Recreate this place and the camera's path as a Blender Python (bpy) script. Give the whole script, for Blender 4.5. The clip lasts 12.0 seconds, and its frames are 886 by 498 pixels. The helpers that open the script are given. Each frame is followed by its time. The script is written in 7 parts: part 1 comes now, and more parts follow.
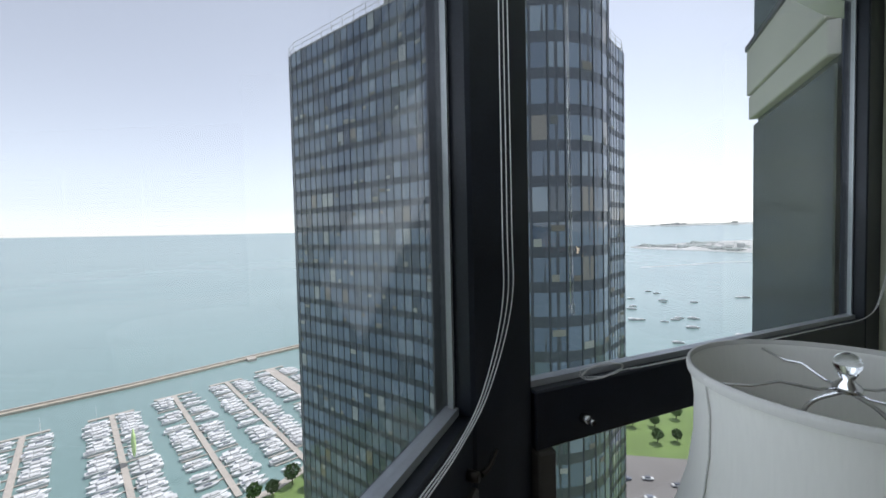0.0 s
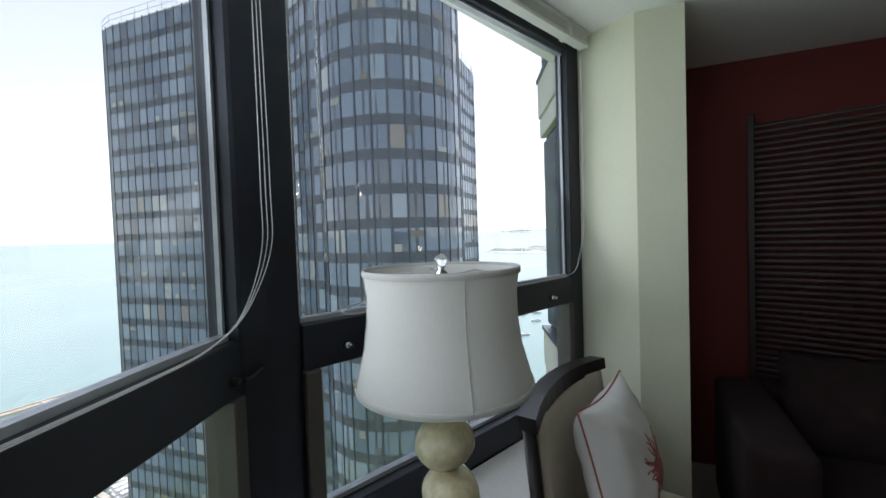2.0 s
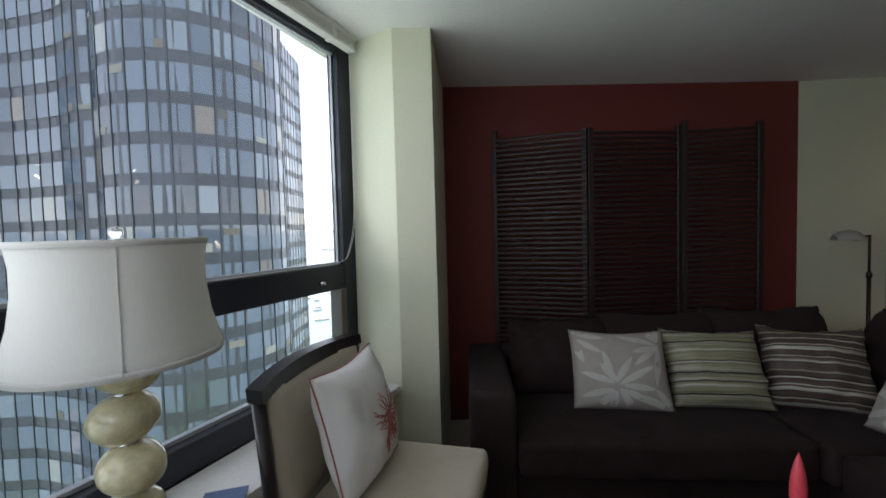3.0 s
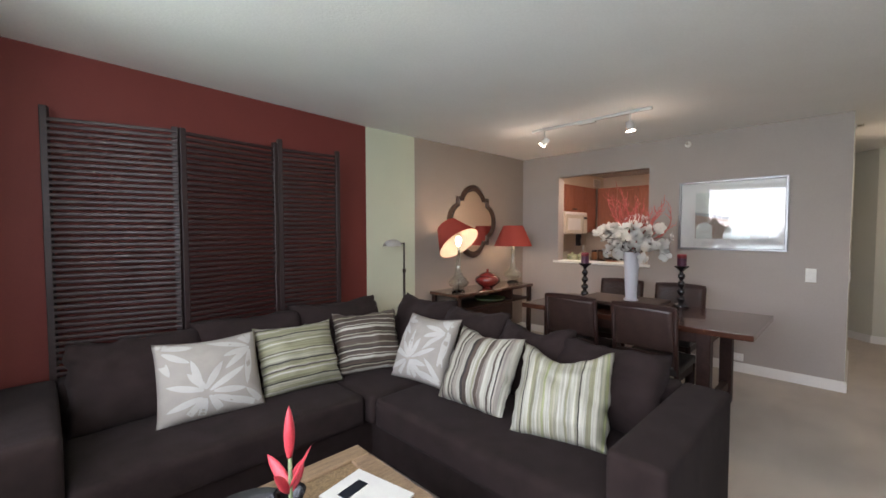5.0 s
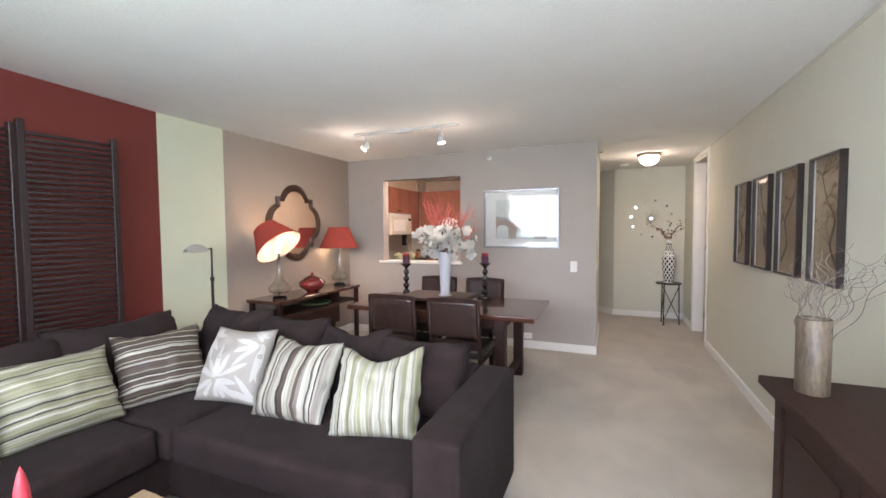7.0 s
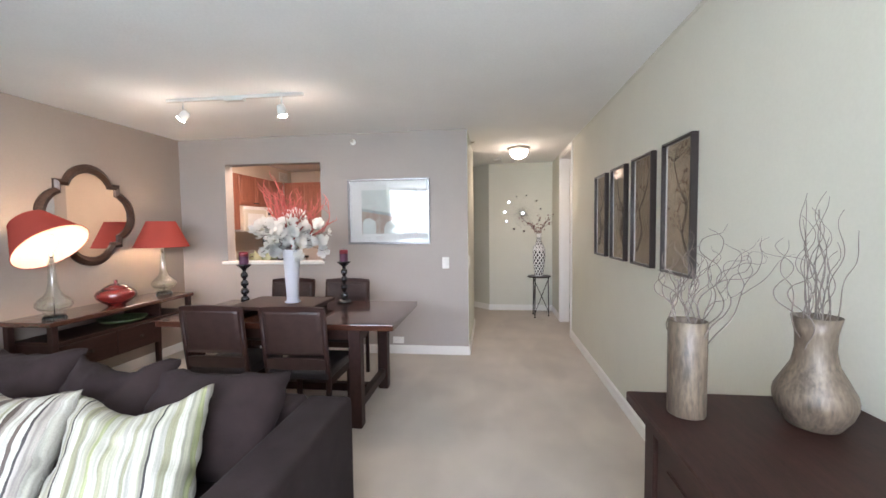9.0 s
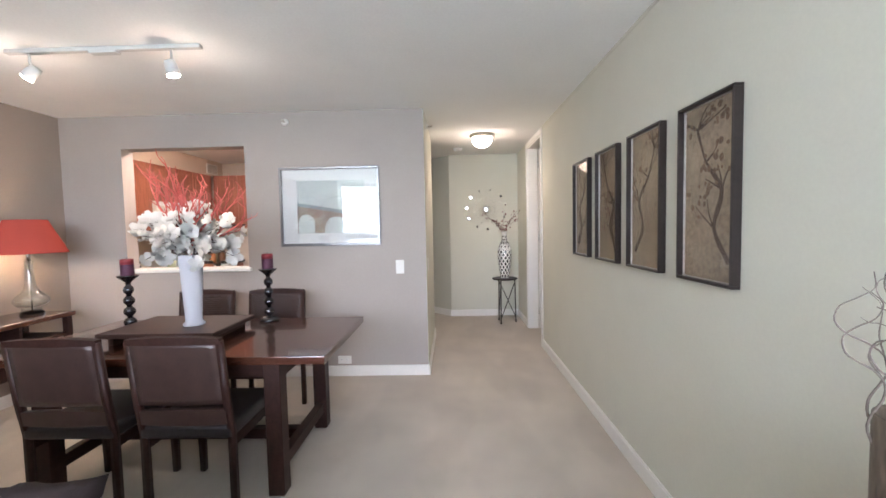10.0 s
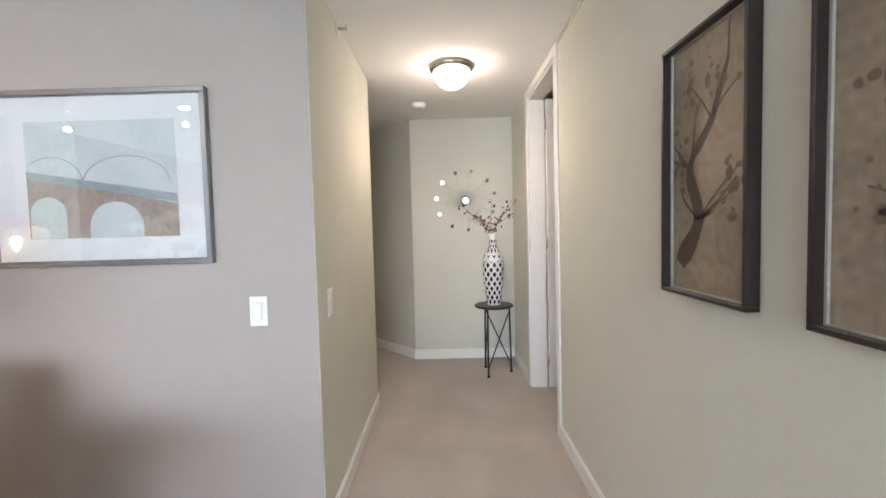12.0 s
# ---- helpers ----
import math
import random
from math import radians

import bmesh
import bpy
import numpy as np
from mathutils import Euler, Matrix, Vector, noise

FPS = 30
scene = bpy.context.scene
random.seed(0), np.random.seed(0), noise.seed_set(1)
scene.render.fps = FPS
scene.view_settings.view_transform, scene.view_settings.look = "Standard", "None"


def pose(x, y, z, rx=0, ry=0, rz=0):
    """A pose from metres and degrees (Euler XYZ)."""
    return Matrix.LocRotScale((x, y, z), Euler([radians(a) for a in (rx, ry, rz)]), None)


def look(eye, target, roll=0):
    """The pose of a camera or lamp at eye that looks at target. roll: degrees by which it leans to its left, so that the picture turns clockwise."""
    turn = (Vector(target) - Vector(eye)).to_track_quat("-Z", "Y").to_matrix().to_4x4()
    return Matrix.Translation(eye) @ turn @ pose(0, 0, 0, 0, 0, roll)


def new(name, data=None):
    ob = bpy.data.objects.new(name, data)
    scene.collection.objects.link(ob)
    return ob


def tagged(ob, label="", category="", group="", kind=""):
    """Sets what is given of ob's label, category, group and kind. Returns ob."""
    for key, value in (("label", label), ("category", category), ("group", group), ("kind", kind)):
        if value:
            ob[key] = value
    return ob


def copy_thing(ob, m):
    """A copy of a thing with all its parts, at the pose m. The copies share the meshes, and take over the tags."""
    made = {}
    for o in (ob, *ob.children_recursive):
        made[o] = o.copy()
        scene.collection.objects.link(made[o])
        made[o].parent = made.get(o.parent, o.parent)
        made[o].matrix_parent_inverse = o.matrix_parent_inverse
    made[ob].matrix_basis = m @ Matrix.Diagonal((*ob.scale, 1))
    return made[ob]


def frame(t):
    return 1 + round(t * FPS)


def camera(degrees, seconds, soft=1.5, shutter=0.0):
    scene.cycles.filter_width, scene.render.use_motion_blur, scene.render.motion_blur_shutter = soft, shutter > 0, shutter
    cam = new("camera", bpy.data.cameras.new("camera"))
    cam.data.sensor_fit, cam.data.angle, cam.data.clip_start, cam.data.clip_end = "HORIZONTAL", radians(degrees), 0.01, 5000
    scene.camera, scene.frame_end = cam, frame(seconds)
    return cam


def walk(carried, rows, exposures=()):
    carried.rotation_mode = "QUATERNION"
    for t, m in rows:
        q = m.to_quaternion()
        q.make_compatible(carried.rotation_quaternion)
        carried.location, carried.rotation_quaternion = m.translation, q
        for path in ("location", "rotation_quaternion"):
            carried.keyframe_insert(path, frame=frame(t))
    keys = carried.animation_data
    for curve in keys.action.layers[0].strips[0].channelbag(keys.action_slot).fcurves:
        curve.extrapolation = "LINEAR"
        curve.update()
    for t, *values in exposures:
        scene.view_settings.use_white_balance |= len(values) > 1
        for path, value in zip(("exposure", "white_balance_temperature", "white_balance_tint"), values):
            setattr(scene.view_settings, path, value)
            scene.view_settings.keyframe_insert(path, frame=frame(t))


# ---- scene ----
cam = camera(95.0, 12.0, soft=1.6)
PATH = [
    (0, (0.028, -0.01, 1.577), (-1.409, 1.379, 1.501), -1.3),
    (0.5, (0.031, 0.014, 1.583), (-1.276, 1.525, 1.509), -1.2),
    (1, (0.066, -0.003, 1.568), (-1.166, 1.571, 1.503), -1.3),
    (1.5, (0.186, -0.052, 1.536), (-0.968, 1.58, 1.474), -1.7),
    (2, (0.39, -0.087, 1.467), (-0.519, 1.693, 1.406), -1.9),
    (2.5, (0.567, -0.117, 1.422), (0.068, 1.818, 1.34), -1.5),
    (3, (0.706, -0.123, 1.406), (0.58, 1.872, 1.319), -1.5),
    (3.5, (0.831, -0.164, 1.4), (1.104, 1.815, 1.313), -1.2),
    (5.5, (0.881, -0.336, 1.423), (2.511, 0.82, 1.331), -0.0),
    (6, (0.861, -0.336, 1.451), (2.621, 0.608, 1.349), -0.1),
    (6.5, (0.872, -0.389, 1.436), (2.681, 0.458, 1.343), -0.2),
    (7, (0.892, -0.424, 1.443), (2.741, 0.333, 1.352), -0.4),
    (9, (1.463, -0.546, 1.394), (3.446, -0.306, 1.289), -0.7),
    (9.5, (1.765, -0.511, 1.412), (3.757, -0.363, 1.311), -1.0),
    (10, (2.129, -0.527, 1.372), (4.126, -0.482, 1.262), -1.2),
    (10.5, (2.572, -0.575, 1.371), (4.569, -0.552, 1.263), -1.2),
    (11, (3.069, -0.657, 1.349), (5.067, -0.644, 1.245), -1.5),
    (11.5, (3.59, -0.775, 1.343), (5.587, -0.783, 1.238), -1.6),
    (12, (4.156, -0.831, 1.335), (6.154, -0.82, 1.237), -1.5),
]
walk(cam, [(t, look(eye, target, roll)) for t, eye, target, roll in PATH],
     exposures=((0.0, 0.27, 6050, 12), (0.5, 0.35, 6100, 13), (1.5, 0.55, 6100, 13), (2.0, 0.85, 6150, 12), (2.5, 1.05, 6200, 13), (3.0, 1.32, 6250, 15),
                (3.5, 1.93, 6550, 20), (5.3, 3.4, 6300, 18), (7.0, 3.95, 6150, 18), (9.0, 4.1, 5950, 17), (10.5, 4.25, 5850, 17), (12.0, 4.3, 5800, 15)))


# ---- light ----
world = bpy.data.worlds.new("sky")
scene.world = world
world.use_nodes = True
_n, _l = world.node_tree.nodes, world.node_tree.links
_sky = _n.new("ShaderNodeTexSky")
_sky.sky_type, _sky.sun_disc = "NISHITA", False
_sky.sun_elevation, _sky.sun_rotation = radians(60), radians(1)
_sky.altitude, _sky.air_density, _sky.dust_density, _sky.ozone_density = 50, 1.0, 0.3, 1.0
_hs = _n.new("ShaderNodeHueSaturation")
_hs.inputs["Saturation"].default_value = 0.32
_l.new(_sky.outputs[0], _hs.inputs["Color"])
_l.new(_hs.outputs[0], _n["Background"].inputs[0])
_n["Background"].inputs[1].default_value = 0.14

sun_data = bpy.data.lights.new("sun", "SUN")
sun_data.energy, sun_data.angle, sun_data.color = 3.0, radians(0.6), (1.0, 0.95, 0.87)
sun = new("sun", sun_data)
sun.matrix_world = look((2, 100, 173), (0, 0, 0))


def area_lamp(name, eye, target, w, h, power, color=(1, 1, 1)):
    d = bpy.data.lights.new(name, "AREA")
    d.shape, d.size, d.size_y, d.energy, d.color = "RECTANGLE", w, h, power, color
    ob = new(name, d)
    ob.matrix_world = look(eye, target)
    return ob


def bulb(name, place, power, color=(1.0, 0.78, 0.55), size=0.03):
    d = bpy.data.lights.new(name, "POINT")
    d.energy, d.color, d.shadow_soft_size = power, color, size
    ob = new(name, d)
    ob.location = place
    return ob


def spot(name, place, target, power, angle, color=(1.0, 0.80, 0.58)):
    d = bpy.data.lights.new(name, "SPOT")
    d.energy, d.color, d.spot_size, d.spot_blend, d.shadow_soft_size = power, color, radians(angle), 0.6, 0.03
    ob = new(name, d)
    ob.matrix_world = look(place, target)
    return ob


# area lamps added in the two window openings to boost the sky light
area_lamp("window_sky_light", (-0.132, -0.475, 1.80), (2.0, 0.45, 2.95), 1.9, 1.05, 6.4, (0.90, 0.96, 1.0))
area_lamp("window_sky_light", (-0.281, 1.431, 1.80), (2.0, 0.60, 2.95), 1.3, 1.05, 2.0, (0.90, 0.96, 1.0))


# ---- materials ----
MATS = {}


def material(name, color, rough=0.6, metal=0.0, vary=0.08, scale=6.0, fine=120.0, bump=0.1, spec=0.5, sheen=0.0,
             coat=0.0, stretch=(1, 1, 1), random_obj=0.0, second=None, patches=None):
    """Two scales of noise on the colour, fine noise on the relief."""
    if name in MATS:
        return MATS[name]
    m = bpy.data.materials.new(name)
    m.use_nodes = True
    n, l = m.node_tree.nodes, m.node_tree.links
    b = n["Principled BSDF"]
    b.inputs["Roughness"].default_value = rough
    b.inputs["Metallic"].default_value = metal
    b.inputs["Specular IOR Level"].default_value = spec
    b.inputs["Sheen Weight"].default_value = sheen
    b.inputs["Coat Weight"].default_value = coat
    tc = n.new("ShaderNodeTexCoord")
    mp = n.new("ShaderNodeMapping")
    mp.inputs["Scale"].default_value = stretch
    l.new(tc.outputs["Object"], mp.inputs["Vector"])
    n1, n2 = n.new("ShaderNodeTexNoise"), n.new("ShaderNodeTexNoise")
    n1.inputs["Scale"].default_value, n1.inputs["Detail"].default_value = scale, 4
    n2.inputs["Scale"].default_value, n2.inputs["Detail"].default_value = fine, 3
    l.new(mp.outputs[0], n1.inputs["Vector"])
    l.new(mp.outputs[0], n2.inputs["Vector"])
    add = n.new("ShaderNodeMath")
    add.operation = "ADD"
    l.new(n1.outputs["Fac"], add.inputs[0])
    l.new(n2.outputs["Fac"], add.inputs[1])
    ramp = n.new("ShaderNodeMapRange")
    ramp.inputs["From Min"].default_value, ramp.inputs["From Max"].default_value = 0.7, 1.3
    l.new(add.outputs[0], ramp.inputs["Value"])
    mix = n.new("ShaderNodeMix")
    mix.data_type = "RGBA"
    lo = second or tuple(c * (1 - vary) for c in color)
    hi = tuple(min(1, c * (1 + vary)) for c in color)
    mix.inputs["A"].default_value, mix.inputs["B"].default_value = (*lo, 1), (*hi, 1)
    l.new(ramp.outputs[0], mix.inputs["Factor"])
    out = mix.outputs["Result"]
    if random_obj:
        oi, hsv, mr = n.new("ShaderNodeObjectInfo"), n.new("ShaderNodeHueSaturation"), n.new("ShaderNodeMapRange")
        mr.inputs["To Min"].default_value, mr.inputs["To Max"].default_value = 1 - random_obj, 1 + random_obj
        l.new(oi.outputs["Random"], mr.inputs["Value"])
        l.new(mr.outputs[0], hsv.inputs["Value"])
        l.new(out, hsv.inputs["Color"])
        out = hsv.outputs[0]
    if patches:
        # broad soft-edged strokes, lighter and darker than the base colour
        size, amount, turn = patches
        pm, pn, pr, ph = n.new("ShaderNodeMapping"), n.new("ShaderNodeTexNoise"), n.new("ShaderNodeMapRange"), n.new("ShaderNodeHueSaturation")
        pm.inputs["Scale"].default_value, pm.inputs["Rotation"].default_value = (1, 3.5, 1), (0, 0, radians(turn))
        pn.inputs["Scale"].default_value, pn.inputs["Detail"].default_value = size, 1.5
        pr.inputs["From Min"].default_value, pr.inputs["From Max"].default_value = 0.47, 0.56
        pr.inputs["To Min"].default_value, pr.inputs["To Max"].default_value = 1 - amount, 1 + amount
        l.new(tc.outputs["Object"], pm.inputs["Vector"])
        l.new(pm.outputs[0], pn.inputs["Vector"])
        l.new(pn.outputs["Fac"], pr.inputs["Value"])
        l.new(pr.outputs[0], ph.inputs["Value"])
        l.new(out, ph.inputs["Color"])
        out = ph.outputs[0]
    l.new(out, b.inputs["Base Color"])
    if bump:
        bp = n.new("ShaderNodeBump")
        bp.inputs["Strength"].default_value, bp.inputs["Distance"].default_value = bump, 0.004
        l.new(n2.outputs["Fac"], bp.inputs["Height"])
        l.new(bp.outputs[0], b.inputs["Normal"])
    MATS[name] = m
    return m


def glass_material(name, color=(1, 1, 1), rough=0.0, ior=1.45):
    m = bpy.data.materials.new(name)
    m.use_nodes = True
    b = m.node_tree.nodes["Principled BSDF"]
    b.inputs["Base Color"].default_value = (*color, 1)
    b.inputs["Roughness"].default_value, b.inputs["Transmission Weight"].default_value, b.inputs["IOR"].default_value = rough, 1.0, ior
    return m


def pane_material(name, gloss=0.06, tint=(1, 1, 1), slant=0.8):
    """Thin glazing: clear with a faint reflection that grows at a slant."""
    m = bpy.data.materials.new(name)
    m.use_nodes = True
    n, l = m.node_tree.nodes, m.node_tree.links
    n.remove(n["Principled BSDF"])
    tr, gl, mx, lw = n.new("ShaderNodeBsdfTransparent"), n.new("ShaderNodeBsdfGlossy"), n.new("ShaderNodeMixShader"), n.new("ShaderNodeLayerWeight")
    tr.inputs[0].default_value = (*tint, 1)
    gl.inputs["Roughness"].default_value = 0.01
    pw, ma = n.new("ShaderNodeMath"), n.new("ShaderNodeMath")
    lw.inputs["Blend"].default_value = 0.5
    pw.operation, pw.inputs[1].default_value = "POWER", 4.0
    ma.operation, ma.inputs[1].default_value, ma.inputs[2].default_value = "MULTIPLY_ADD", slant, gloss
    l.new(lw.outputs["Facing"], pw.inputs[0])
    l.new(pw.outputs[0], ma.inputs[0])
    l.new(ma.outputs[0], mx.inputs[0])
    l.new(tr.outputs[0], mx.inputs[1])
    l.new(gl.outputs[0], mx.inputs[2])
    l.new(mx.outputs[0], n["Material Output"].inputs[0])
    return m


def glow_material(name, color, strength):
    m = bpy.data.materials.new(name)
    m.use_nodes = True
    b = m.node_tree.nodes["Principled BSDF"]
    b.inputs["Base Color"].default_value = (*color, 1)
    b.inputs["Emission Color"].default_value = (*color, 1)
    b.inputs["Emission Strength"].default_value = strength
    return m


def cloth_shade(name, color, through_weight=0.5):
    """Lamp-shade cloth: diffuse, with light coming through."""
    m = bpy.data.materials.new(name)
    m.use_nodes = True
    n, l = m.node_tree.nodes, m.node_tree.links
    n.remove(n["Principled BSDF"])
    d, t, mx = n.new("ShaderNodeBsdfDiffuse"), n.new("ShaderNodeBsdfTranslucent"), n.new("ShaderNodeMixShader")
    nz, mp, tc = n.new("ShaderNodeTexNoise"), n.new("ShaderNodeMapping"), n.new("ShaderNodeTexCoord")
    nz.inputs["Scale"].default_value = 300
    mp.inputs["Scale"].default_value = (1, 1, 0.1)
    l.new(tc.outputs["Object"], mp.inputs[0])
    l.new(mp.outputs[0], nz.inputs["Vector"])
    mix = n.new("ShaderNodeMix")
    mix.data_type = "RGBA"
    mix.inputs["A"].default_value = (*[c * 0.93 for c in color], 1)
    mix.inputs["B"].default_value = (*color, 1)
    l.new(nz.outputs["Fac"], mix.inputs["Factor"])
    l.new(mix.outputs["Result"], d.inputs[0])
    l.new(mix.outputs["Result"], t.inputs[0])
    mx.inputs[0].default_value = through_weight
    l.new(d.outputs[0], mx.inputs[1])
    l.new(t.outputs[0], mx.inputs[2])
    l.new(mx.outputs[0], n["Material Output"].inputs[0])
    return m


M_CARPET = material("beige_carpet", (0.50, 0.44, 0.37), 0.95, vary=0.15, scale=2.2, fine=260, bump=0.6, sheen=0.2, spec=0.1, patches=(0.9, 0.035, 35))
M_CEIL = material("ceiling_paint", (0.88, 0.88, 0.86), 0.9, vary=0.03, scale=2, fine=70, bump=0.35, spec=0.2)
M_RED = material("red_wall_paint", (0.16, 0.027, 0.02), 0.7, vary=0.05, scale=4, fine=90, bump=0.12)
M_GREEN = material("pale_green_wall_paint", (0.58, 0.60, 0.46), 0.75, vary=0.03, scale=3, fine=90, bump=0.12)
M_TAUPE = material("taupe_wall_paint", (0.385, 0.342, 0.31), 0.75, vary=0.03, scale=3, fine=90, bump=0.12)
# darker and browner than the taupe of the east wall
M_TAUPE_WARM = material("darker_brown_taupe_wall", (0.335, 0.275, 0.232), 0.75, vary=0.03, scale=3, fine=90, bump=0.12)
M_KITCHENWALL = material("warm_beige_kitchen_paint", (0.60, 0.50, 0.40), 0.7, vary=0.04, scale=3, fine=90, bump=0.12)
M_CREAM = material("cream_wall_paint", (0.62, 0.61, 0.52), 0.75, vary=0.025, scale=3, fine=90, bump=0.12)
M_COLUMN = material("cream_green_column_paint", (0.68, 0.68, 0.52), 0.75, vary=0.03, scale=3, fine=90, bump=0.12)
M_TRIM = material("white_trim_paint", (0.80, 0.78, 0.74), 0.45, vary=0.03, scale=8, fine=60, bump=0.04)
M_BLACK = material("black_window_aluminium", (0.012, 0.0155, 0.025), 0.42, vary=0.25, scale=14, fine=200, bump=0.05)
M_ALU = material("silver_window_bead", (0.46, 0.48, 0.50), 0.4, metal=0.4, vary=0.06, scale=20, fine=150, bump=0.05)
M_SASH = material("grey_bronze_sash_metal", (0.10, 0.09, 0.082), 0.45, metal=0.2, vary=0.1, scale=14, fine=200, bump=0.05)
M_LEDGE = material("white_window_ledge", (0.84, 0.83, 0.81), 0.5, vary=0.06, scale=7, fine=80, bump=0.08)
M_GLASS = pane_material("window_glass", 0.035)
M_PICGLASS = pane_material("picture_glass", 0.075)
M_PRINTGLASS = pane_material("non_glare_print_glass", 0.035, slant=0.12)
M_DARKWOOD = material("dark_brown_wood", (0.026, 0.010, 0.007), 0.5, vary=0.45, scale=5, fine=40, bump=0.06, stretch=(1, 8, 8), coat=0.0, spec=0.28)
M_DARKWOOD_Y = material("dark_brown_wood_lengthwise", (0.036, 0.016, 0.011), 0.5, vary=0.4, scale=5, fine=40, bump=0.05, stretch=(8, 1, 8), coat=0.0)


# ---- mesh helpers ----
def box(bm, x0, x1, y0, y1, z0, z1):
    vs = [bm.verts.new((x, y, z)) for z in (z0, z1) for x, y in ((x0, y0), (x1, y0), (x1, y1), (x0, y1))]
    for f in ((3, 2, 1, 0), (4, 5, 6, 7), (0, 1, 5, 4), (1, 2, 6, 5), (2, 3, 7, 6), (3, 0, 4, 7)):
        bm.faces.new([vs[i] for i in f])
    return vs


def prism(bm, pts, z0, z1):
    """A vertical prism over a plan outline, anticlockwise seen from above."""
    a = [bm.verts.new((x, y, z0)) for x, y in pts]
    b = [bm.verts.new((x, y, z1)) for x, y in pts]
    k = len(pts)
    bm.faces.new(a[::-1])
    bm.faces.new(b)
    for i in range(k):
        bm.faces.new((a[i], a[(i + 1) % k], b[(i + 1) % k], b[i]))
    return a + b


def lathe(bm, profile, centre=(0, 0, 0), seg=24, cap=True):
    """A turned body from (radius, height) pairs."""
    rings = []
    for r, z in profile:
        rings.append([bm.verts.new((centre[0] + r * math.cos(2 * math.pi * i / seg), centre[1] + r * math.sin(2 * math.pi * i / seg), centre[2] + z)) for i in range(seg)])
    for p, q in zip(rings, rings[1:]):
        for i in range(seg):
            f = bm.faces.new((p[i], p[(i + 1) % seg], q[(i + 1) % seg], q[i]))
            f.smooth = True
    if cap:
        bm.faces.new(rings[0][::-1])
        bm.faces.new(rings[-1])
    return [v for r in rings for v in r]


def tube(bm, pts, r0, r1=None, seg=6):
    """A round rod along points, tapering from r0 to r1."""
    r1 = r0 if r1 is None else r1
    pts = [Vector(p) for p in pts]
    rings = []
    for i, p in enumerate(pts):
        d = (pts[min(i + 1, len(pts) - 1)] - pts[max(i - 1, 0)]).normalized()
        u = d.orthogonal().normalized() if not rings else (u - d * u.dot(d)).normalized()
        v = d.cross(u)
        r = r0 + (r1 - r0) * i / max(1, len(pts) - 1)
        rings.append([bm.verts.new(p + (u * math.cos(2 * math.pi * k / seg) + v * math.sin(2 * math.pi * k / seg)) * r) for k in range(seg)])
    for p, q in zip(rings, rings[1:]):
        for k in range(seg):
            f = bm.faces.new((p[k], p[(k + 1) % seg], q[(k + 1) % seg], q[k]))
            f.smooth = True
    bm.faces.new(rings[0][::-1])
    bm.faces.new(rings[-1])


def bez(pts, n=10):
    """A smooth line through points (Catmull-Rom)."""
    p = [Vector(q) for q in pts]
    p = [p[0] * 2 - p[1]] + p + [p[-1] * 2 - p[-2]]
    out = []
    for i in range(1, len(p) - 2):
        for k in range(n):
            t = k / n
            out.append(0.5 * (2 * p[i] + (p[i + 1] - p[i - 1]) * t + (2 * p[i - 1] - 5 * p[i] + 4 * p[i + 1] - p[i + 2]) * t * t
                              + (3 * p[i] - p[i - 1] - 3 * p[i + 1] + p[i + 2]) * t ** 3))
    return out + [p[-2]]


def rounded(bm, r, seg=2):
    bmesh.ops.bevel(bm, geom=list(bm.edges), offset=r, segments=seg, profile=0.6, affect="EDGES", clamp_overlap=True)
    return bm


def bm_box(x0, x1, y0, y1, z0, z1, r=0.0, seg=2):
    bm = bmesh.new()
    box(bm, x0, x1, y0, y1, z0, z1)
    return rounded(bm, r, seg) if r else bm


def bm_lathe(profile, centre=(0, 0, 0), seg=24, cap=True):
    bm = bmesh.new()
    lathe(bm, profile, centre, seg, cap)
    return bm


def bm_tube(pts, r0, r1=None, seg=6):
    bm = bmesh.new()
    tube(bm, pts, r0, r1, seg)
    return bm


def bm_prism(pts, z0, z1, r=0.0):
    bm = bmesh.new()
    prism(bm, pts, z0, z1)
    return rounded(bm, r) if r else bm


def link_mesh(name, bm, mat, smooth=None):
    bmesh.ops.recalc_face_normals(bm, faces=bm.faces)
    me = bpy.data.meshes.new(name)
    if smooth:
        for f in bm.faces:
            f.smooth = True
    bm.to_mesh(me)
    bm.free()
    me.materials.append(mat)
    return new(name, me)


def part(name, bm, mat, parent, label="", smooth=None):
    ob = link_mesh(name, bm, mat, smooth)
    ob.parent = parent
    if label:
        tagged(ob, label)
    return ob


def thing(name, label, category, group="", at=None):
    """An Empty at a thing's base; parts hang under it in its own frame."""
    ob = tagged(new(name), label, category, group)
    ob.empty_display_size = 0.1
    if at is not None:
        ob.matrix_world = at
    return ob


def solid(name, bm, mat, label, category, group="", smooth=None):
    return tagged(link_mesh(name, bm, mat, smooth), label, category, group)


def structure(name, bm, mat, label="", category=""):
    return tagged(link_mesh(name, bm, mat), label, category, kind="structure")


# ---- plan ----
H = 2.44
SOUTH = 3.07          # taupe and green wall
EAST = 5.84           # wall with the pass-through
NORTH = -1.53         # wall with the four prints
HALL = -0.29          # hall side of the kitchen block


def w1(d, out=0.0):
    """A plan point on the first window plane, d metres from its corner end, out metres towards the room."""
    return (-0.497 + 0.400 * d + 0.917 * out, 0.512 - 0.917 * d + 0.400 * out)


def w2(d, out=0.0):
    return (-0.478 + 0.342 * d + 0.940 * out, 0.715 + 0.940 * d - 0.342 * out)


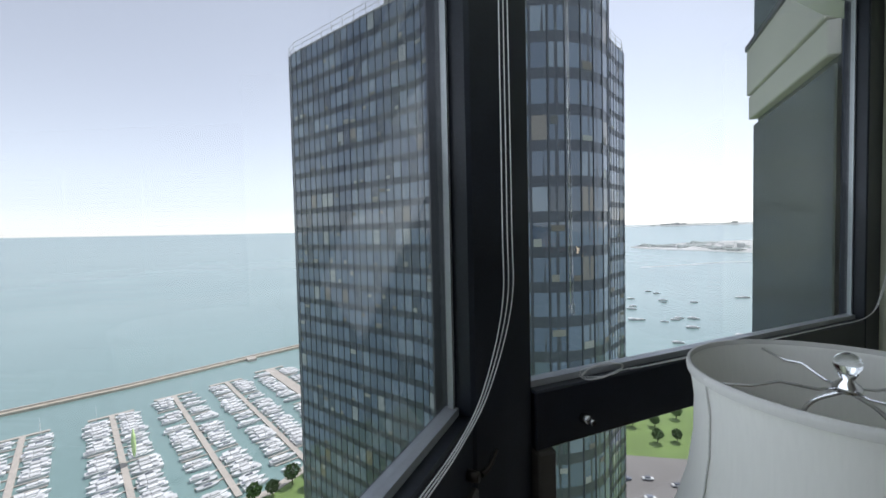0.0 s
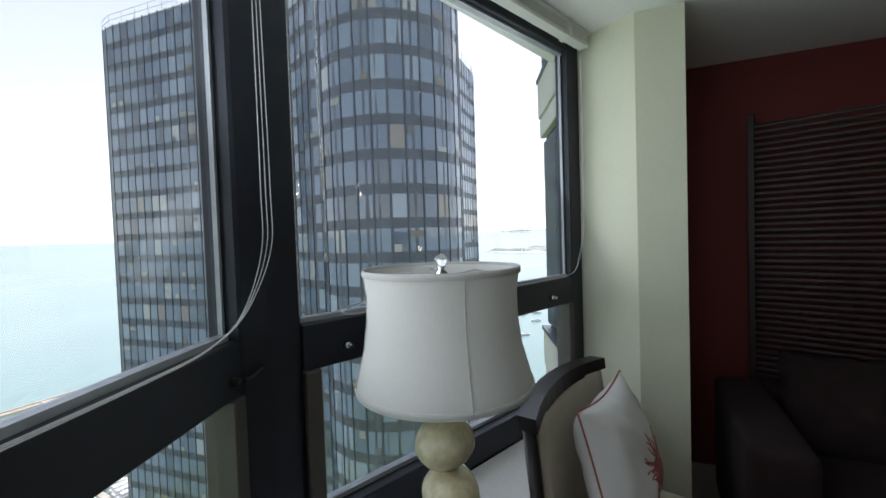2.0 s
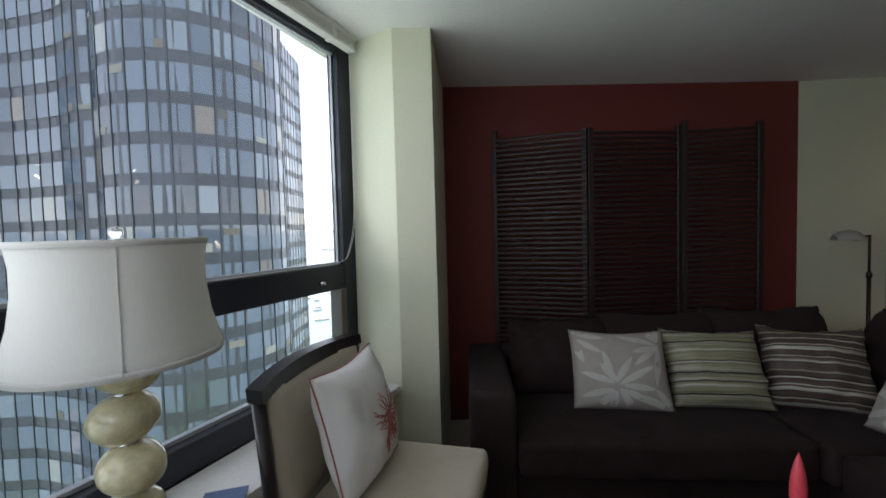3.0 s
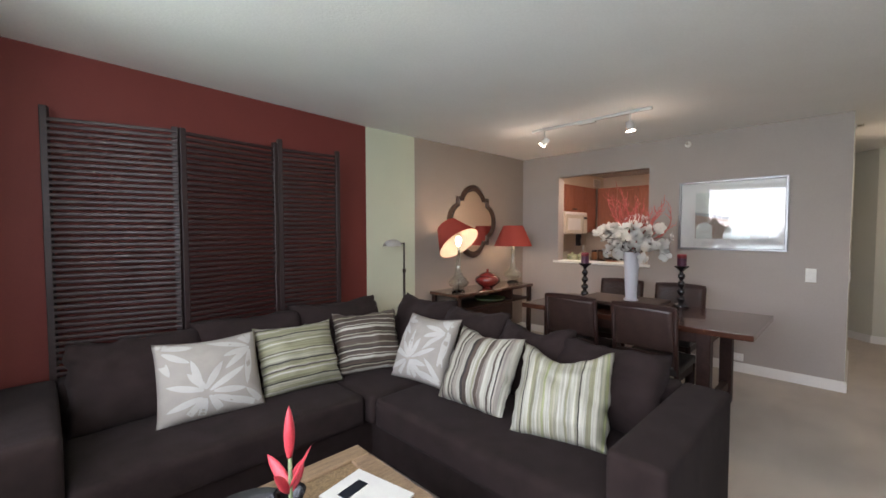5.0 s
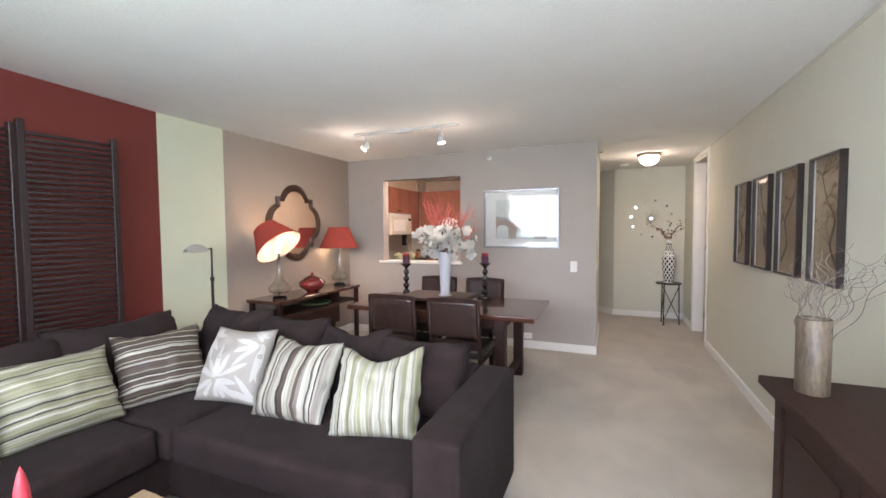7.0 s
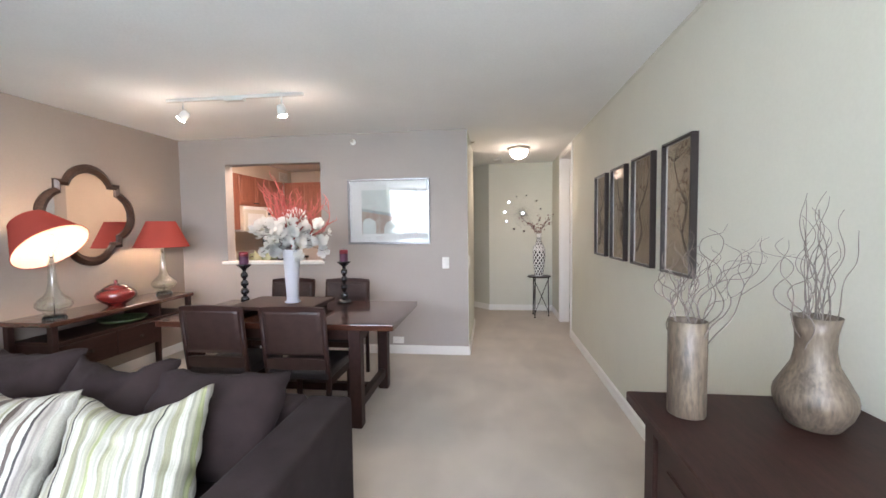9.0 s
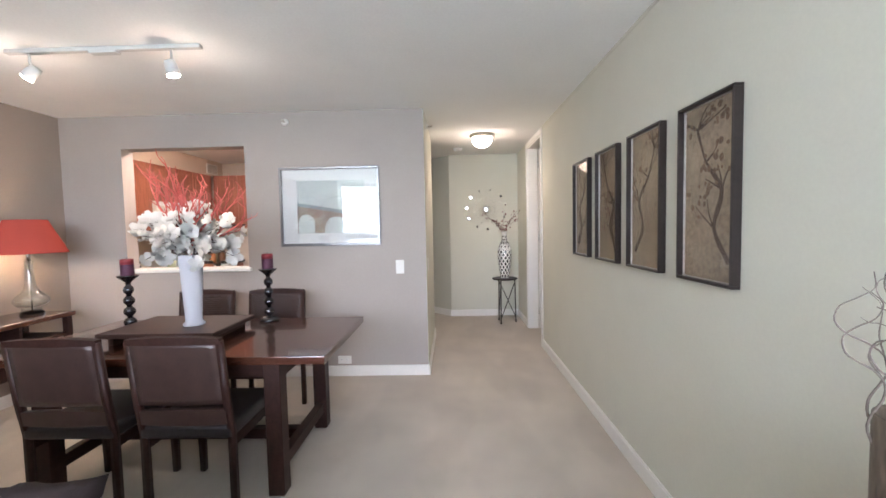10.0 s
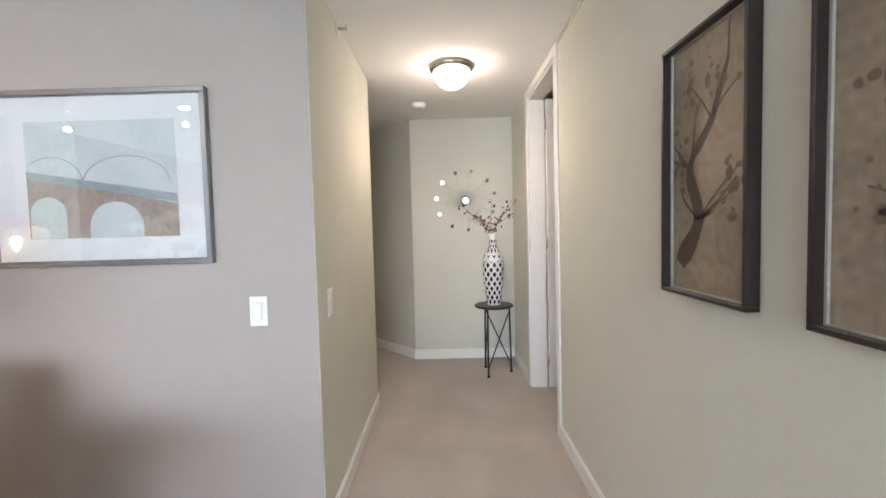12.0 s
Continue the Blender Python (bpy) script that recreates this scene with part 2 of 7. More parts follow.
structure("floor", bm_box(-0.6, 10.2, -4.6, 4.6, -0.16, 0.0), M_CARPET, "pale beige cut-pile carpet over the whole floor", "carpet")
structure("ceiling", bm_prism([(-0.62, 0.62), (0.34, -1.70), (0.34, -4.6), (10.2, -4.6), (10.2, 4.6), (0.45, 4.6), (0.30, 3.1), (-0.10, 2.3)], H, H + 0.18), M_CEIL,
          "white textured ceiling, dull in the corners", "ceiling")
structure("wall_south_1", bm_prism([(0.45, 2.83), (3.15, 3.062), (3.15, 3.30), (0.45, 3.30)], 0, H), M_RED, "deep red painted feature wall behind the sofa", "wall")
structure("wall_south_2", bm_box(3.15, 3.78, 3.066, 3.30, 0, H), M_GREEN, "pale green painted strip of wall", "wall")
structure("wall_south_3", bm_box(3.78, EAST, SOUTH, 3.30, 0, H), M_TAUPE_WARM, "dining wall in a darker, browner taupe", "wall")
bm = bmesh.new()
box(bm, EAST, EAST + 0.14, HALL + 0.003, 1.355, 0, H)
box(bm, EAST, EAST + 0.14, 2.50, 3.30, 0, H)
box(bm, EAST, EAST + 0.14, 1.355, 2.50, 0, 1.0)
box(bm, EAST, EAST + 0.14, 1.355, 2.50, 2.143, H)
structure("wall_east", bm, M_TAUPE, "taupe painted wall with a pass-through opening to the kitchen", "wall")
structure("wall_hall_1", bm_box(EAST + 0.003, 7.20, HALL, HALL + 0.003, 0, H), M_CREAM, "cream painted side wall of the hallway", "wall")
structure("wall_hall_2", bm_box(EAST + 0.14, 7.20, HALL + 0.003, HALL + 0.13, 0, H), M_CREAM, "cream painted wall of the hallway", "wall")
structure("wall_hall_3", bm_box(7.08, 7.20, HALL + 0.13, 0.94, 0, H), M_CREAM, "cream painted wall beyond the hall corner", "wall")
structure("wall_hall_4", bm_prism([(8.30, -0.50), (8.42, -0.50), (9.9, 0.83), (9.9, 1.0), (9.82, 0.98)], 0, H), M_CREAM, "cream painted slanting wall of the hallway", "wall")
structure("wall_hall_5", bm_box(8.30, 8.42, NORTH - 0.12, -0.50, 0, H), M_CREAM, "cream painted end wall of the hallway", "wall")
structure("wall_hall_6", bm_box(7.08, 9.9, 0.94, 1.06, 0, H), M_CREAM)
bm = bmesh.new()
box(bm, 0.2, 6.69, NORTH - 0.12, NORTH, 0, H)
box(bm, 6.69, 7.50, NORTH - 0.12, NORTH, 2.37, H)
box(bm, 7.50, 8.30, NORTH - 0.12, NORTH, 0, H)
structure("wall_north", bm, M_CREAM, "long cream painted wall with four framed prints", "wall")
structure("trim_north", bm_box(0.36, 6.63, NORTH, NORTH + 0.007, 2.418, H - 0.004), M_CREAM, "narrow painted strip where wall and ceiling meet", "trim")
# room behind the hall door
structure("wall_closet_1", bm_box(6.0, 6.12, -3.6, NORTH - 0.12, 0, H), M_CREAM)
structure("wall_closet_2", bm_box(8.3, 8.42, -3.6, NORTH - 0.12, 0, H), M_CREAM)
structure("wall_closet_3", bm_box(6.0, 8.42, -3.72, -3.6, 0, H), M_CREAM)
# column between window and sofa
structure("wall_column", bm_prism([(0.083, 2.102), (0.341, 1.957), (0.538, 1.980), (0.545, 2.90), (0.30, 3.0), (-0.02, 2.35), (0.042, 2.152)], 0, H), M_COLUMN,
          "pale cream-green painted column beside the window", "column")
# kitchen shell
structure("wall_kitchen_1", bm_box(EAST + 0.14, 8.7, 3.42, 3.55, 0, H), M_KITCHENWALL, "warm beige kitchen wall behind the cabinets", "wall")
structure("wall_kitchen_2", bm_box(8.55, 8.7, 1.2, 3.42, 0, H), M_KITCHENWALL)
structure("wall_kitchen_3", bm_box(EAST + 0.14, 8.55, 1.2 - 0.12, 1.2, 0, H), M_KITCHENWALL)


# ---- windows ----
def strip(fn, d0, d1, o0, o1, z0, z1):
    return bm_prism([fn(d0, o0), fn(d0, o1), fn(d1, o1), fn(d1, o0)] if fn is w1 else [fn(d0, o0), fn(d1, o0), fn(d1, o1), fn(d0, o1)], z0, z1)


SILL, RAIL, LOW, TOP, LEDGE = 1.243, 1.115, 0.71, 2.362, 0.60


def window(name, fn, length):
    w = tagged(new(name), "tall black aluminium window over a lower opening light", "window", kind="structure")
    for n, (d0, d1, o0, o1, z0, z1) in (
            ("top_rail", (0, length, -0.03, 0.04, TOP, H)), ("middle_rail", (0, length, -0.03, 0.04, RAIL, SILL)),
            ("bottom_rail", (0, length, -0.03, 0.06, LEDGE + 0.004, LOW)), ("side_frame", (length, length + 0.105, -0.03, 0.04, LEDGE + 0.004, H)),
            ("lower_stile", (0, 0.045, -0.028, 0.05, LOW, RAIL)), ("lower_stile", (length - 0.045, length, -0.028, 0.05, LOW, RAIL))):
        part(n, rounded(strip(fn, d0, d1, o0, o1, z0, z1), 0.004, 1), M_SASH if n == "lower_stile" else M_BLACK, w)
    for d0, d1, z0, z1 in ((0.002, length - 0.002, SILL, SILL + 0.014), (0.002, length - 0.002, LOW, LOW + 0.014), (0.002, length - 0.002, TOP - 0.01, TOP)):
        part("glazing_bead", strip(fn, d0, d1, -0.012, 0.014, z0, z1), M_ALU, w, "thin silver glazing bead")
    part("glazing_bead", strip(fn, 0.002, 0.012, -0.004, 0.007, SILL + 0.014, TOP - 0.01), M_ALU, w, "thin silver glazing bead")
    part("glazing_bead", strip(fn, length - 0.011, length - 0.002, -0.006, 0.006, SILL + 0.014, TOP - 0.01), M_ALU, w, "thin silver glazing bead")
    for d0, d1, z0, z1 in ((0.012, length - 0.011, SILL + 0.014, TOP - 0.01), (0.046, length - 0.046, LOW + 0.014, RAIL)):
        g = part("pane", strip(fn, d0, d1, -0.003, 0.003, z0, z1), M_GLASS, w)
        g.visible_shadow = False
    return w


window_1 = window("window_1", w1, 2.16)
window_2 = window("window_2", w2, 1.40)
structure("window_post", rounded(bm_prism([w1(-0.001, 0.042), w1(-0.001, -0.04), (-0.60, 0.63), w2(-0.001, -0.04), w2(-0.001, 0.030), (-0.452, 0.610)][::-1], 0, H), 0.006, 1),
          M_BLACK, "black metal corner post between the windows", "post")
for name, fn, length, z1 in (("window_spandrel_1", w1, 2.23, LEDGE), ("window_spandrel_2", w2, 1.515, LEDGE)):
    structure(name, strip(fn, 0, length, -0.10, 0.06, -0.6, z1), M_BLACK, "black panel under the window", "panel")
structure("window_ledge_1", bm_prism([w1(0, 0.064), (-0.31, 0.60), w1(-0.02, 0.20), w1(2.2, 0.20), w1(2.2, 0.064)][::-1], LEDGE - 0.035, LEDGE), M_LEDGE, "white painted window ledge", "ledge")
structure("window_ledge_2", bm_prism([w2(0, 0.064), w2(1.50, 0.064), w2(1.50, 0.33), w2(-0.02, 0.33), (-0.31, 0.604)], LEDGE - 0.035, LEDGE), M_LEDGE, "white painted window ledge in bright daylight", "ledge")
structure("ledge_front_1", strip(w1, -0.02, 2.2, 0.15, 0.18, 0, LEDGE - 0.035), M_COLUMN)
structure("ledge_front_2", strip(w2, -0.02, 1.50, 0.25, 0.28, 0, LEDGE - 0.035), M_COLUMN)

M_BLINDS = material("off_white_blind_slat", (0.66, 0.66, 0.60), 0.5, vary=0.05, scale=20, fine=90, bump=0.03)
M_CORD = material("white_blind_cord", (0.80, 0.80, 0.78), 0.8, vary=0.08, scale=60, fine=900, bump=0.2)
M_CLEAR = glass_material("clear_acrylic", (0.95, 0.97, 0.98), 0.02, 1.49)
M_CHROME = material("chrome", (0.75, 0.75, 0.76), 0.12, metal=1.0, vary=0.03, scale=20, fine=200, bump=0.0)
M_DARKMETAL = material("dark_bronze_metal", (0.06, 0.05, 0.045), 0.35, metal=0.8, vary=0.15, scale=30, fine=200, bump=0.05)


def blind(fn, d0, d1):
    b = thing("window_blind", "off-white horizontal blind drawn fully up under the ceiling", "blind")
    part("headrail", rounded(strip(fn, d0, d1, 0.085, 0.135, 2.412, 2.437), 0.003, 1), M_BLINDS, b)
    for k in range(9):
        part("slat", strip(fn, d0 + 0.01, d1 - 0.01, 0.086, 0.134, 2.374 + k * 0.0042, 2.3765 + k * 0.0042), M_BLINDS, b)
    part("bottom_rail", rounded(strip(fn, d0 + 0.005, d1 - 0.005, 0.085, 0.137, 2.356, 2.372), 0.003, 1), M_BLINDS, b)
    for k in (0.12, 0.5, 0.88):
        dd = d0 + (d1 - d0) * k
        part("lift_bracket", strip(fn, dd - 0.012, dd + 0.012, 0.083, 0.139, 2.352, 2.4365), M_BLINDS, b)
    return b


blind_2 = blind(w2, 0.0, 1.44)


def p3(fn, d, o, z):
    return (*fn(d, o), z)


def cord(name, pts, label, r=0.0012):
    return part(name, bm_tube(bez(pts, 8), r, seg=5), M_CORD, blind_2, label, smooth=True)


# the corner's hanging cords sweep down to the first window's sill
for k in range(3):
    o = 0.095 + 0.006 * k
    cord("blind_cord", [p3(w1, -0.022 - 0.004 * k, o, 2.36), p3(w1, -0.022 - 0.007 * k, o, 2.0), p3(w1, -0.022 - 0.011 * k, o, 1.6), p3(w1, -0.014 - 0.010 * k, o, 1.45),
                        p3(w1, 0.035 + 0.004 * k, o - 0.02, 1.32), p3(w1, 0.13 + 0.01 * k, 0.062 + 0.004 * k, 1.265), p3(w1, 0.32, 0.052 + 0.005 * k, 1.2515), p3(w1, 0.7, 0.045 + 0.008 * k, 1.2515)],
         "thin white blind cord hanging by the corner post")
for k in range(2):
    cord("blind_cord", [p3(w2, 1.445 + 0.008 * k, 0.085, 2.36), p3(w2, 1.443 + 0.008 * k, 0.085, 1.9), p3(w2, 1.435 + 0.010 * k, 0.085, 1.5), p3(w2, 1.40 + 0.012 * k, 0.075, 1.33),
                        p3(w2, 1.35, 0.06, 1.262), p3(w2, 1.1, 0.05, 1.2515), p3(w2, 0.5, 0.045 + 0.006 * k, 1.2515), p3(w2, 0.26, 0.05, 1.254)],
         "thin white blind cord lying along the sill")
loop = []
for k in range(34):
    a = k * 0.55
    loop.append(p3(w2, 0.17 + 0.062 * math.cos(a) + 0.006 * math.sin(2.3 * k), 0.052 + 0.006 * math.sin(a * 0.5), 1.264 + 0.014 * math.sin(a) + 0.0008 * (k % 5)))
cord("cord_knot", loop + [p3(w2, 0.28, 0.05, 1.256)], "looped knot of white blind cord on the sill")
M_WAND = pane_material("clear_wand_acrylic", 0.3)
wand = thing("blind_wand", "clear acrylic blind wand hanging before the glass", "blind wand")
part("rod", bm_tube([p3(w2, 0.035, 0.10, 2.36), p3(w2, 0.045, 0.10, 1.43)], 0.0034, seg=8), M_WAND, wand)
part("tip", bm_lathe([(0.004, 0), (0.006, 0.004), (0.006, 0.02), (0.004, 0.024)], p3(w2, 0.045, 0.10, 1.41), 8), M_WAND, wand)

for fn, d, z in ((w1, 0.035, 1.155), (w2, 0.125, 1.165), (w1, 1.3, 1.155), (w2, 1.2, 1.165)):
    la = thing("window_latch", "small dark metal lever latch on the window rail", "latch", "window latches")
    c = Vector(p3(fn, d, 0.04, z))
    side = (Vector(p3(fn, d + 1, 0.04, z)) - c)
    out = Vector(p3(fn, d, 1.04, z)) - c
    part("boss", bm_tube([c, c + out * 0.022], 0.011, 0.009, 10), M_DARKMETAL if fn is w1 else M_CHROME, la)
    if fn is w1:
        part("lever", bm_tube(bez([c + out * 0.022 - side * 0.01, c + out * 0.03 - side * 0.03 + Vector((0, 0, 0.003)), c + out * 0.032 - side * 0.075 + Vector((0, 0, 0.012))], 5), 0.006, 0.004, 6), M_DARKMETAL, la)
    else:
        part("knob", bm_tube([c + out * 0.022, c + out * 0.034], 0.008, 0.006, 8), M_CHROME, la)

# ---- outdoors ----
INDOORS = set(scene.objects)
WATER = -105.3
M_WATER = material("lake_water", (0.20, 0.30, 0.285), 0.22, vary=0.08, scale=0.006, fine=0.25, bump=0.25, spec=0.5)
# distance haze is put into these two pale shore colours
M_LAND = material("haze_paled_shore", (0.55, 0.56, 0.545), 0.9, vary=0.3, scale=0.02, fine=0.3, bump=0.0)
M_LANDTREES = material("haze_paled_shore_trees", (0.37, 0.41, 0.39), 0.9, vary=0.3, scale=0.02, fine=0.3, bump=0.0)
M_GRASS = material("park_grass", (0.16, 0.24, 0.07), 0.9, vary=0.25, scale=0.06, fine=1.5, bump=0.1)
M_ROAD = material("pale_asphalt", (0.20, 0.19, 0.18), 0.85, vary=0.15, scale=0.08, fine=3, bump=0.05)
M_STONE = material("breakwater_stone", (0.42, 0.38, 0.31), 0.9, vary=0.25, scale=0.2, fine=2, bump=0.2)
M_DOCK = material("dock_boards", (0.46, 0.42, 0.37), 0.85, vary=0.15, scale=0.4, fine=6, bump=0.1)
M_BOAT = material("white_boat_gelcoat", (0.70, 0.70, 0.69), 0.35, vary=0.05, scale=0.8, fine=8, bump=0.0, random_obj=0.15)
M_BOATDARK = material("boat_canvas", (0.16, 0.18, 0.22), 0.8, vary=0.3, scale=0.8, fine=8, bump=0.0, random_obj=0.5)
M_LEAF = material("tree_leaves", (0.07, 0.13, 0.035), 0.8, vary=0.5, scale=1.2, fine=6, bump=0.0, random_obj=0.25)
M_BARK = material("tree_bark", (0.10, 0.08, 0.06), 0.9, vary=0.3, scale=2, fine=20, bump=0.3)

LAKE = ((0, 0), (900, 0), (1600, 16), (2500, 45), (3400, 80), (4750, 150))


def lake_z(r):
    """The lake's surface at r metres, which lifts towards the hazy horizon."""
    for (r0, z0), (r1, z1) in zip(LAKE, LAKE[1:]):
        if r <= r1:
            return WATER + z0 + (z1 - z0) * (r - r0) / (r1 - r0)
    return WATER + LAKE[-1][1]


bm = bmesh.new()
rings = []
for r, z in ((30, WATER), (300, WATER), (900, WATER), *((r, WATER + z) for r, z in LAKE[2:])):
    rings.append([bm.verts.new((r * math.cos(2 * math.pi * i / 72), r * math.sin(2 * math.pi * i / 72), z)) for i in range(72)])
bm.faces.new(rings[0])
for p, q in zip(rings, rings[1:]):
    for i in range(72):
        bm.faces.new((p[i], q[i], q[(i + 1) % 72], p[(i + 1) % 72]))
structure("water", bm, M_WATER, "pale turquoise lake reaching the hazy horizon", "water")
bm = bm_prism([(-178, 30), (-176, 48), (-184, 68), (-190, 110), (-150, 190), (-118, 235), (-96, 262), (-60, 300), (120, 420), (220, 300), (220, -260), (-120, -260), (-170, -60)][::-1], WATER - 2, WATER + 1.2)
structure("ground", bm, M_GRASS, "green lakefront park at the foot of the tower", "park")
structure("road", bm_prism([(-96, 178), (-74, 196), (40, 300), (60, 285), (-46, 172), (-40, 120), (-78, 120), (-88, 160)][::-1], WATER + 1.2, WATER + 1.3), M_ROAD, "pale multi-lane lakefront road", "road")
structure("pavement", bm_prism([(-178, 34), (-172, 36), (-172, 50), (-180, 70), (-186, 110), (-191, 110), (-184, 68), (-176, 48)][::-1], WATER + 1.2, WATER + 1.35), M_DOCK, "pale harbour promenade", "pavement")

bk = thing("breakwater", "long low stone breakwater with a pale cap", "breakwater")
part("wall", bm_prism([(-376, -300), (-370, -52), (-373, 11), (-386, 102), (-391, 142), (-400, 300), (-395, 300), (-386, 142), (-381, 102), (-368, 11), (-365, -52), (-370, -300)][::-1], WATER - 1, WATER + 1.6), M_STONE, bk)
part("cap", bm_prism([(-376.5, -300), (-370.5, -52), (-373.5, 11), (-386.5, 102), (-391.5, 142), (-400.5, 300), (-399, 300), (-390, 142), (-385, 102), (-372, 11), (-369, -52), (-375, -300)][::-1], WATER + 1.6, WATER + 2.6), M_DOCK, bk)
part("platform", bm_box(-384, -374, 92, 99, WATER, WATER + 2.0), M_DOCK, bk)


def boat_mesh(length, cabin, name):
    e = thing(name, "white moored motor boat seen from high above", "boat", "boats in the harbour")
    bm = bmesh.new()
    prof = [(-0.5, 0.13), (-0.2, 0.16), (0.15, 0.15), (0.35, 0.09), (0.5, 0.005)]
    low = [(-0.49, 0.10), (-0.2, 0.12), (0.15, 0.11), (0.33, 0.05), (0.45, 0.003)]
    rows = []
    for pr, z in ((low, 0.0), (prof, 0.11), (prof, 0.125)):
        rows.append([bm.verts.new((x * length, s * w * length, z * length)) for s in (1, -1) for x, w in (pr if s == 1 else pr[::-1])])
    k = len(rows[0])
    for a, b in zip(rows, rows[1:]):
        for i in range(k):
            bm.faces.new((a[i], a[(i + 1) % k], b[(i + 1) % k], b[i]))
    bm.faces.new(rows[-1])
    bm.faces.new(rows[0][::-1])
    part("hull", bm, M_BOAT, e)
    if cabin == 0:
        part("cabin", bm_box(-0.15 * length, 0.2 * length, -0.10 * length, 0.10 * length, 0.12 * length, 0.2 * length, 0.02 * length, 1), M_BOAT, e)
        part("windscreen", bm_box(-0.13 * length, 0.205 * length, -0.085 * length, 0.085 * length, 0.15 * length, 0.185 * length), M_BOATDARK, e)
        part("canopy", bm_box(-0.4 * length, -0.16 * length, -0.11 * length, 0.11 * length, 0.2 * length, 0.21 * length), M_BOAT, e)
    else:
        part("deckhouse", bm_box(-0.2 * length, 0.15 * length, -0.07 * length, 0.07 * length, 0.12 * length, 0.16 * length, 0.015 * length, 1), M_BOATDARK, e)
        part("mast", bm_tube([(0.05 * length, 0, 0.12 * length), (0.05 * length, 0, 1.25 * length)], 0.09, 0.05, 5), M_BOAT, e)
        part("boom", bm_tube([(0.05 * length, 0, 0.25 * length), (-0.38 * length, 0, 0.25 * length)], 0.16, 0.12, 5), M_BOAT, e)
    return e


rng = random.Random(4)
proto = [boat_mesh(10.5, 0, "motor_boat"), boat_mesh(9.0, 1, "sailing_boat"), boat_mesh(12.5, 0, "motor_boat")]
tagged(proto[1], "white moored sailing boat with a bare mast", "boat")
used = [False] * 3


def place_boat(x, y, turn, z=WATER + 0.05):
    k = rng.choice((0, 0, 1, 2))
    m = Matrix.Translation((x, y, z)) @ Matrix.Rotation(radians(turn), 4, "Z")
    if used[k]:
        copy_thing(proto[k], m)
    else:
        proto[k].matrix_world = m
        used[k] = True


for (xa, ya), (xb, yb), wide in (((-318, -38), (-190, -33), 2.6), ((-318, 0), (-184, 6), 2.6), ((-328, 33), (-181, 39), 2.6), ((-332, 66), (-188, 70), 2.6), ((-340, 99), (-200, 103), 7.0)):
    dk = thing("floating_dock", "pale floating boat dock with side fingers", "dock", "harbour docks")
    L = math.hypot(xb - xa, yb - ya)
    ang = math.atan2(yb - ya, xb - xa)
    base = Matrix.Translation((xa, ya, WATER)) @ Matrix.Rotation(ang, 4, "Z")
    dk.matrix_world = base
    part("walkway", bm_box(0, L, -wide / 2, wide / 2, 0.1, 0.7), M_DOCK, dk)
    part("end_pontoon", bm_box(-1.5, 1.0, -11, 11, 0.1, 0.65), M_DOCK, dk)
    for k in range(int(L / 9.4)):
        for s in (-1, 1):
            bmf = bm_box(6 + k * 9.4, 6.9 + k * 9.4, min(s * wide / 2, s * 12.5), max(s * wide / 2, s * 12.5), 0.1, 0.55)
            part("finger", bmf, M_DOCK, dk)
            for off in (2.4, 6.9):
                if rng.random() < 0.84:
                    q = base @ Vector((6 + k * 9.4 + off, s * (wide / 2 + 6.4), 0))
                    place_boat(q.x, q.y, math.degrees(ang) + s * 90 + rng.uniform(-3, 3) + (180 if rng.random() < 0.35 else 0))
for k in range(30):
    x, y = rng.uniform(-330, -60), rng.uniform(380, 760)
    place_boat(x, y, 25 + rng.uniform(-10, 10))
sail = thing("green_sail", "pale green sail hoisted over a moored boat", "sail")
sail.matrix_world = Matrix.Translation((-243, 7.5, WATER + 3))
bm = bmesh.new()
lathe(bm, [(0.3, 0), (2.4, 3), (3.0, 7), (2.2, 11), (0.4, 14)], seg=10)
for v in bm.verts:
    v.co.y *= 0.35
part("sail_cloth", bm, material("pale_green_sailcloth", (0.50, 0.66, 0.30), 0.7, vary=0.08, scale=0.5, fine=3, bump=0.1), sail)
part("mast", bm_tube([(0, 0.5, -2.5), (0, 0.5, 14.5)], 0.12, 0.07, 6), M_BOAT, sail)


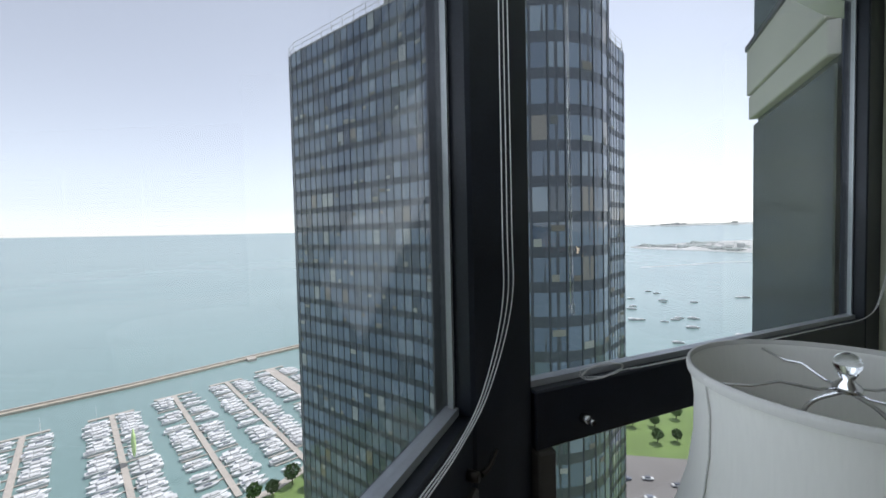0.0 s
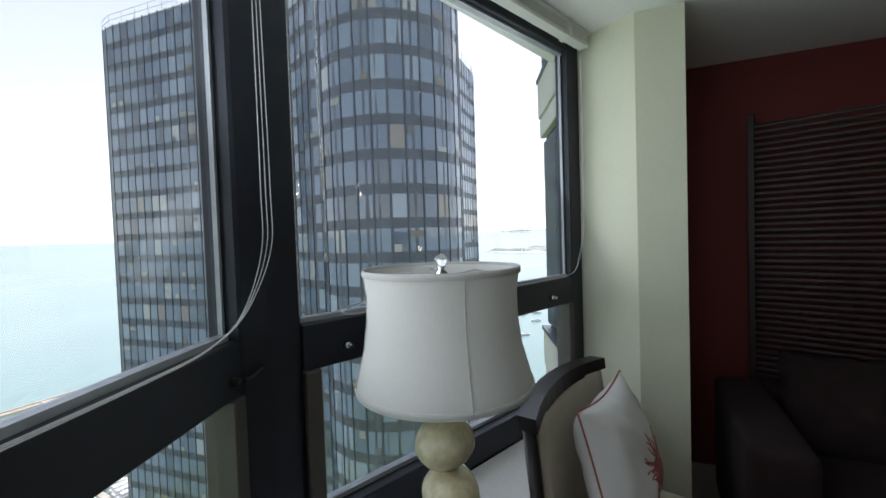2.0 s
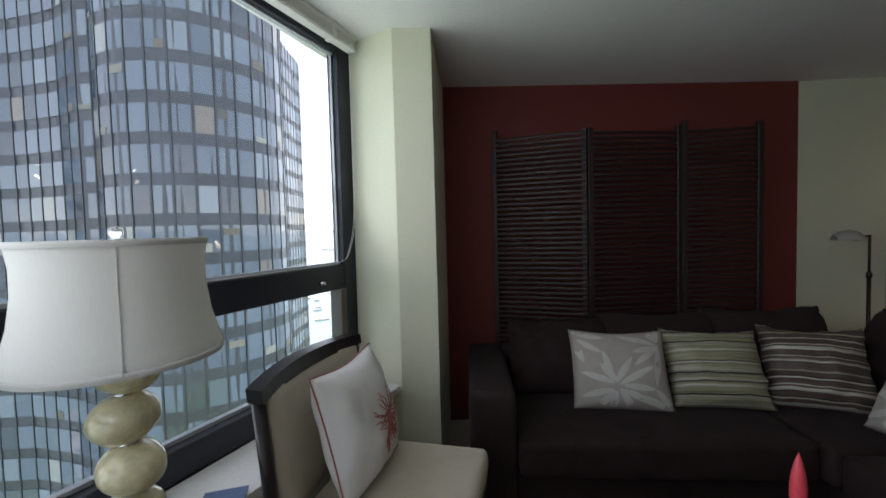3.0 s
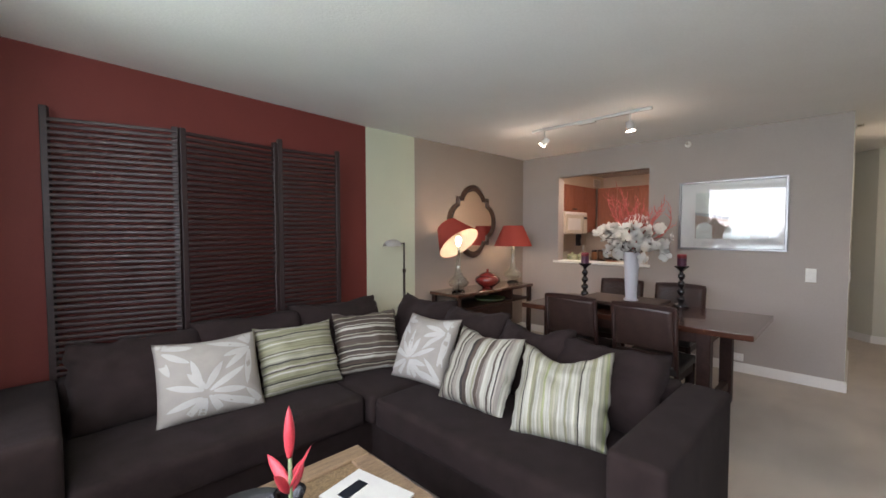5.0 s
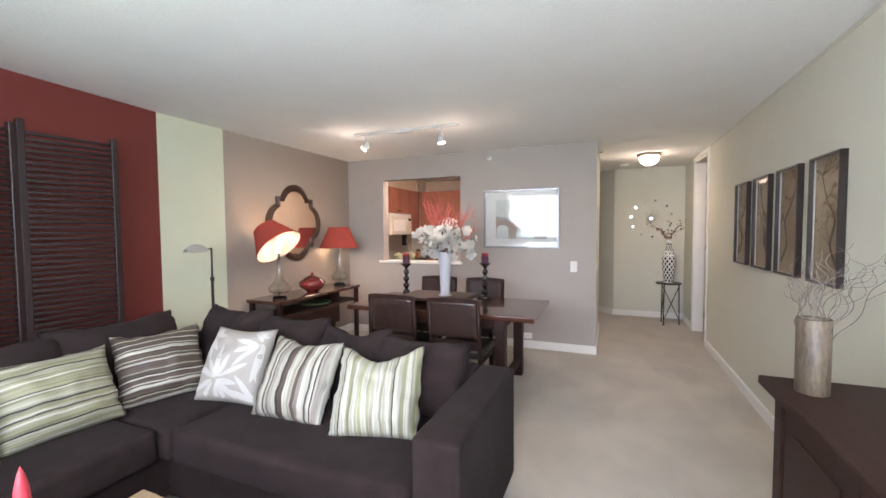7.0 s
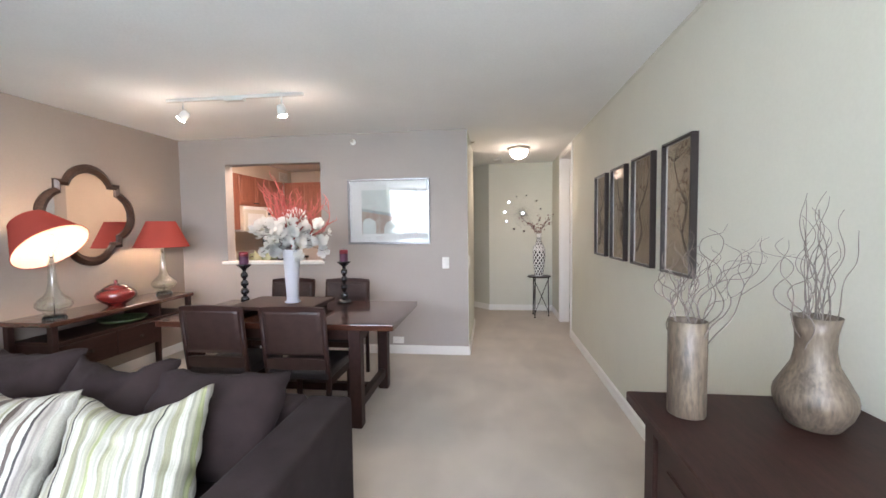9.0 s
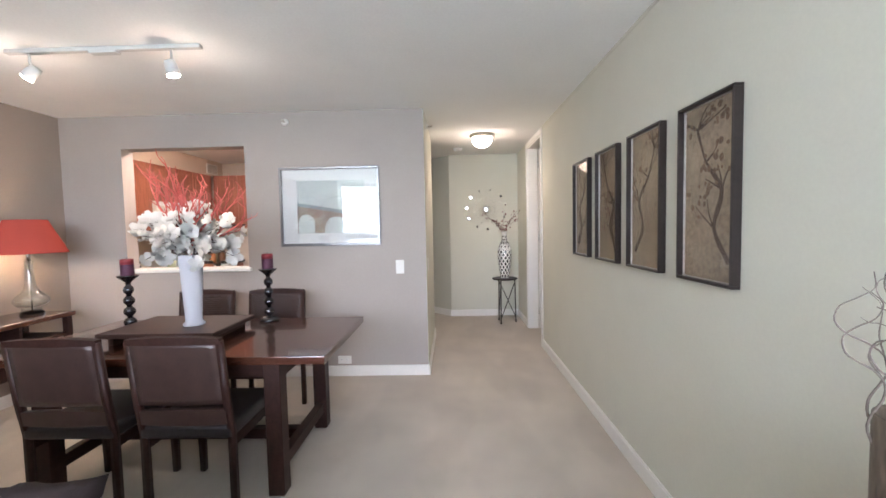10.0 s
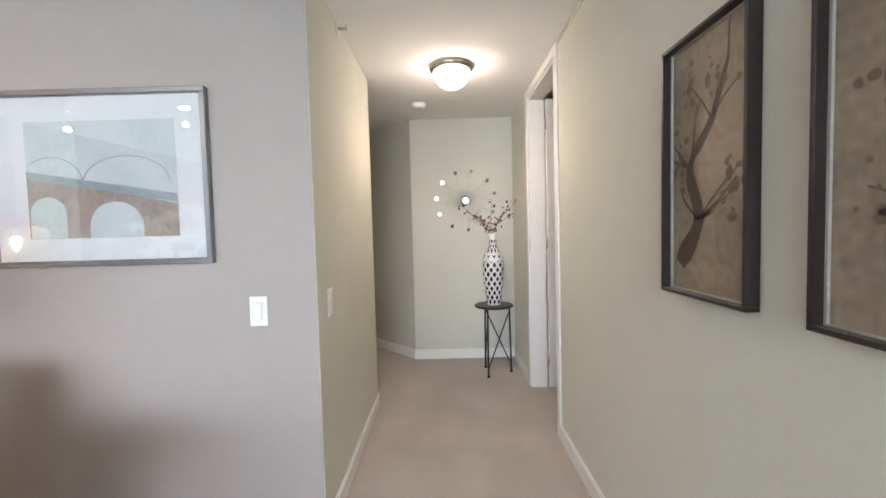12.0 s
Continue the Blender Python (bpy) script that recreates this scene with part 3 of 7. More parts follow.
def tree(x, y, h, seed):
    r2 = random.Random(seed)
    t = thing("park_tree", "leafy green tree in the lakefront park", "tree", "park trees")
    t.matrix_world = Matrix.Translation((x, y, WATER + 1.2))
    bm = bmesh.new()
    tube(bm, [(0, 0, 0), (0.1, 0, h * 0.3), (0.1, 0.1, h * 0.6)], 0.28, 0.1, 6)
    for k in range(5):
        a = k * 1.3 + r2.random()
        tube(bm, [(0.1, 0, h * 0.3 + k * 0.3), (math.cos(a) * h * 0.18, math.sin(a) * h * 0.18, h * 0.6)], 0.1, 0.04, 5)
    part("trunk", bm, M_BARK, t)
    verts, faces = [], []
    for k in range(420):
        a, b, rr = r2.uniform(0, 6.28), r2.uniform(-1, 1), r2.uniform(0.45, 1.0) ** 0.5
        c = Vector((math.cos(a) * math.sqrt(1 - b * b), math.sin(a) * math.sqrt(1 - b * b), b)) * rr
        c = Vector((c.x * h * 0.36, c.y * h * 0.36, h * 0.64 + c.z * h * 0.34)) + Vector((r2.gauss(0, 0.3), r2.gauss(0, 0.3), r2.gauss(0, 0.2)))
        u = Vector((r2.gauss(0, 1), r2.gauss(0, 1), r2.gauss(0, 1))).normalized()
        v = u.orthogonal().normalized()
        s = r2.uniform(0.3, 0.6)
        i = len(verts)
        verts += [c + u * s, c + v * s, c - u * s, c - v * s]
        faces.append((i, i + 1, i + 2, i + 3))
    me = bpy.data.meshes.new("crown")
    me.from_pydata([tuple(v) for v in verts], [], faces)
    me.materials.append(M_LEAF)
    c = new("crown", me)
    c.parent = t


for k, (x, y, h) in enumerate(((-171, 42, 8), (-170, 49, 7), (-173, 58, 9), (-176, 69, 8), (-166, 63, 7), (-104, 206, 9), (-100, 214, 7), (-92, 222, 6), (-84, 206, 7), (-98, 196, 6), (-78, 214, 6), (-110, 222, 8), (-88, 240, 7), (-70, 232, 6))):
    tree(x, y, h, k)


def car(x, y, turn, paint):
    c = thing("parked_car", "small car on the lakefront road far below", "car", "cars on the road")
    c.matrix_world = Matrix.Translation((x, y, WATER + 1.3)) @ Matrix.Rotation(radians(turn), 4, "Z")
    part("body", bm_box(-2.2, 2.2, -0.9, 0.9, 0.3, 0.95, 0.15, 1), paint, c)
    part("cabin", bm_box(-1.3, 1.0, -0.78, 0.78, 0.95, 1.45, 0.18, 1), M_BOATDARK, c)
    for wx in (-1.4, 1.4):
        for wy in (-0.9, 0.9):
            part("wheel", bm_tube([(wx, wy - 0.1, 0.32), (wx, wy + 0.1, 0.32)], 0.32, seg=10), M_BLACK, c)


for x, y, t, d in ((-74, 172, 42, 0), (-68, 160, 42, 0), (-60, 166, 42, 1), (-72, 150, 60, 0), (-64, 176, 42, 0), (-80, 165, 60, 1)):
    car(x, y, t, M_BOATDARK if d else M_BOAT)

# far shore
def bearing(deg, r, up=0.0):
    a = radians(deg + 4.05)
    return (r * math.cos(a), r * math.sin(a), lake_z(r) + up)


def shore(name, rows, label):
    """A low strip of land: rows of bearing, near and far reach and height."""
    bm = bmesh.new()
    ring = []
    for deg, near, far, up in rows:
        ring.append([bm.verts.new(bearing(deg, r, h)) for r, h in ((near, -1), (near + 8, min(2, up)), ((near + far) / 2, up), (far - 8, min(2, up)), (far, -1))])
    for p, q in zip(ring, ring[1:]):
        for i in range(4):
            bm.faces.new((p[i], p[i + 1], q[i + 1], q[i]))
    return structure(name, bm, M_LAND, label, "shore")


shore("peninsula", ((111.2, 1950, 1975, 3), (109.5, 1860, 2040, 5), (107, 1830, 2120, 6), (104.5, 1790, 2260, 7), (102, 1745, 2330, 8), (98.5, 1700, 2430, 8), (92, 1680, 2480, 8), (84, 1680, 2480, 8)),
      "low wooded peninsula across the bay")
shore("far_shore", ((112, 4400, 4460, 4), (108, 4380, 4520, 8), (100, 4350, 4560, 10), (90, 4350, 4560, 10), (78, 4350, 4560, 10)), "hazy far shore on the horizon")
shore("harbour_mole", ((110, 1172, 1190, 1), (106, 1237, 1255, 1), (101.3, 1347, 1365, 1), (97, 1422, 1440, 1)), "thin low mole in the bay")
r3 = random.Random(9)
bm = bmesh.new()
for k in range(260):
    deg = 84 + 26 * r3.random()
    near = 1680 + max(0, deg - 98) * 20
    x, y, z = bearing(deg, near + r3.uniform(30, 420 if deg < 105 else 150))
    clump = bmesh.ops.create_icosphere(bm, subdivisions=1, radius=1.0, matrix=Matrix.Translation((x, y, z + 3)) @ Matrix.Diagonal((r3.uniform(7, 24), r3.uniform(7, 20), r3.uniform(4, 10), 1)))
    for v in clump["verts"]:
        v.co += Vector((r3.uniform(-3, 3), r3.uniform(-3, 3), r3.uniform(-1.5, 1.5)))
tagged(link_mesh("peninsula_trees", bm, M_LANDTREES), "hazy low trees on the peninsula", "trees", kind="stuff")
bm = bmesh.new()
for k in range(46):
    x, y, z = bearing(84 + 24 * r3.random(), 1760 + r3.uniform(60, 300))
    w = r3.uniform(6, 18)
    box(bm, x - w, x + w, y - 8, y + 8, z - 2, z + 6 + r3.random() ** 3 * 16)
for k in range(70):
    x, y, z = bearing(r3.uniform(80, 110), 4420)
    w = r3.uniform(8, 30)
    box(bm, x - w, x + w, y - 5, y + 5, z - 4, z + 9 + r3.random() ** 3 * 20)
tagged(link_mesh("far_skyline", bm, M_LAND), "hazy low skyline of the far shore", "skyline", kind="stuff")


# ---- neighbouring tower ----
def arc(c, r, a0, a1, n):
    return [(c[0] + r * math.cos(radians(a0 + (a1 - a0) * i / n)), c[1] + r * math.sin(radians(a0 + (a1 - a0) * i / n))) for i in range(n + 1)]


LOBE = (-23.7, 31.0)
outline = arc((-64.5, 26.3), 2.6, 190, 280, 5) + [(-38.6, 28.9), (-34.0, 28.4), (-30.6, 27.3)] + arc(LOBE, 6.6, 213, 400, 22) + [(-24.5, 43.0), (-30.0, 55.0)] + arc((-35.5, 64.0), 4.0, -10, 170, 9) + [(-46, 48), (-52, 40), (-66, 36)]


def resample(line, step):
    pts = [Vector((*p, 0)) for p in line]
    acc, out = 0.0, [pts[0]]
    for a, b in zip(pts, pts[1:]):
        seg = (b - a).length
        while acc + seg >= step:
            a = a + (b - a).normalized() * (step - acc)
            out.append(a.copy())
            seg = (b - a).length
            acc = 0.0
        acc += seg
    return out


def island_material(name, stops, rough, spec):
    m = bpy.data.materials.new(name)
    m.use_nodes = True
    n, l = m.node_tree.nodes, m.node_tree.links
    b = n["Principled BSDF"]
    b.inputs["Roughness"].default_value, b.inputs["Specular IOR Level"].default_value = rough, spec
    b.inputs["Metallic"].default_value = 0.0
    nz, bp, tc = n.new("ShaderNodeTexNoise"), n.new("ShaderNodeBump"), n.new("ShaderNodeTexCoord")
    nz.inputs["Scale"].default_value, nz.inputs["Detail"].default_value = 0.45, 2
    bp.inputs["Strength"].default_value, bp.inputs["Distance"].default_value = 0.35, 0.06
    l.new(tc.outputs["Object"], nz.inputs["Vector"])
    l.new(nz.outputs["Fac"], bp.inputs["Height"])
    l.new(bp.outputs[0], b.inputs["Normal"])
    g, rp = n.new("ShaderNodeNewGeometry"), n.new("ShaderNodeValToRGB")
    rp.color_ramp.interpolation = "CONSTANT"
    while len(rp.color_ramp.elements) < len(stops):
        rp.color_ramp.elements.new(0.5)
    for e, (p, c) in zip(rp.color_ramp.elements, stops):
        e.position, e.color = p, (*c, 1)
    l.new(g.outputs["Random Per Island"], rp.inputs[0])
    l.new(rp.outputs[0], b.inputs["Base Color"])
    return m


# tone differs from pane to pane, all lightened to carry the haze
M_PANE = island_material("tower_glass", ((0.0, (0.115, 0.15, 0.225)), (0.28, (0.14, 0.18, 0.26)), (0.55, (0.165, 0.21, 0.30)), (0.76, (0.07, 0.09, 0.13)), (0.86, (0.23, 0.275, 0.36)), (0.95, (0.22, 0.19, 0.17)), (0.975, (0.36, 0.37, 0.39))), 0.06, 1.0)
M_BRONZE = material("dark_tower_metal", (0.088, 0.097, 0.122), 0.32, metal=0.2, vary=0.2, scale=0.3, fine=4, bump=0.0)
# tones of blinds and sashes, and of reflections put into the colour
M_BLINDREFLECTION = island_material("tower_blind_and_reflection", ((0.0, (0.30, 0.29, 0.27)), (0.4, (0.20, 0.18, 0.165)), (0.7, (0.40, 0.40, 0.39)), (0.9, (0.15, 0.15, 0.16))), 0.5, 0.4)
M_CONCRETE = material("pale_concrete", (0.42, 0.41, 0.39), 0.85, vary=0.1, scale=0.5, fine=6, bump=0.1)
tower = thing("apartment_tower", "tall dark bronze-glass apartment tower with curved lobes", "tower")
STOREY, ROOF = 2.75, 29.9
part("wall", bm_prism(outline, WATER, ROOF), M_BRONZE, tower, "dark bronze metal spandrels")
part("roof", bm_prism([((x + 37) * 0.99 - 37, (y - 40) * 0.98 + 40) for x, y in outline], ROOF, ROOF + 0.4), M_CONCRETE, tower, "pale flat roof")
part("penthouse", bm_prism([(-50, 32), (-34, 34), (-28, 36), (-28, 46), (-36, 54), (-44, 44), (-50, 38)], ROOF + 0.4, ROOF + 16), M_CONCRETE, tower, "pale concrete plant storey on the roof")
walk_pts = resample(outline, 1.36)
pv, pf, mv, mf, bv, bf = [], [], [], [], [], []
r4 = random.Random(12)
for a, b in zip(walk_pts, walk_pts[1:]):
    d = (b - a).normalized()
    out = Vector((d.y, -d.x, 0))
    z = ROOF - STOREY
    while z > WATER + 4:
        tilt = r4.uniform(-0.012, 0.012)
        i = len(pv)
        e, lo, hi = 0.10, z + 0.72, z + STOREY - 0.14
        pv += [tuple(a + d * e + out * 0.04 + Vector((0, 0, lo))), tuple(b - d * e + out * (0.04 + tilt) + Vector((0, 0, lo))),
               tuple(b - d * e + out * (0.04 + tilt * 0.4) + Vector((0, 0, hi))), tuple(a + d * e + out * (0.04 - tilt * 0.5) + Vector((0, 0, hi)))]
        pf.append((i, i + 1, i + 2, i + 3))
        if r4.random() < 0.16:
            # a toned quad before the pane: blinds, sashes and painted reflections
            j, b0 = len(bv), r4.choice((lo, lo, hi - 0.7))
            b1 = b0 + r4.uniform(0.3, 0.7)
            w0, w1_ = r4.choice(((0.14, 0.14), (0.14, 0.6), (0.6, 0.14)))
            bv += [tuple(q + out * 0.07 + Vector((0, 0, h))) for q, h in ((a + d * w0, b0), (b - d * w1_, b0), (b - d * w1_, b1), (a + d * w0, b1))]
            bf.append((j, j + 1, j + 2, j + 3))
        z -= STOREY
    i = len(mv)
    for z in (WATER, ROOF + 0.3):
        mv += [tuple(a - d * 0.035 + Vector((0, 0, z))), tuple(a + d * 0.035 + Vector((0, 0, z))), tuple(a + d * 0.035 + out * 0.09 + Vector((0, 0, z))), tuple(a - d * 0.035 + out * 0.09 + Vector((0, 0, z)))]
    mf += [(i, i + 4, i + 7, i + 3), (i + 3, i + 7, i + 6, i + 2), (i + 2, i + 6, i + 5, i + 1)]
for n, v, f, m in (("window_panes", pv, pf, M_PANE), ("mullions", mv, mf, M_BRONZE), ("window_blinds", bv, bf, M_BLINDREFLECTION)):
    me = bpy.data.meshes.new(n)
    me.from_pydata(v, [], f)
    me.materials.append(m)
    ob = tagged(new(n, me), kind="stuff")
    ob.parent = tower
bm = bmesh.new()
rail = resample(outline, 2.4)
for k, p in enumerate(rail):
    tube(bm, [(p.x, p.y, ROOF + 0.3), (p.x, p.y, ROOF + 1.6)], 0.035, seg=4)
for z in (0.9, 1.6):
    tube(bm, [(p.x, p.y, ROOF + z) for p in rail], 0.03, seg=4)
part("roof_railing", bm, M_CONCRETE, tower, "thin pale metal roof railing")

# turn the outdoors to its bearing
R_OUT = Matrix.Rotation(radians(-4.05), 4, "Z")
for ob in list(scene.objects):
    if ob.parent is None and ob not in INDOORS:
        ob.matrix_world = R_OUT @ ob.matrix_basis

# the next bay of this building, outside the second window
M_BAND = material("beige_concrete_band", (0.60, 0.58, 0.52), 0.85, vary=0.08, scale=2, fine=30, bump=0.15)
bay = thing("neighbour_bay", "beige banded glass bay of the same building", "building bay")
A, B = Vector((-0.65, 4.55)), Vector((-0.08, 3.20))
dv = (B - A).normalized()
nv = Vector((dv.y, -dv.x))
if nv.x > 0:
    nv = -nv


def bay_strip(o0, o1, z0, z1):
    pts = [A + nv * o0, B + nv * o0, B + nv * o1, A + nv * o1]
    return bm_prism([tuple(p) for p in pts], z0, z1)


part("wall", bm_prism([tuple(A - nv * 0.02), tuple(B - nv * 0.02), (0.35, 3.35), (0.4, 6.0), (-0.5, 6.0)], -12, 9.0), M_BRONZE, bay)
for z in (-0.22, 2.53):
    part("band", rounded(bay_strip(-0.02, 0.05, z, z + 0.20), 0.008, 1), M_BAND, bay, "beige concrete band")
    part("band", rounded(bay_strip(-0.02, 0.065, z + 0.21, z + 0.60), 0.008, 1), M_BAND, bay, "beige concrete band")
    part("drip_cap", bay_strip(-0.02, 0.08, z + 0.60, z + 0.64), M_BRONZE, bay)
M_BAYGLASS = material("dark_teal_glass", (0.06, 0.08, 0.092), 0.12, vary=0.2, scale=0.6, fine=3, bump=0.0, spec=1.0)
part("pane", bay_strip(0.0, 0.012, 0.46, 2.48), M_BAYGLASS, bay)
part("pane", bay_strip(0.0, 0.012, 3.2, 5.2), M_BAYGLASS, bay)
part("pane", bay_strip(0.0, 0.012, -3.2, -0.28), M_BAYGLASS, bay)


# ---- trim and fittings ----
def baseboard(name, pts, side):
    """A skirting board that follows a line of wall; side: towards the room."""
    bm = bmesh.new()
    for (x0, y0), (x1, y1) in zip(pts, pts[1:]):
        d = Vector((x1 - x0, y1 - y0)).normalized()
        o = Vector((-d.y, d.x)) * side
        q = [(x0, y0), (x1, y1), (x1 + o.x * 0.013, y1 + o.y * 0.013), (x0 + o.x * 0.013, y0 + o.y * 0.013)]
        prism(bm, q, 0.0, 0.085)
        q2 = [(x0, y0), (x1, y1), (x1 + o.x * 0.008, y1 + o.y * 0.008), (x0 + o.x * 0.008, y0 + o.y * 0.008)]
        prism(bm, q2, 0.085, 0.095)
    return structure(name, bm, M_TRIM, "white painted skirting board", "baseboard")


baseboard("baseboard_1", [(0.7, NORTH), (6.63, NORTH)], 1)
baseboard("baseboard_2", [(EAST, SOUTH), (EAST, HALL - 0.013)], -1)
baseboard("baseboard_3", [(EAST, HALL), (7.213, HALL)], -1)
baseboard("baseboard_4", [(7.56, NORTH), (8.30, NORTH), (8.30, -0.50), (9.82, 0.98)], 1)
baseboard("baseboard_5", [(3.78, SOUTH), (EAST, SOUTH)], -1)
baseboard("baseboard_6", [(3.15, 3.066), (3.78, 3.066)], -1)
structure("sill_pass_through", rounded(bm_box(EAST - 0.035, EAST + 0.17, 1.33, 2.56, 1.0, 1.032), 0.005, 1), M_TRIM, "white painted pass-through sill", "sill")

door = tagged(new("door_1"), "white panelled door standing open in a white casing", "door", kind="structure")
for x0, x1 in ((6.63, 6.692), (7.498, 7.56)):
    part("casing", rounded(bm_box(x0, x1, NORTH - 0.0, NORTH + 0.014, 0, 2.43), 0.004, 1), M_TRIM, door)
part("casing", rounded(bm_box(6.692, 7.498, NORTH, NORTH + 0.014, 2.37, 2.43), 0.004, 1), M_TRIM, door)
for x0, x1 in ((6.692, 6.71), (7.48, 7.498)):
    part("jamb", bm_box(x0, x1, NORTH - 0.125, NORTH - 0.001, 0, 2.37), M_TRIM, door)
part("jamb", bm_box(6.71, 7.48, NORTH - 0.125, NORTH - 0.001, 2.352, 2.369), M_TRIM, door)
leaf = part("leaf", rounded(bm_box(7.435, 7.475, -2.40, NORTH - 0.13, 0.012, 2.345), 0.004, 1), M_TRIM, door)
for z0, z1 in ((0.2, 0.95), (1.1, 1.7), (1.82, 2.2)):
    for y0, y1 in ((-2.30, -2.05), (-1.95, -1.74)):
        part("panel", rounded(bm_box(7.425, 7.437, y0, y1, z0, z1), 0.005, 1), M_TRIM, leaf)
for z in (0.25, 1.2, 2.15):
    part("hinge", bm_tube([(7.428, NORTH - 0.122, z - 0.045), (7.428, NORTH - 0.122, z + 0.045)], 0.007, seg=8), M_CHROME, leaf, "steel hinge")
part("door_knob", bm_lathe([(0.008, 0), (0.008, 0.03), (0.025, 0.045), (0.027, 0.06), (0.015, 0.07)], (0, 0, 0), 14), M_CHROME, leaf)
bpy.data.objects["door_knob"].matrix_basis = pose(7.433, -2.33, 1.0, 0, -90, 0)


def plate(name, label, category, m, w, h, kind):
    p = thing(name, label, category, at=m)
    part("plate", bm_box(-w / 2, w / 2, -0.006, 0, -h / 2, h / 2, 0.002, 1), M_TRIM, p)
    if kind == "switch":
        part("rocker", bm_box(-w * 0.23, w * 0.23, -0.010, -0.005, -h * 0.3, h * 0.3, 0.002, 1), M_TRIM, p)
    else:
        for x in (-w * 0.2, w * 0.2):
            part("socket", bm_tube([(x, -0.009, 0), (x, -0.005, 0)], 0.015, seg=12), M_LEDGE, p)
            for dx in (-0.005, 0.005):
                part("slot", bm_box(x + dx - 0.001, x + dx + 0.001, -0.0098, -0.0088, -0.004, 0.005), M_BLACK, p)
    return p


plate("light_switch", "white rocker light switch on the taupe wall", "light switch", pose(EAST, -0.045, 1.012, 0, 0, -90), 0.075, 0.125, "switch")
plate("light_switch", "white rocker light switch on the cream hall wall", "light switch", pose(6.02, HALL, 1.012, 0, 0, 0), 0.075, 0.125, "switch")
plate("wall_outlet", "white double power outlet set sideways above the skirting", "outlet", pose(EAST, 0.495, 0.15, 0, 0, -90), 0.125, 0.075, "outlet")

M_GLOWBOWL = glow_material("lit_frosted_bowl", (1.0, 0.82, 0.62), 1.4)
M_NICKEL = material("brushed_nickel", (0.50, 0.46, 0.40), 0.3, metal=1.0, vary=0.05, scale=20, fine=200, bump=0.03)
hl = thing("ceiling_light", "flush ceiling light with a lit frosted glass bowl", "ceiling light")
part("base_ring", bm_lathe([(0.142, H), (0.149, H - 0.014), (0.145, H - 0.026), (0.125, H - 0.038)][::-1], (6.98, -0.905, 0), 36), M_NICKEL, hl)
part("glass_bowl", bm_lathe([(0.002, H - 0.150), (0.045, H - 0.145), (0.085, H - 0.122), (0.112, H - 0.086), (0.124, H - 0.036)], (6.98, -0.905, 0), 36, cap=False), M_GLOWBOWL, hl, "glowing frosted glass bowl", smooth=True)
part("finial", bm_lathe([(0.003, H - 0.168), (0.012, H - 0.16), (0.014, H - 0.152), (0.006, H - 0.146)], (6.98, -0.905, 0), 12), M_NICKEL, hl)
sd = thing("smoke_detector", "round off-white smoke detector on the hall ceiling", "smoke detector")
part("body", bm_lathe([(0.04, H - 0.045), (0.058, H - 0.03), (0.065, H)], (7.78, -0.63, 0), 24), M_TRIM, sd)
for at, dr in (((EAST, 0.967, 2.345), (-1, 0, 0)), ((6.33, HALL, 2.395), (0, -1, 0))):
    sp = thing("fire_sprinkler", "small grey metal side-wall fire sprinkler under the ceiling", "sprinkler", "sprinklers")
    a, d = Vector(at), Vector(dr)
    part("escutcheon", bm_tube([a, a + d * 0.012], 0.033, 0.026, 16), M_TRIM, sp)
    part("nozzle", bm_tube([a + d * 0.012, a + d * 0.045], 0.009, 0.008, 8), M_NICKEL, sp)
    part("deflector", bm_tube([a + d * 0.052 + Vector((0, 0, 0.004)), a + d * 0.055 + Vector((0, 0, 0.004))], 0.016, seg=10), M_NICKEL, sp)
    part("arm", bm_tube([a + d * 0.045, a + d * 0.052 + Vector((0, 0, 0.004))], 0.004, seg=6), M_NICKEL, sp)

tl = thing("track_light", "white ceiling track with two lit spot heads", "track light")
M_TRACK = material("white_track_enamel", (0.58, 0.57, 0.54), 0.35, vary=0.02, scale=10, fine=80, bump=0.0)
M_BULB = glow_material("lit_spot_lens", (1.0, 0.86, 0.68), 12.0)
part("track", rounded(bm_box(4.455, 4.49, 0.88, 2.02, 2.415, 2.438), 0.003, 1), M_TRACK, tl)
part("feed_box", rounded(bm_box(4.45, 4.495, 1.36, 1.52, 2.40, 2.416), 0.003, 1), M_TRACK, tl)
for y, aim in ((1.885, (4.3, 2.6, 1.5)), (1.055, (4.6, 0.8, 0.8))):
    c = Vector((4.472, y, 2.30))
    d = (Vector(aim) - c).normalized()
    hd = part("spot_head", bm_tube([c - d * 0.05, c - d * 0.03, c + d * 0.03], 0.028, 0.036, 16), M_TRACK, tl)
    part("yoke", bm_tube([(4.472, y, 2.415), (4.472, y, 2.36), tuple(c - d * 0.045)], 0.007, seg=8), M_TRACK, tl)
    part("lens", bm_tube([c + d * 0.030, c + d * 0.034], 0.031, seg=16), M_BULB, tl, "glowing lamp lens")

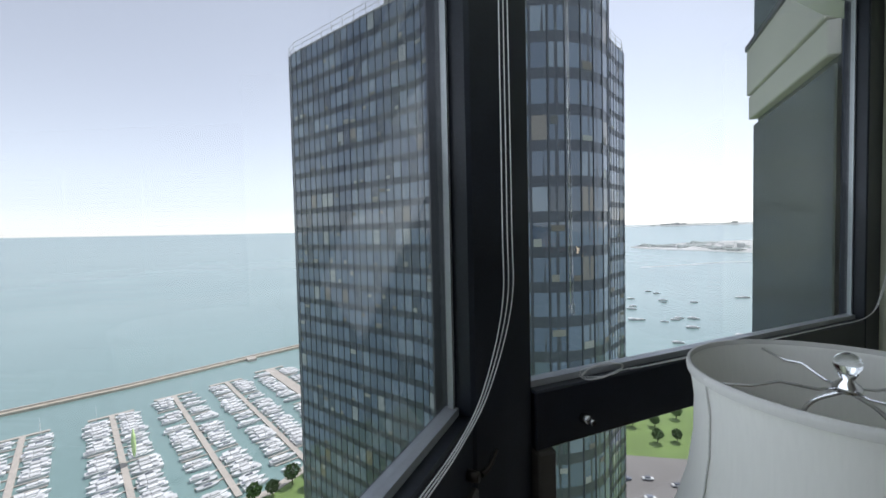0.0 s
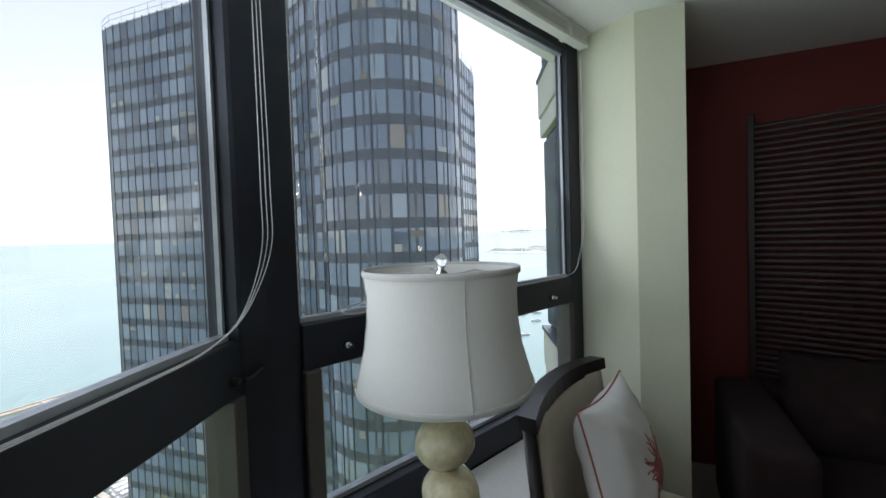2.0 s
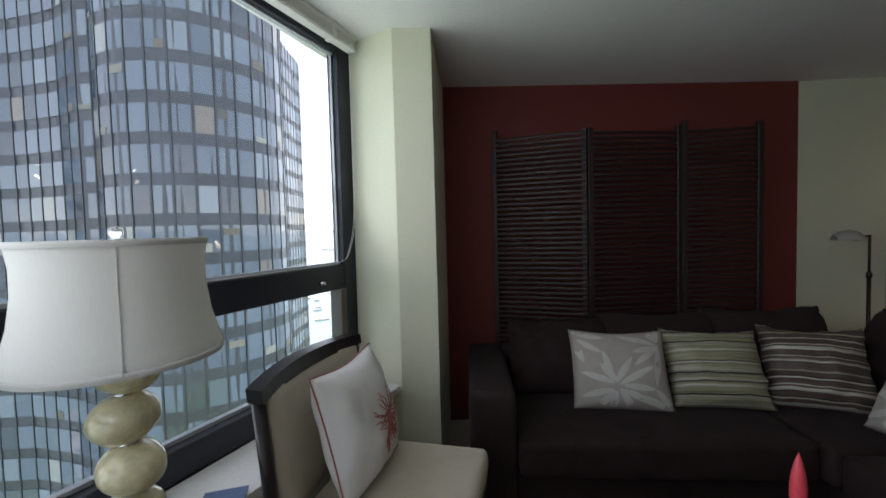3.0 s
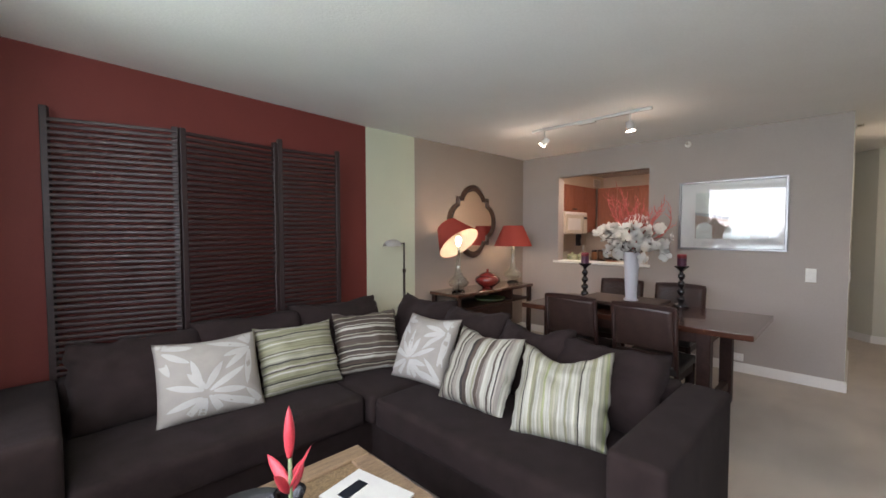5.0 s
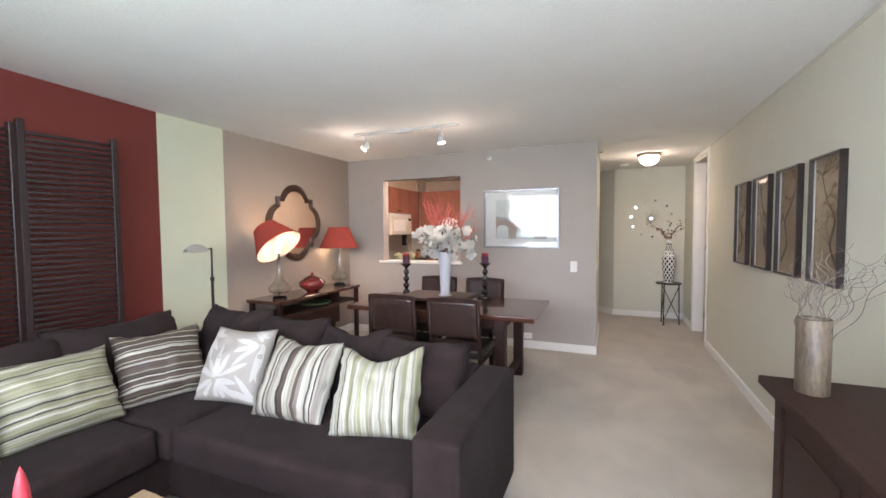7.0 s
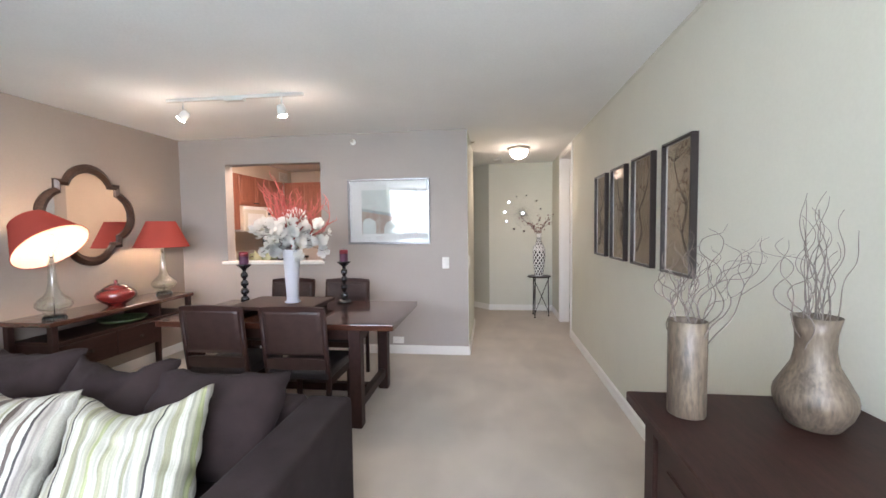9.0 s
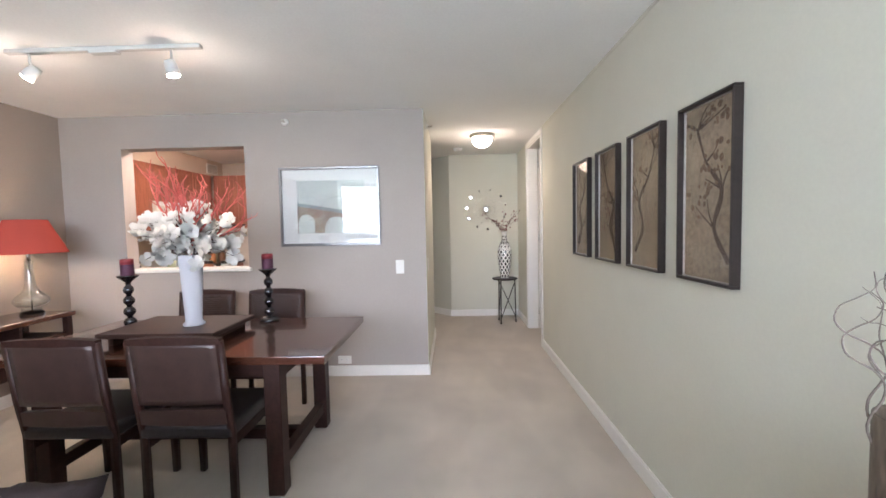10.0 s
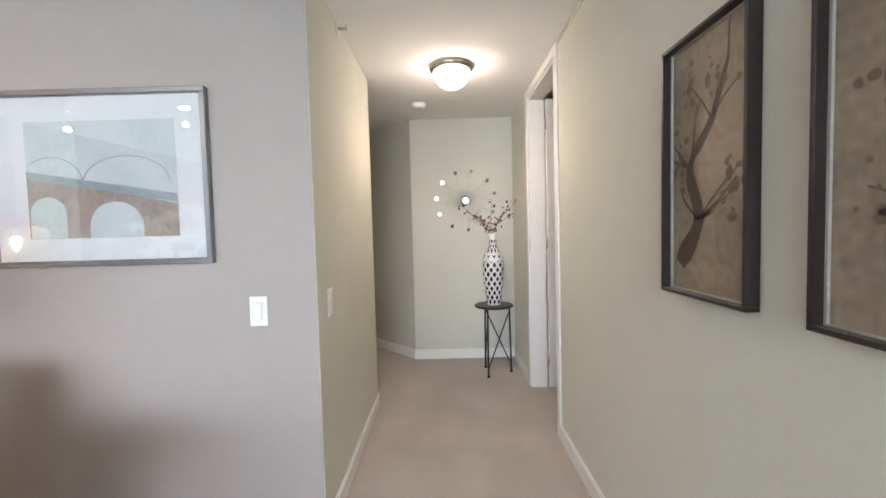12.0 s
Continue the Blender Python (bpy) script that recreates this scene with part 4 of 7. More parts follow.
# ---- furniture helpers ----
def stripes(name, axis, period, stops, rough=0.8):
    """Woven cloth with printed stripes across one axis of the thing."""
    m = bpy.data.materials.new(name)
    m.use_nodes = True
    n, l = m.node_tree.nodes, m.node_tree.links
    b = n["Principled BSDF"]
    b.inputs["Roughness"].default_value, b.inputs["Sheen Weight"].default_value = rough, 0.03
    tc, sx, dv, fr, rp = n.new("ShaderNodeTexCoord"), n.new("ShaderNodeSeparateXYZ"), n.new("ShaderNodeMath"), n.new("ShaderNodeMath"), n.new("ShaderNodeValToRGB")
    l.new(tc.outputs["Object"], sx.inputs[0])
    dv.operation, dv.inputs[1].default_value, fr.operation = "DIVIDE", period, "FRACT"
    wv, wa = n.new("ShaderNodeTexNoise"), n.new("ShaderNodeMath")
    wv.inputs["Scale"].default_value, wv.inputs["Detail"].default_value = 7, 3
    wa.operation, wa.inputs[1].default_value = "MULTIPLY_ADD", 0.022
    l.new(tc.outputs["Object"], wv.inputs["Vector"])
    l.new(wv.outputs["Fac"], wa.inputs[0])
    l.new(sx.outputs[axis], wa.inputs[2])
    l.new(wa.outputs[0], dv.inputs[0])
    l.new(dv.outputs[0], fr.inputs[0])
    rp.color_ramp.interpolation = "CONSTANT"
    while len(rp.color_ramp.elements) < len(stops):
        rp.color_ramp.elements.new(0.5)
    for e, (p, c) in zip(rp.color_ramp.elements, stops):
        e.position, e.color = p, (*c, 1)
    l.new(fr.outputs[0], rp.inputs[0])
    nz, mx = n.new("ShaderNodeTexNoise"), n.new("ShaderNodeMix")
    nz.inputs["Scale"].default_value = 220
    mx.data_type, mx.blend_type = "RGBA", "MULTIPLY"
    mx.inputs["Factor"].default_value = 0.35
    l.new(tc.outputs["Object"], nz.inputs["Vector"])
    l.new(rp.outputs[0], mx.inputs["A"])
    l.new(nz.outputs["Fac"], mx.inputs["B"])
    # fine threads of uneven tone that run along the stripes
    tm, tn, tr, th = n.new("ShaderNodeMapping"), n.new("ShaderNodeTexNoise"), n.new("ShaderNodeMapRange"), n.new("ShaderNodeHueSaturation")
    tm.inputs["Scale"].default_value = (110, 2.5, 2.5) if axis == 0 else (2.5, 110, 2.5)
    tn.inputs["Scale"].default_value, tn.inputs["Detail"].default_value = 1.0, 2
    tr.inputs["From Min"].default_value, tr.inputs["From Max"].default_value = 0.35, 0.65
    tr.inputs["To Min"].default_value, tr.inputs["To Max"].default_value = 0.62, 1.2
    l.new(tc.outputs["Object"], tm.inputs["Vector"])
    l.new(tm.outputs[0], tn.inputs["Vector"])
    l.new(tn.outputs["Fac"], tr.inputs["Value"])
    l.new(tr.outputs[0], th.inputs["Value"])
    l.new(mx.outputs["Result"], th.inputs["Color"])
    l.new(th.outputs[0], b.inputs["Base Color"])
    bp = n.new("ShaderNodeBump")
    bp.inputs["Strength"].default_value, bp.inputs["Distance"].default_value = 0.3, 0.002
    l.new(nz.outputs["Fac"], bp.inputs["Height"])
    l.new(bp.outputs[0], b.inputs["Normal"])
    return m


def puff(u, v, t, seed):
    """Height of a stuffed pillow over its middle plane; u, v from -1 to 1."""
    e = max(0.0, (1 - abs(u) ** 2.6)) ** 0.55 * max(0.0, (1 - abs(v) ** 2.6)) ** 0.55
    wr = 0.014 * noise.noise(Vector((u * 2.2 + seed, v * 2.2, seed))) + 0.006 * noise.noise(Vector((u * 5 + seed, v * 5, 3)))
    # gathers that run in from the seams, and dents towards the corners
    edge = max(abs(u), abs(v)) ** 3
    along = v if abs(u) > abs(v) else u
    wr += 0.007 * edge * noise.noise(Vector((along * 7 + seed * 3, 0.7 * max(abs(u), abs(v)), seed))) - 0.008 * abs(u * v) ** 2
    return t / 2 * e + wr * min(1, e * 1.6)


def pillow_xy(u, v, w, h, pinch_by=0.05):
    pinch = 1 - pinch_by * (1 - abs(v) ** 2.4), 1 - pinch_by * (1 - abs(u) ** 2.4)
    return u * w / 2 * pinch[0], h / 2 + v * h / 2 * pinch[1]


def pillow_body(w, h, t, seed, n=26, sag=0.0, pinch_by=0.05, crumple=0.0):
    bm = bmesh.new()
    grids = []
    for s in (1, -1):
        g = []
        for j in range(n + 1):
            row = []
            for i in range(n + 1):
                u, v = -1 + 2 * i / n, -1 + 2 * j / n
                x, y = pillow_xy(u, v, w, h, pinch_by)
                y -= sag * max(0, v) * (1 - u * u) ** 2 * h
                lift = 0.0
                if crumple:
                    at = Vector((u * 2.6, v * 2.6, seed * 1.7))
                    edge = max(abs(u), abs(v)) ** 4
                    lift = crumple * noise.noise(at) + crumple * 0.6 * edge * noise.noise(at * 2.7)
                    x += crumple * 0.8 * edge * noise.noise(at * 1.8 + Vector((9, 0, 0)))
                    y += crumple * 0.8 * edge * noise.noise(at * 1.8 + Vector((0, 9, 0))) * (1 if v > -0.9 else 0)
                row.append(bm.verts.new((x, y, lift + s * puff(u, v, t, seed + s))))
            g.append(row)
        grids.append(g)
    for k, g in enumerate(grids):
        for j in range(n):
            for i in range(n):
                q = (g[j][i], g[j][i + 1], g[j + 1][i + 1], g[j + 1][i])
                bm.faces.new(q if k == 0 else q[::-1])
    bmesh.ops.remove_doubles(bm, verts=bm.verts, dist=0.0004)
    return bm


def stand_matrix(bl, br, tl_):
    bl, br, tl_ = Vector(bl), Vector(br), Vector(tl_)
    x = (br - bl).normalized()
    up = tl_ - bl
    up = (up - x * up.dot(x)).normalized()
    nrm = x.cross(up)
    m = Matrix((x, up, nrm)).transposed().to_4x4()
    return Matrix.Translation((bl + br) / 2) @ m


def throw_pillow(bl, br, tl_, w, h, t, mat, seed, label, print_mat=None, piping=None, sag=0.03, coral=False):
    e = thing("throw_pillow", label, "pillow", "throw pillows", at=stand_matrix(bl, br, tl_))
    part("cover", pillow_body(w, h, t, seed, sag=sag, crumple=0 if print_mat else 0.016), mat, e, smooth=True)
    r = random.Random(seed)
    if piping:
        line = []
        for k in range(4 * 14):
            a, q = divmod(k, 14)
            s = -1 + 2 * q / 14
            u, v = ((s, -1), (1, s), (-s, 1), (-1, -s))[a]
            x, y = pillow_xy(u, v, w, h)
            line.append((x, y - sag * max(0, v) * (1 - u * u) ** 2 * h, 0))
        part("piping", bm_tube(line + line[:1], 0.0032, seg=6), piping, e, "red corded edge", smooth=True)
    if print_mat and not coral:
        bm = bmesh.new()
        blades = []
        for cx, cy in ((-0.15, -0.5), (0.85, 0.55), (-0.95, 0.75), (1.0, -0.95)):
            count = 11
            for k in range(count):
                a = 2 * math.pi * k / count + r.uniform(-0.12, 0.12)
                blades.append((cx + r.uniform(-0.06, 0.06), cy + r.uniform(-0.06, 0.06), a, r.uniform(0.55, 0.95)))
        for cx, cy, a, ln in blades:
            pts = []
            for k in range(9):
                f = k / 8
                wd = 0.075 * math.sin(math.pi * min(1, f * 0.95 + 0.05)) ** 0.7
                px, py = cx + math.cos(a) * (0.08 + f * ln), cy + math.sin(a) * (0.08 + f * ln)
                pts.append((px, py, wd))
            prev = None
            for px, py, wd in pts:
                pair = []
                for s in (-1, 1):
                    u, v = px - math.sin(a) * wd * s, py + math.cos(a) * wd * s
                    if abs(u) > 0.96 or abs(v) > 0.96:
                        pair = None
                        break
                    x, y = pillow_xy(u, v, w, h)
                    pair.append((x, y - sag * max(0, v) * (1 - u * u) ** 2 * h, puff(u, v, t, seed + 1) + 0.0022))
                if pair:
                    pair = [bm.verts.new(c) for c in pair]
                    if prev:
                        f = bm.faces.new((prev[0], prev[1], pair[1], pair[0]))
                        f.smooth = True
                prev = pair
        part("leaf_print", bm, print_mat, e, "white palm-leaf print")
    if coral:
        bm = bmesh.new()
        for k in range(44):
            a = r.uniform(0, 6.28)
            pts = []
            u, v = 0.22 + r.uniform(-0.12, 0.12), -0.15 + r.uniform(-0.15, 0.15)
            for q in range(5):
                x, y = pillow_xy(u, v, w, h)
                pts.append((x, y - sag * max(0, v) * (1 - u * u) ** 2 * h, puff(u, v, t, seed + 1) + 0.001))
                a += r.uniform(-0.5, 0.5)
                u, v = u + math.cos(a) * 0.10, v + math.sin(a) * 0.12
            tube(bm, pts, 0.0026, 0.0018, 5)
        part("coral_print", bm, print_mat, e, "dull red coral embroidery")
    return e


M_SOFA = material("charcoal_brown_sofa_cloth", (0.028, 0.0188, 0.0178), 0.92, vary=0.28, scale=9, fine=420, bump=0.6, sheen=0.02, spec=0.1)
M_WHITEPRINT = material("white_leaf_print", (0.47, 0.455, 0.425), 0.85, vary=0.05, scale=30, fine=300, bump=0.2)
M_GREYCLOTH = material("warm_grey_cotton", (0.345, 0.315, 0.28), 0.9, vary=0.08, scale=12, fine=350, bump=0.3)
M_WHITECLOTH = material("white_cotton", (0.74, 0.72, 0.70), 0.9, vary=0.05, scale=12, fine=350, bump=0.3)
M_REDTHREAD = material("dull_red_thread", (0.40, 0.13, 0.11), 0.8, vary=0.15, scale=60, fine=500, bump=0.3)
cw, cg, cb, ck, cl = (0.50, 0.48, 0.40), (0.30, 0.29, 0.18), (0.088, 0.060, 0.044), (0.025, 0.019, 0.017), (0.40, 0.385, 0.285)
M_STRIPE_GREEN = stripes("green_cross_stripe", 1, 0.27, ((0, cg), (0.10, cw), (0.13, cg), (0.2, cl), (0.27, ck), (0.30, cg), (0.42, cw), (0.46, cg), (0.5, cb), (0.53, cw), (0.56, cg), (0.66, ck), (0.69, cl), (0.8, cg), (0.86, cw), (0.89, cb), (0.91, cg)), 0.6)
M_STRIPE_BROWN = stripes("brown_cross_stripe", 1, 0.21, ((0, cb), (0.12, cw), (0.17, cb), (0.24, cl), (0.27, ck), (0.3, cb), (0.42, cw), (0.5, cb), (0.54, cw), (0.57, cb), (0.7, cw), (0.74, ck), (0.77, cb), (0.88, cl), (0.92, cb)), 0.6)
M_STRIPE_GREY = stripes("grey_upright_stripe", 0, 0.25, ((0, cb), (0.09, cw), (0.22, cg), (0.26, cw), (0.3, cb), (0.38, (0.30, 0.26, 0.22)), (0.46, cw), (0.58, cb), (0.62, cw), (0.68, ck), (0.71, (0.36, 0.32, 0.27)), (0.82, cw), (0.93, ck)), 0.6)
M_STRIPE_LIME = stripes("lime_upright_stripe", 0, 0.26, ((0, cl), (0.08, cw), (0.2, cg), (0.24, cw), (0.36, cl), (0.41, ck), (0.43, cw), (0.55, cg), (0.63, cw), (0.72, cl), (0.8, (0.34, 0.36, 0.18)), (0.84, cw), (0.95, cg)), 0.6)

# ---- sofa ----
sofa = thing("sectional_sofa", "charcoal-brown corner sofa with loose back cushions", "sofa")
part("base", bm_prism([(0.90, 1.74), (2.29, 1.74), (2.29, 0.12), (3.12, 0.12), (3.12, 2.53), (0.90, 2.53)], 0.05, 0.275, 0.012), M_SOFA, sofa)
for x, y in ((0.76, 1.78), (0.76, 2.48), (2.33, 0.14), (3.06, 0.14), (3.06, 2.48)):
    part("foot", bm_box(x, x + 0.05, y, y + 0.05, 0, 0.052), M_BLACK, sofa)
part("arm", bm_box(0.69, 0.91, 1.70, 2.55, 0.05, 0.665, 0.045, 4), M_SOFA, sofa, smooth=True)
part("arm", bm_box(2.23, 3.15, 0.065, 0.265, 0.05, 0.665, 0.030, 4), M_SOFA, sofa, smooth=True)
part("back_frame", bm_box(0.91, 3.15, 2.40, 2.56, 0.27, 0.67, 0.03, 3), M_SOFA, sofa, smooth=True)
part("back_frame", bm_box(3.00, 3.15, 0.265, 2.40, 0.27, 0.67, 0.03, 3), M_SOFA, sofa, smooth=True)


def seat_cushion(x0, x1, y0, y1, seed):
    bm = bm_box(x0, x1, y0, y1, 0.275, 0.45, 0.045, 4)
    bmesh.ops.subdivide_edges(bm, edges=[e for e in bm.edges if e.calc_length() > 0.2], cuts=6, use_grid_fill=True)
    for v in bm.verts:
        if v.co.z > 0.4:
            u, w = (v.co.x - x0) / (x1 - x0) * 2 - 1, (v.co.y - y0) / (y1 - y0) * 2 - 1
            v.co.z += 0.018 * max(0, 1 - u * u) * max(0, 1 - w * w) + 0.006 * noise.noise(Vector((v.co.x * 5, v.co.y * 5, seed)))
    return part("seat_cushion", bm, M_SOFA, sofa, smooth=True)


seat_cushion(0.915, 2.205, 1.67, 2.40, 1)
seat_cushion(2.21, 2.99, 1.625, 2.40, 2)
seat_cushion(2.215, 2.995, 0.27, 1.615, 3)


def back_cushion(bl, br, tl_, w, h, t, seed, sag):
    ob = part("back_cushion", pillow_body(w, h, t, seed, n=22, sag=sag, pinch_by=0.025, crumple=0.022), M_SOFA, sofa, smooth=True)
    ob.matrix_basis = stand_matrix(bl, br, tl_)
    return ob


for k, (x0, x1, sag, h) in enumerate(((0.93, 1.54, 0.03, 0.455), (1.48, 2.16, 0.04, 0.49), (2.08, 2.80, 0.07, 0.52))):
    back_cushion((x0, 2.22, 0.44), (x1, 2.22, 0.44), (x0, 2.39, 0.80), x1 - x0, h, 0.23, 20 + k, sag)
for k, (y0, y1, sag, h) in enumerate(((2.34, 1.74, 0.05, 0.51), (1.80, 1.24, 0.06, 0.49), (1.27, 0.78, 0.12, 0.46), (0.86, 0.28, 0.03, 0.42))):
    back_cushion((2.82, y0, 0.44), (2.82, y1, 0.44), (3.03, y0, 0.85), y0 - y1, h, 0.24, 30 + k, sag)

throw_pillow((1.24, 2.00, 0.455), (1.73, 1.95, 0.455), (1.33, 2.20, 0.83), 0.50, 0.43, 0.205, M_GREYCLOTH, 1, "warm grey pillow with a white palm-leaf print", M_WHITEPRINT)
throw_pillow((1.76, 2.02, 0.455), (2.22, 1.98, 0.455), (1.84, 2.22, 0.82), 0.49, 0.42, 0.205, M_STRIPE_GREEN, 2, "olive green pillow with fine cross stripes")
throw_pillow((2.25, 2.05, 0.455), (2.66, 1.90, 0.455), (2.31, 2.27, 0.83), 0.46, 0.445, 0.205, M_STRIPE_BROWN, 3, "brown pillow with cream cross stripes", sag=0.05)
throw_pillow((2.50, 1.83, 0.455), (2.57, 1.41, 0.455), (2.71, 1.88, 0.82), 0.42, 0.45, 0.205, M_GREYCLOTH, 4, "pale grey pillow with a white palm-leaf print", M_WHITEPRINT)
throw_pillow((2.48, 1.36, 0.455), (2.50, 0.91, 0.455), (2.71, 1.40, 0.81), 0.45, 0.445, 0.205, M_STRIPE_GREY, 5, "grey and cream pillow with upright stripes", sag=0.06)
throw_pillow((2.44, 0.82, 0.455), (2.57, 0.40, 0.455), (2.68, 0.90, 0.80), 0.45, 0.455, 0.205, M_STRIPE_LIME, 6, "lime green and cream pillow with upright stripes", sag=0.16)

# ---- folding screen behind the sofa ----
screen = thing("folding_screen", "dark brown slatted wooden folding screen", "folding screen")
M_SCREEN = material("very_dark_stained_wood", (0.016, 0.006, 0.0054), 0.52, vary=0.35, scale=6, fine=60, bump=0.06, stretch=(1, 1, 6))
pts = [(0.885, 2.745), (1.483, 2.57), (2.115, 2.66), (2.60, 2.62)]
for k, ((x0, y0), (x1, y1)) in enumerate(zip(pts, pts[1:])):
    d = Vector((x1 - x0, y1 - y0))
    L = d.length
    m = Matrix.Translation((x0, y0, 0)) @ Matrix.Rotation(math.atan2(d.y, d.x), 4, "Z")
    pn = part("screen_panel", bm_box(0.0, 0.035, -0.018, 0.018, 0.0, 2.045 if k == 1 else 2.09, 0.004, 1), M_SCREEN, screen)
    pn.matrix_basis = m
    part("post", bm_box(L - 0.037, L - 0.002, -0.018, 0.018, 0.0, 2.045 if k == 0 else 2.06, 0.004, 1), M_SCREEN, pn)
    slat = None
    for q in range(58):
        z = 0.10 + q * 0.0336
        if slat is None:
            slat = part("slat", bm_box(0.034, L - (0.004 if k == 0 else 0.036), -0.030 if k == 0 else -0.012, -0.0185 if k == 0 else 0.008, -0.0105, 0.0105, 0.0052, 3), M_SCREEN, pn, smooth=True)
            slat.location = (0, 0, z)
            mesh = slat.data
        else:
            s2 = new("slat", mesh)
            s2.parent = pn
            s2.location = (0, 0, z)

# ---- coffee table with a red flower ----
M_OAK = material("weathered_oak", (0.30, 0.20, 0.12), 0.55, vary=0.3, scale=7, fine=60, bump=0.15, stretch=(1, 7, 7))
M_RATTAN = material("woven_rattan", (0.26, 0.17, 0.09), 0.7, vary=0.4, scale=60, fine=160, bump=0.8)
ct = thing("coffee_table", "weathered oak coffee table with a woven inset top", "coffee table")
X0, X1, Y0, Y1 = 0.93, 1.868, 0.40, 1.238
for n, b in (("frame_rail", (X0, X1, Y1 - 0.09, Y1, 0.41, 0.45)), ("frame_rail", (X0, X1, Y0, Y0 + 0.09, 0.41, 0.45)), ("frame_rail", (X0, X0 + 0.09, Y0 + 0.09, Y1 - 0.09, 0.41, 0.448)), ("frame_rail", (X1 - 0.09, X1, Y0 + 0.09, Y1 - 0.09, 0.41, 0.448))):
    part(n, bm_box(*b, 0.004, 1), M_OAK, ct)
part("woven_inset", bm_box(X0 + 0.09, X1 - 0.09, Y0 + 0.09, Y1 - 0.09, 0.415, 0.436), M_RATTAN, ct, "woven rattan inset")
for x in (X0, X1 - 0.07):
    for y in (Y0, Y1 - 0.07):
        part("leg", bm_box(x, x + 0.07, y, y + 0.07, 0, 0.41, 0.006, 1), M_OAK, ct)
part("lower_shelf", bm_box(X0 + 0.03, X1 - 0.03, Y0 + 0.03, Y1 - 0.03, 0.10, 0.125), M_OAK, ct)
pap = thing("magazine", "white magazine lying on the coffee table", "magazine", at=pose(1.69, 0.90, 0.448, 0, 0, 12))
part("pages", bm_box(-0.10, 0.10, -0.14, 0.14, 0, 0.008, 0.001, 1), M_WHITECLOTH, pap)
part("cover", bm_box(-0.101, 0.101, -0.141, 0.141, 0.008, 0.0092), M_TRIM, pap)
part("cover_print", bm_box(-0.06, 0.05, 0.04, 0.09, 0.0092, 0.0096), M_BLACK, pap)
M_FLOWER = material("red_bract", (0.55, 0.05, 0.07), 0.45, vary=0.2, scale=18, fine=120, bump=0.1)
M_STEM = material("pale_green_stem", (0.20, 0.24, 0.12), 0.6, vary=0.2, scale=30, fine=120, bump=0.1)
M_DARKPOT = material("black_ceramic", (0.012, 0.012, 0.013), 0.25, vary=0.2, scale=14, fine=100, bump=0.02)
bowl = thing("serving_bowl", "shallow black ceramic bowl on the coffee table", "bowl")
part("bowl", bm_lathe([(0.055, 0.436), (0.06, 0.444), (0.10, 0.462), (0.128, 0.485), (0.14, 0.505), (0.1405, 0.508), (0.138, 0.508), (0.124, 0.490), (0.095, 0.468), (0.05, 0.452), (0.002, 0.449)], (1.32, 1.02, 0), 40), M_DARKPOT, bowl)
fl = thing("red_bromeliad", "single red flower spike in a black ceramic vase", "flower")
part("vase", bm_lathe([(0.045, 0.436), (0.055, 0.45), (0.06, 0.56), (0.035, 0.70), (0.03, 0.76), (0.038, 0.78), (0.030, 0.775), (0.022, 0.70)], (1.29, 0.63, 0), 24), M_DARKPOT, fl)
part("stem", bm_tube([(1.29, 0.63, 0.5), (1.292, 0.63, 0.87)], 0.006, 0.005, 6), M_STEM, fl)


def petal(base, tip, width, fat=0.25):
    b, t = Vector(base), Vector(tip)
    d = t - b
    s = d.normalized().orthogonal().normalized()
    q = d.normalized().cross(s)
    bm = bmesh.new()
    rows = []
    for k in range(9):
        f = k / 8
        w = width * math.sin(math.pi * (0.12 + 0.88 * f)) ** 0.8 + 0.0006
        rows.append([bm.verts.new(b + d * f + (s * math.cos(a) + q * math.sin(a) * fat) * w) for a in (i * math.pi / 4 for i in range(8))])
    for p, r in zip(rows, rows[1:]):
        for i in range(8):
            bm.faces.new((p[i], p[(i + 1) % 8], r[(i + 1) % 8], r[i])).smooth = True
    bm.faces.new(rows[0][::-1])
    bm.faces.new(rows[-1])
    return bm


part("flower_spike", petal((1.291, 0.63, 0.865), (1.29, 0.628, 0.992), 0.016, 0.8), M_FLOWER, fl)
for dx, dy, z0, z1 in ((-0.02, 0.085, 0.79, 0.845), (0.02, -0.075, 0.79, 0.915), (0.05, 0.03, 0.78, 0.83), (-0.05, -0.03, 0.78, 0.85)):
    part("bract", petal((1.29, 0.63, z0), (1.29 + dx, 0.63 + dy, z1), 0.014, 0.3), M_FLOWER, fl)

# ---- bedside-style lamp on a small table by the window ----
M_SHADE = cloth_shade("white_shade_cloth", (0.84, 0.83, 0.79), 0.28)
M_ONYX = material("cream_onyx_stone", (0.74, 0.67, 0.43), 0.18, vary=0.2, scale=14, fine=60, bump=0.02, coat=0.5)
st = thing("side_table", "small round dark wooden side table", "side table")
LX, LY = 0.018, 0.630
part("top", bm_lathe([(0.225, 0.635), (0.235, 0.642), (0.235, 0.652), (0.228, 0.66)], (LX + 0.06, LY, 0), 36), M_DARKWOOD, st)
part("column", bm_lathe([(0.035, 0.03), (0.03, 0.2), (0.022, 0.5), (0.05, 0.62), (0.06, 0.635)], (LX + 0.12, LY - 0.04, 0), 16), M_DARKWOOD, st)
part("foot", bm_lathe([(0.17, 0.0), (0.17, 0.02), (0.04, 0.035)], (LX + 0.12, LY - 0.04, 0), 28), M_DARKWOOD, st)
lamp = thing("table_lamp", "table lamp of stacked cream onyx pebbles with a white bell shade", "lamp")
part("foot", bm_lathe([(0.07, 0.66), (0.075, 0.668), (0.07, 0.685), (0.03, 0.706)], (LX, LY, 0), 28), M_CHROME, lamp)
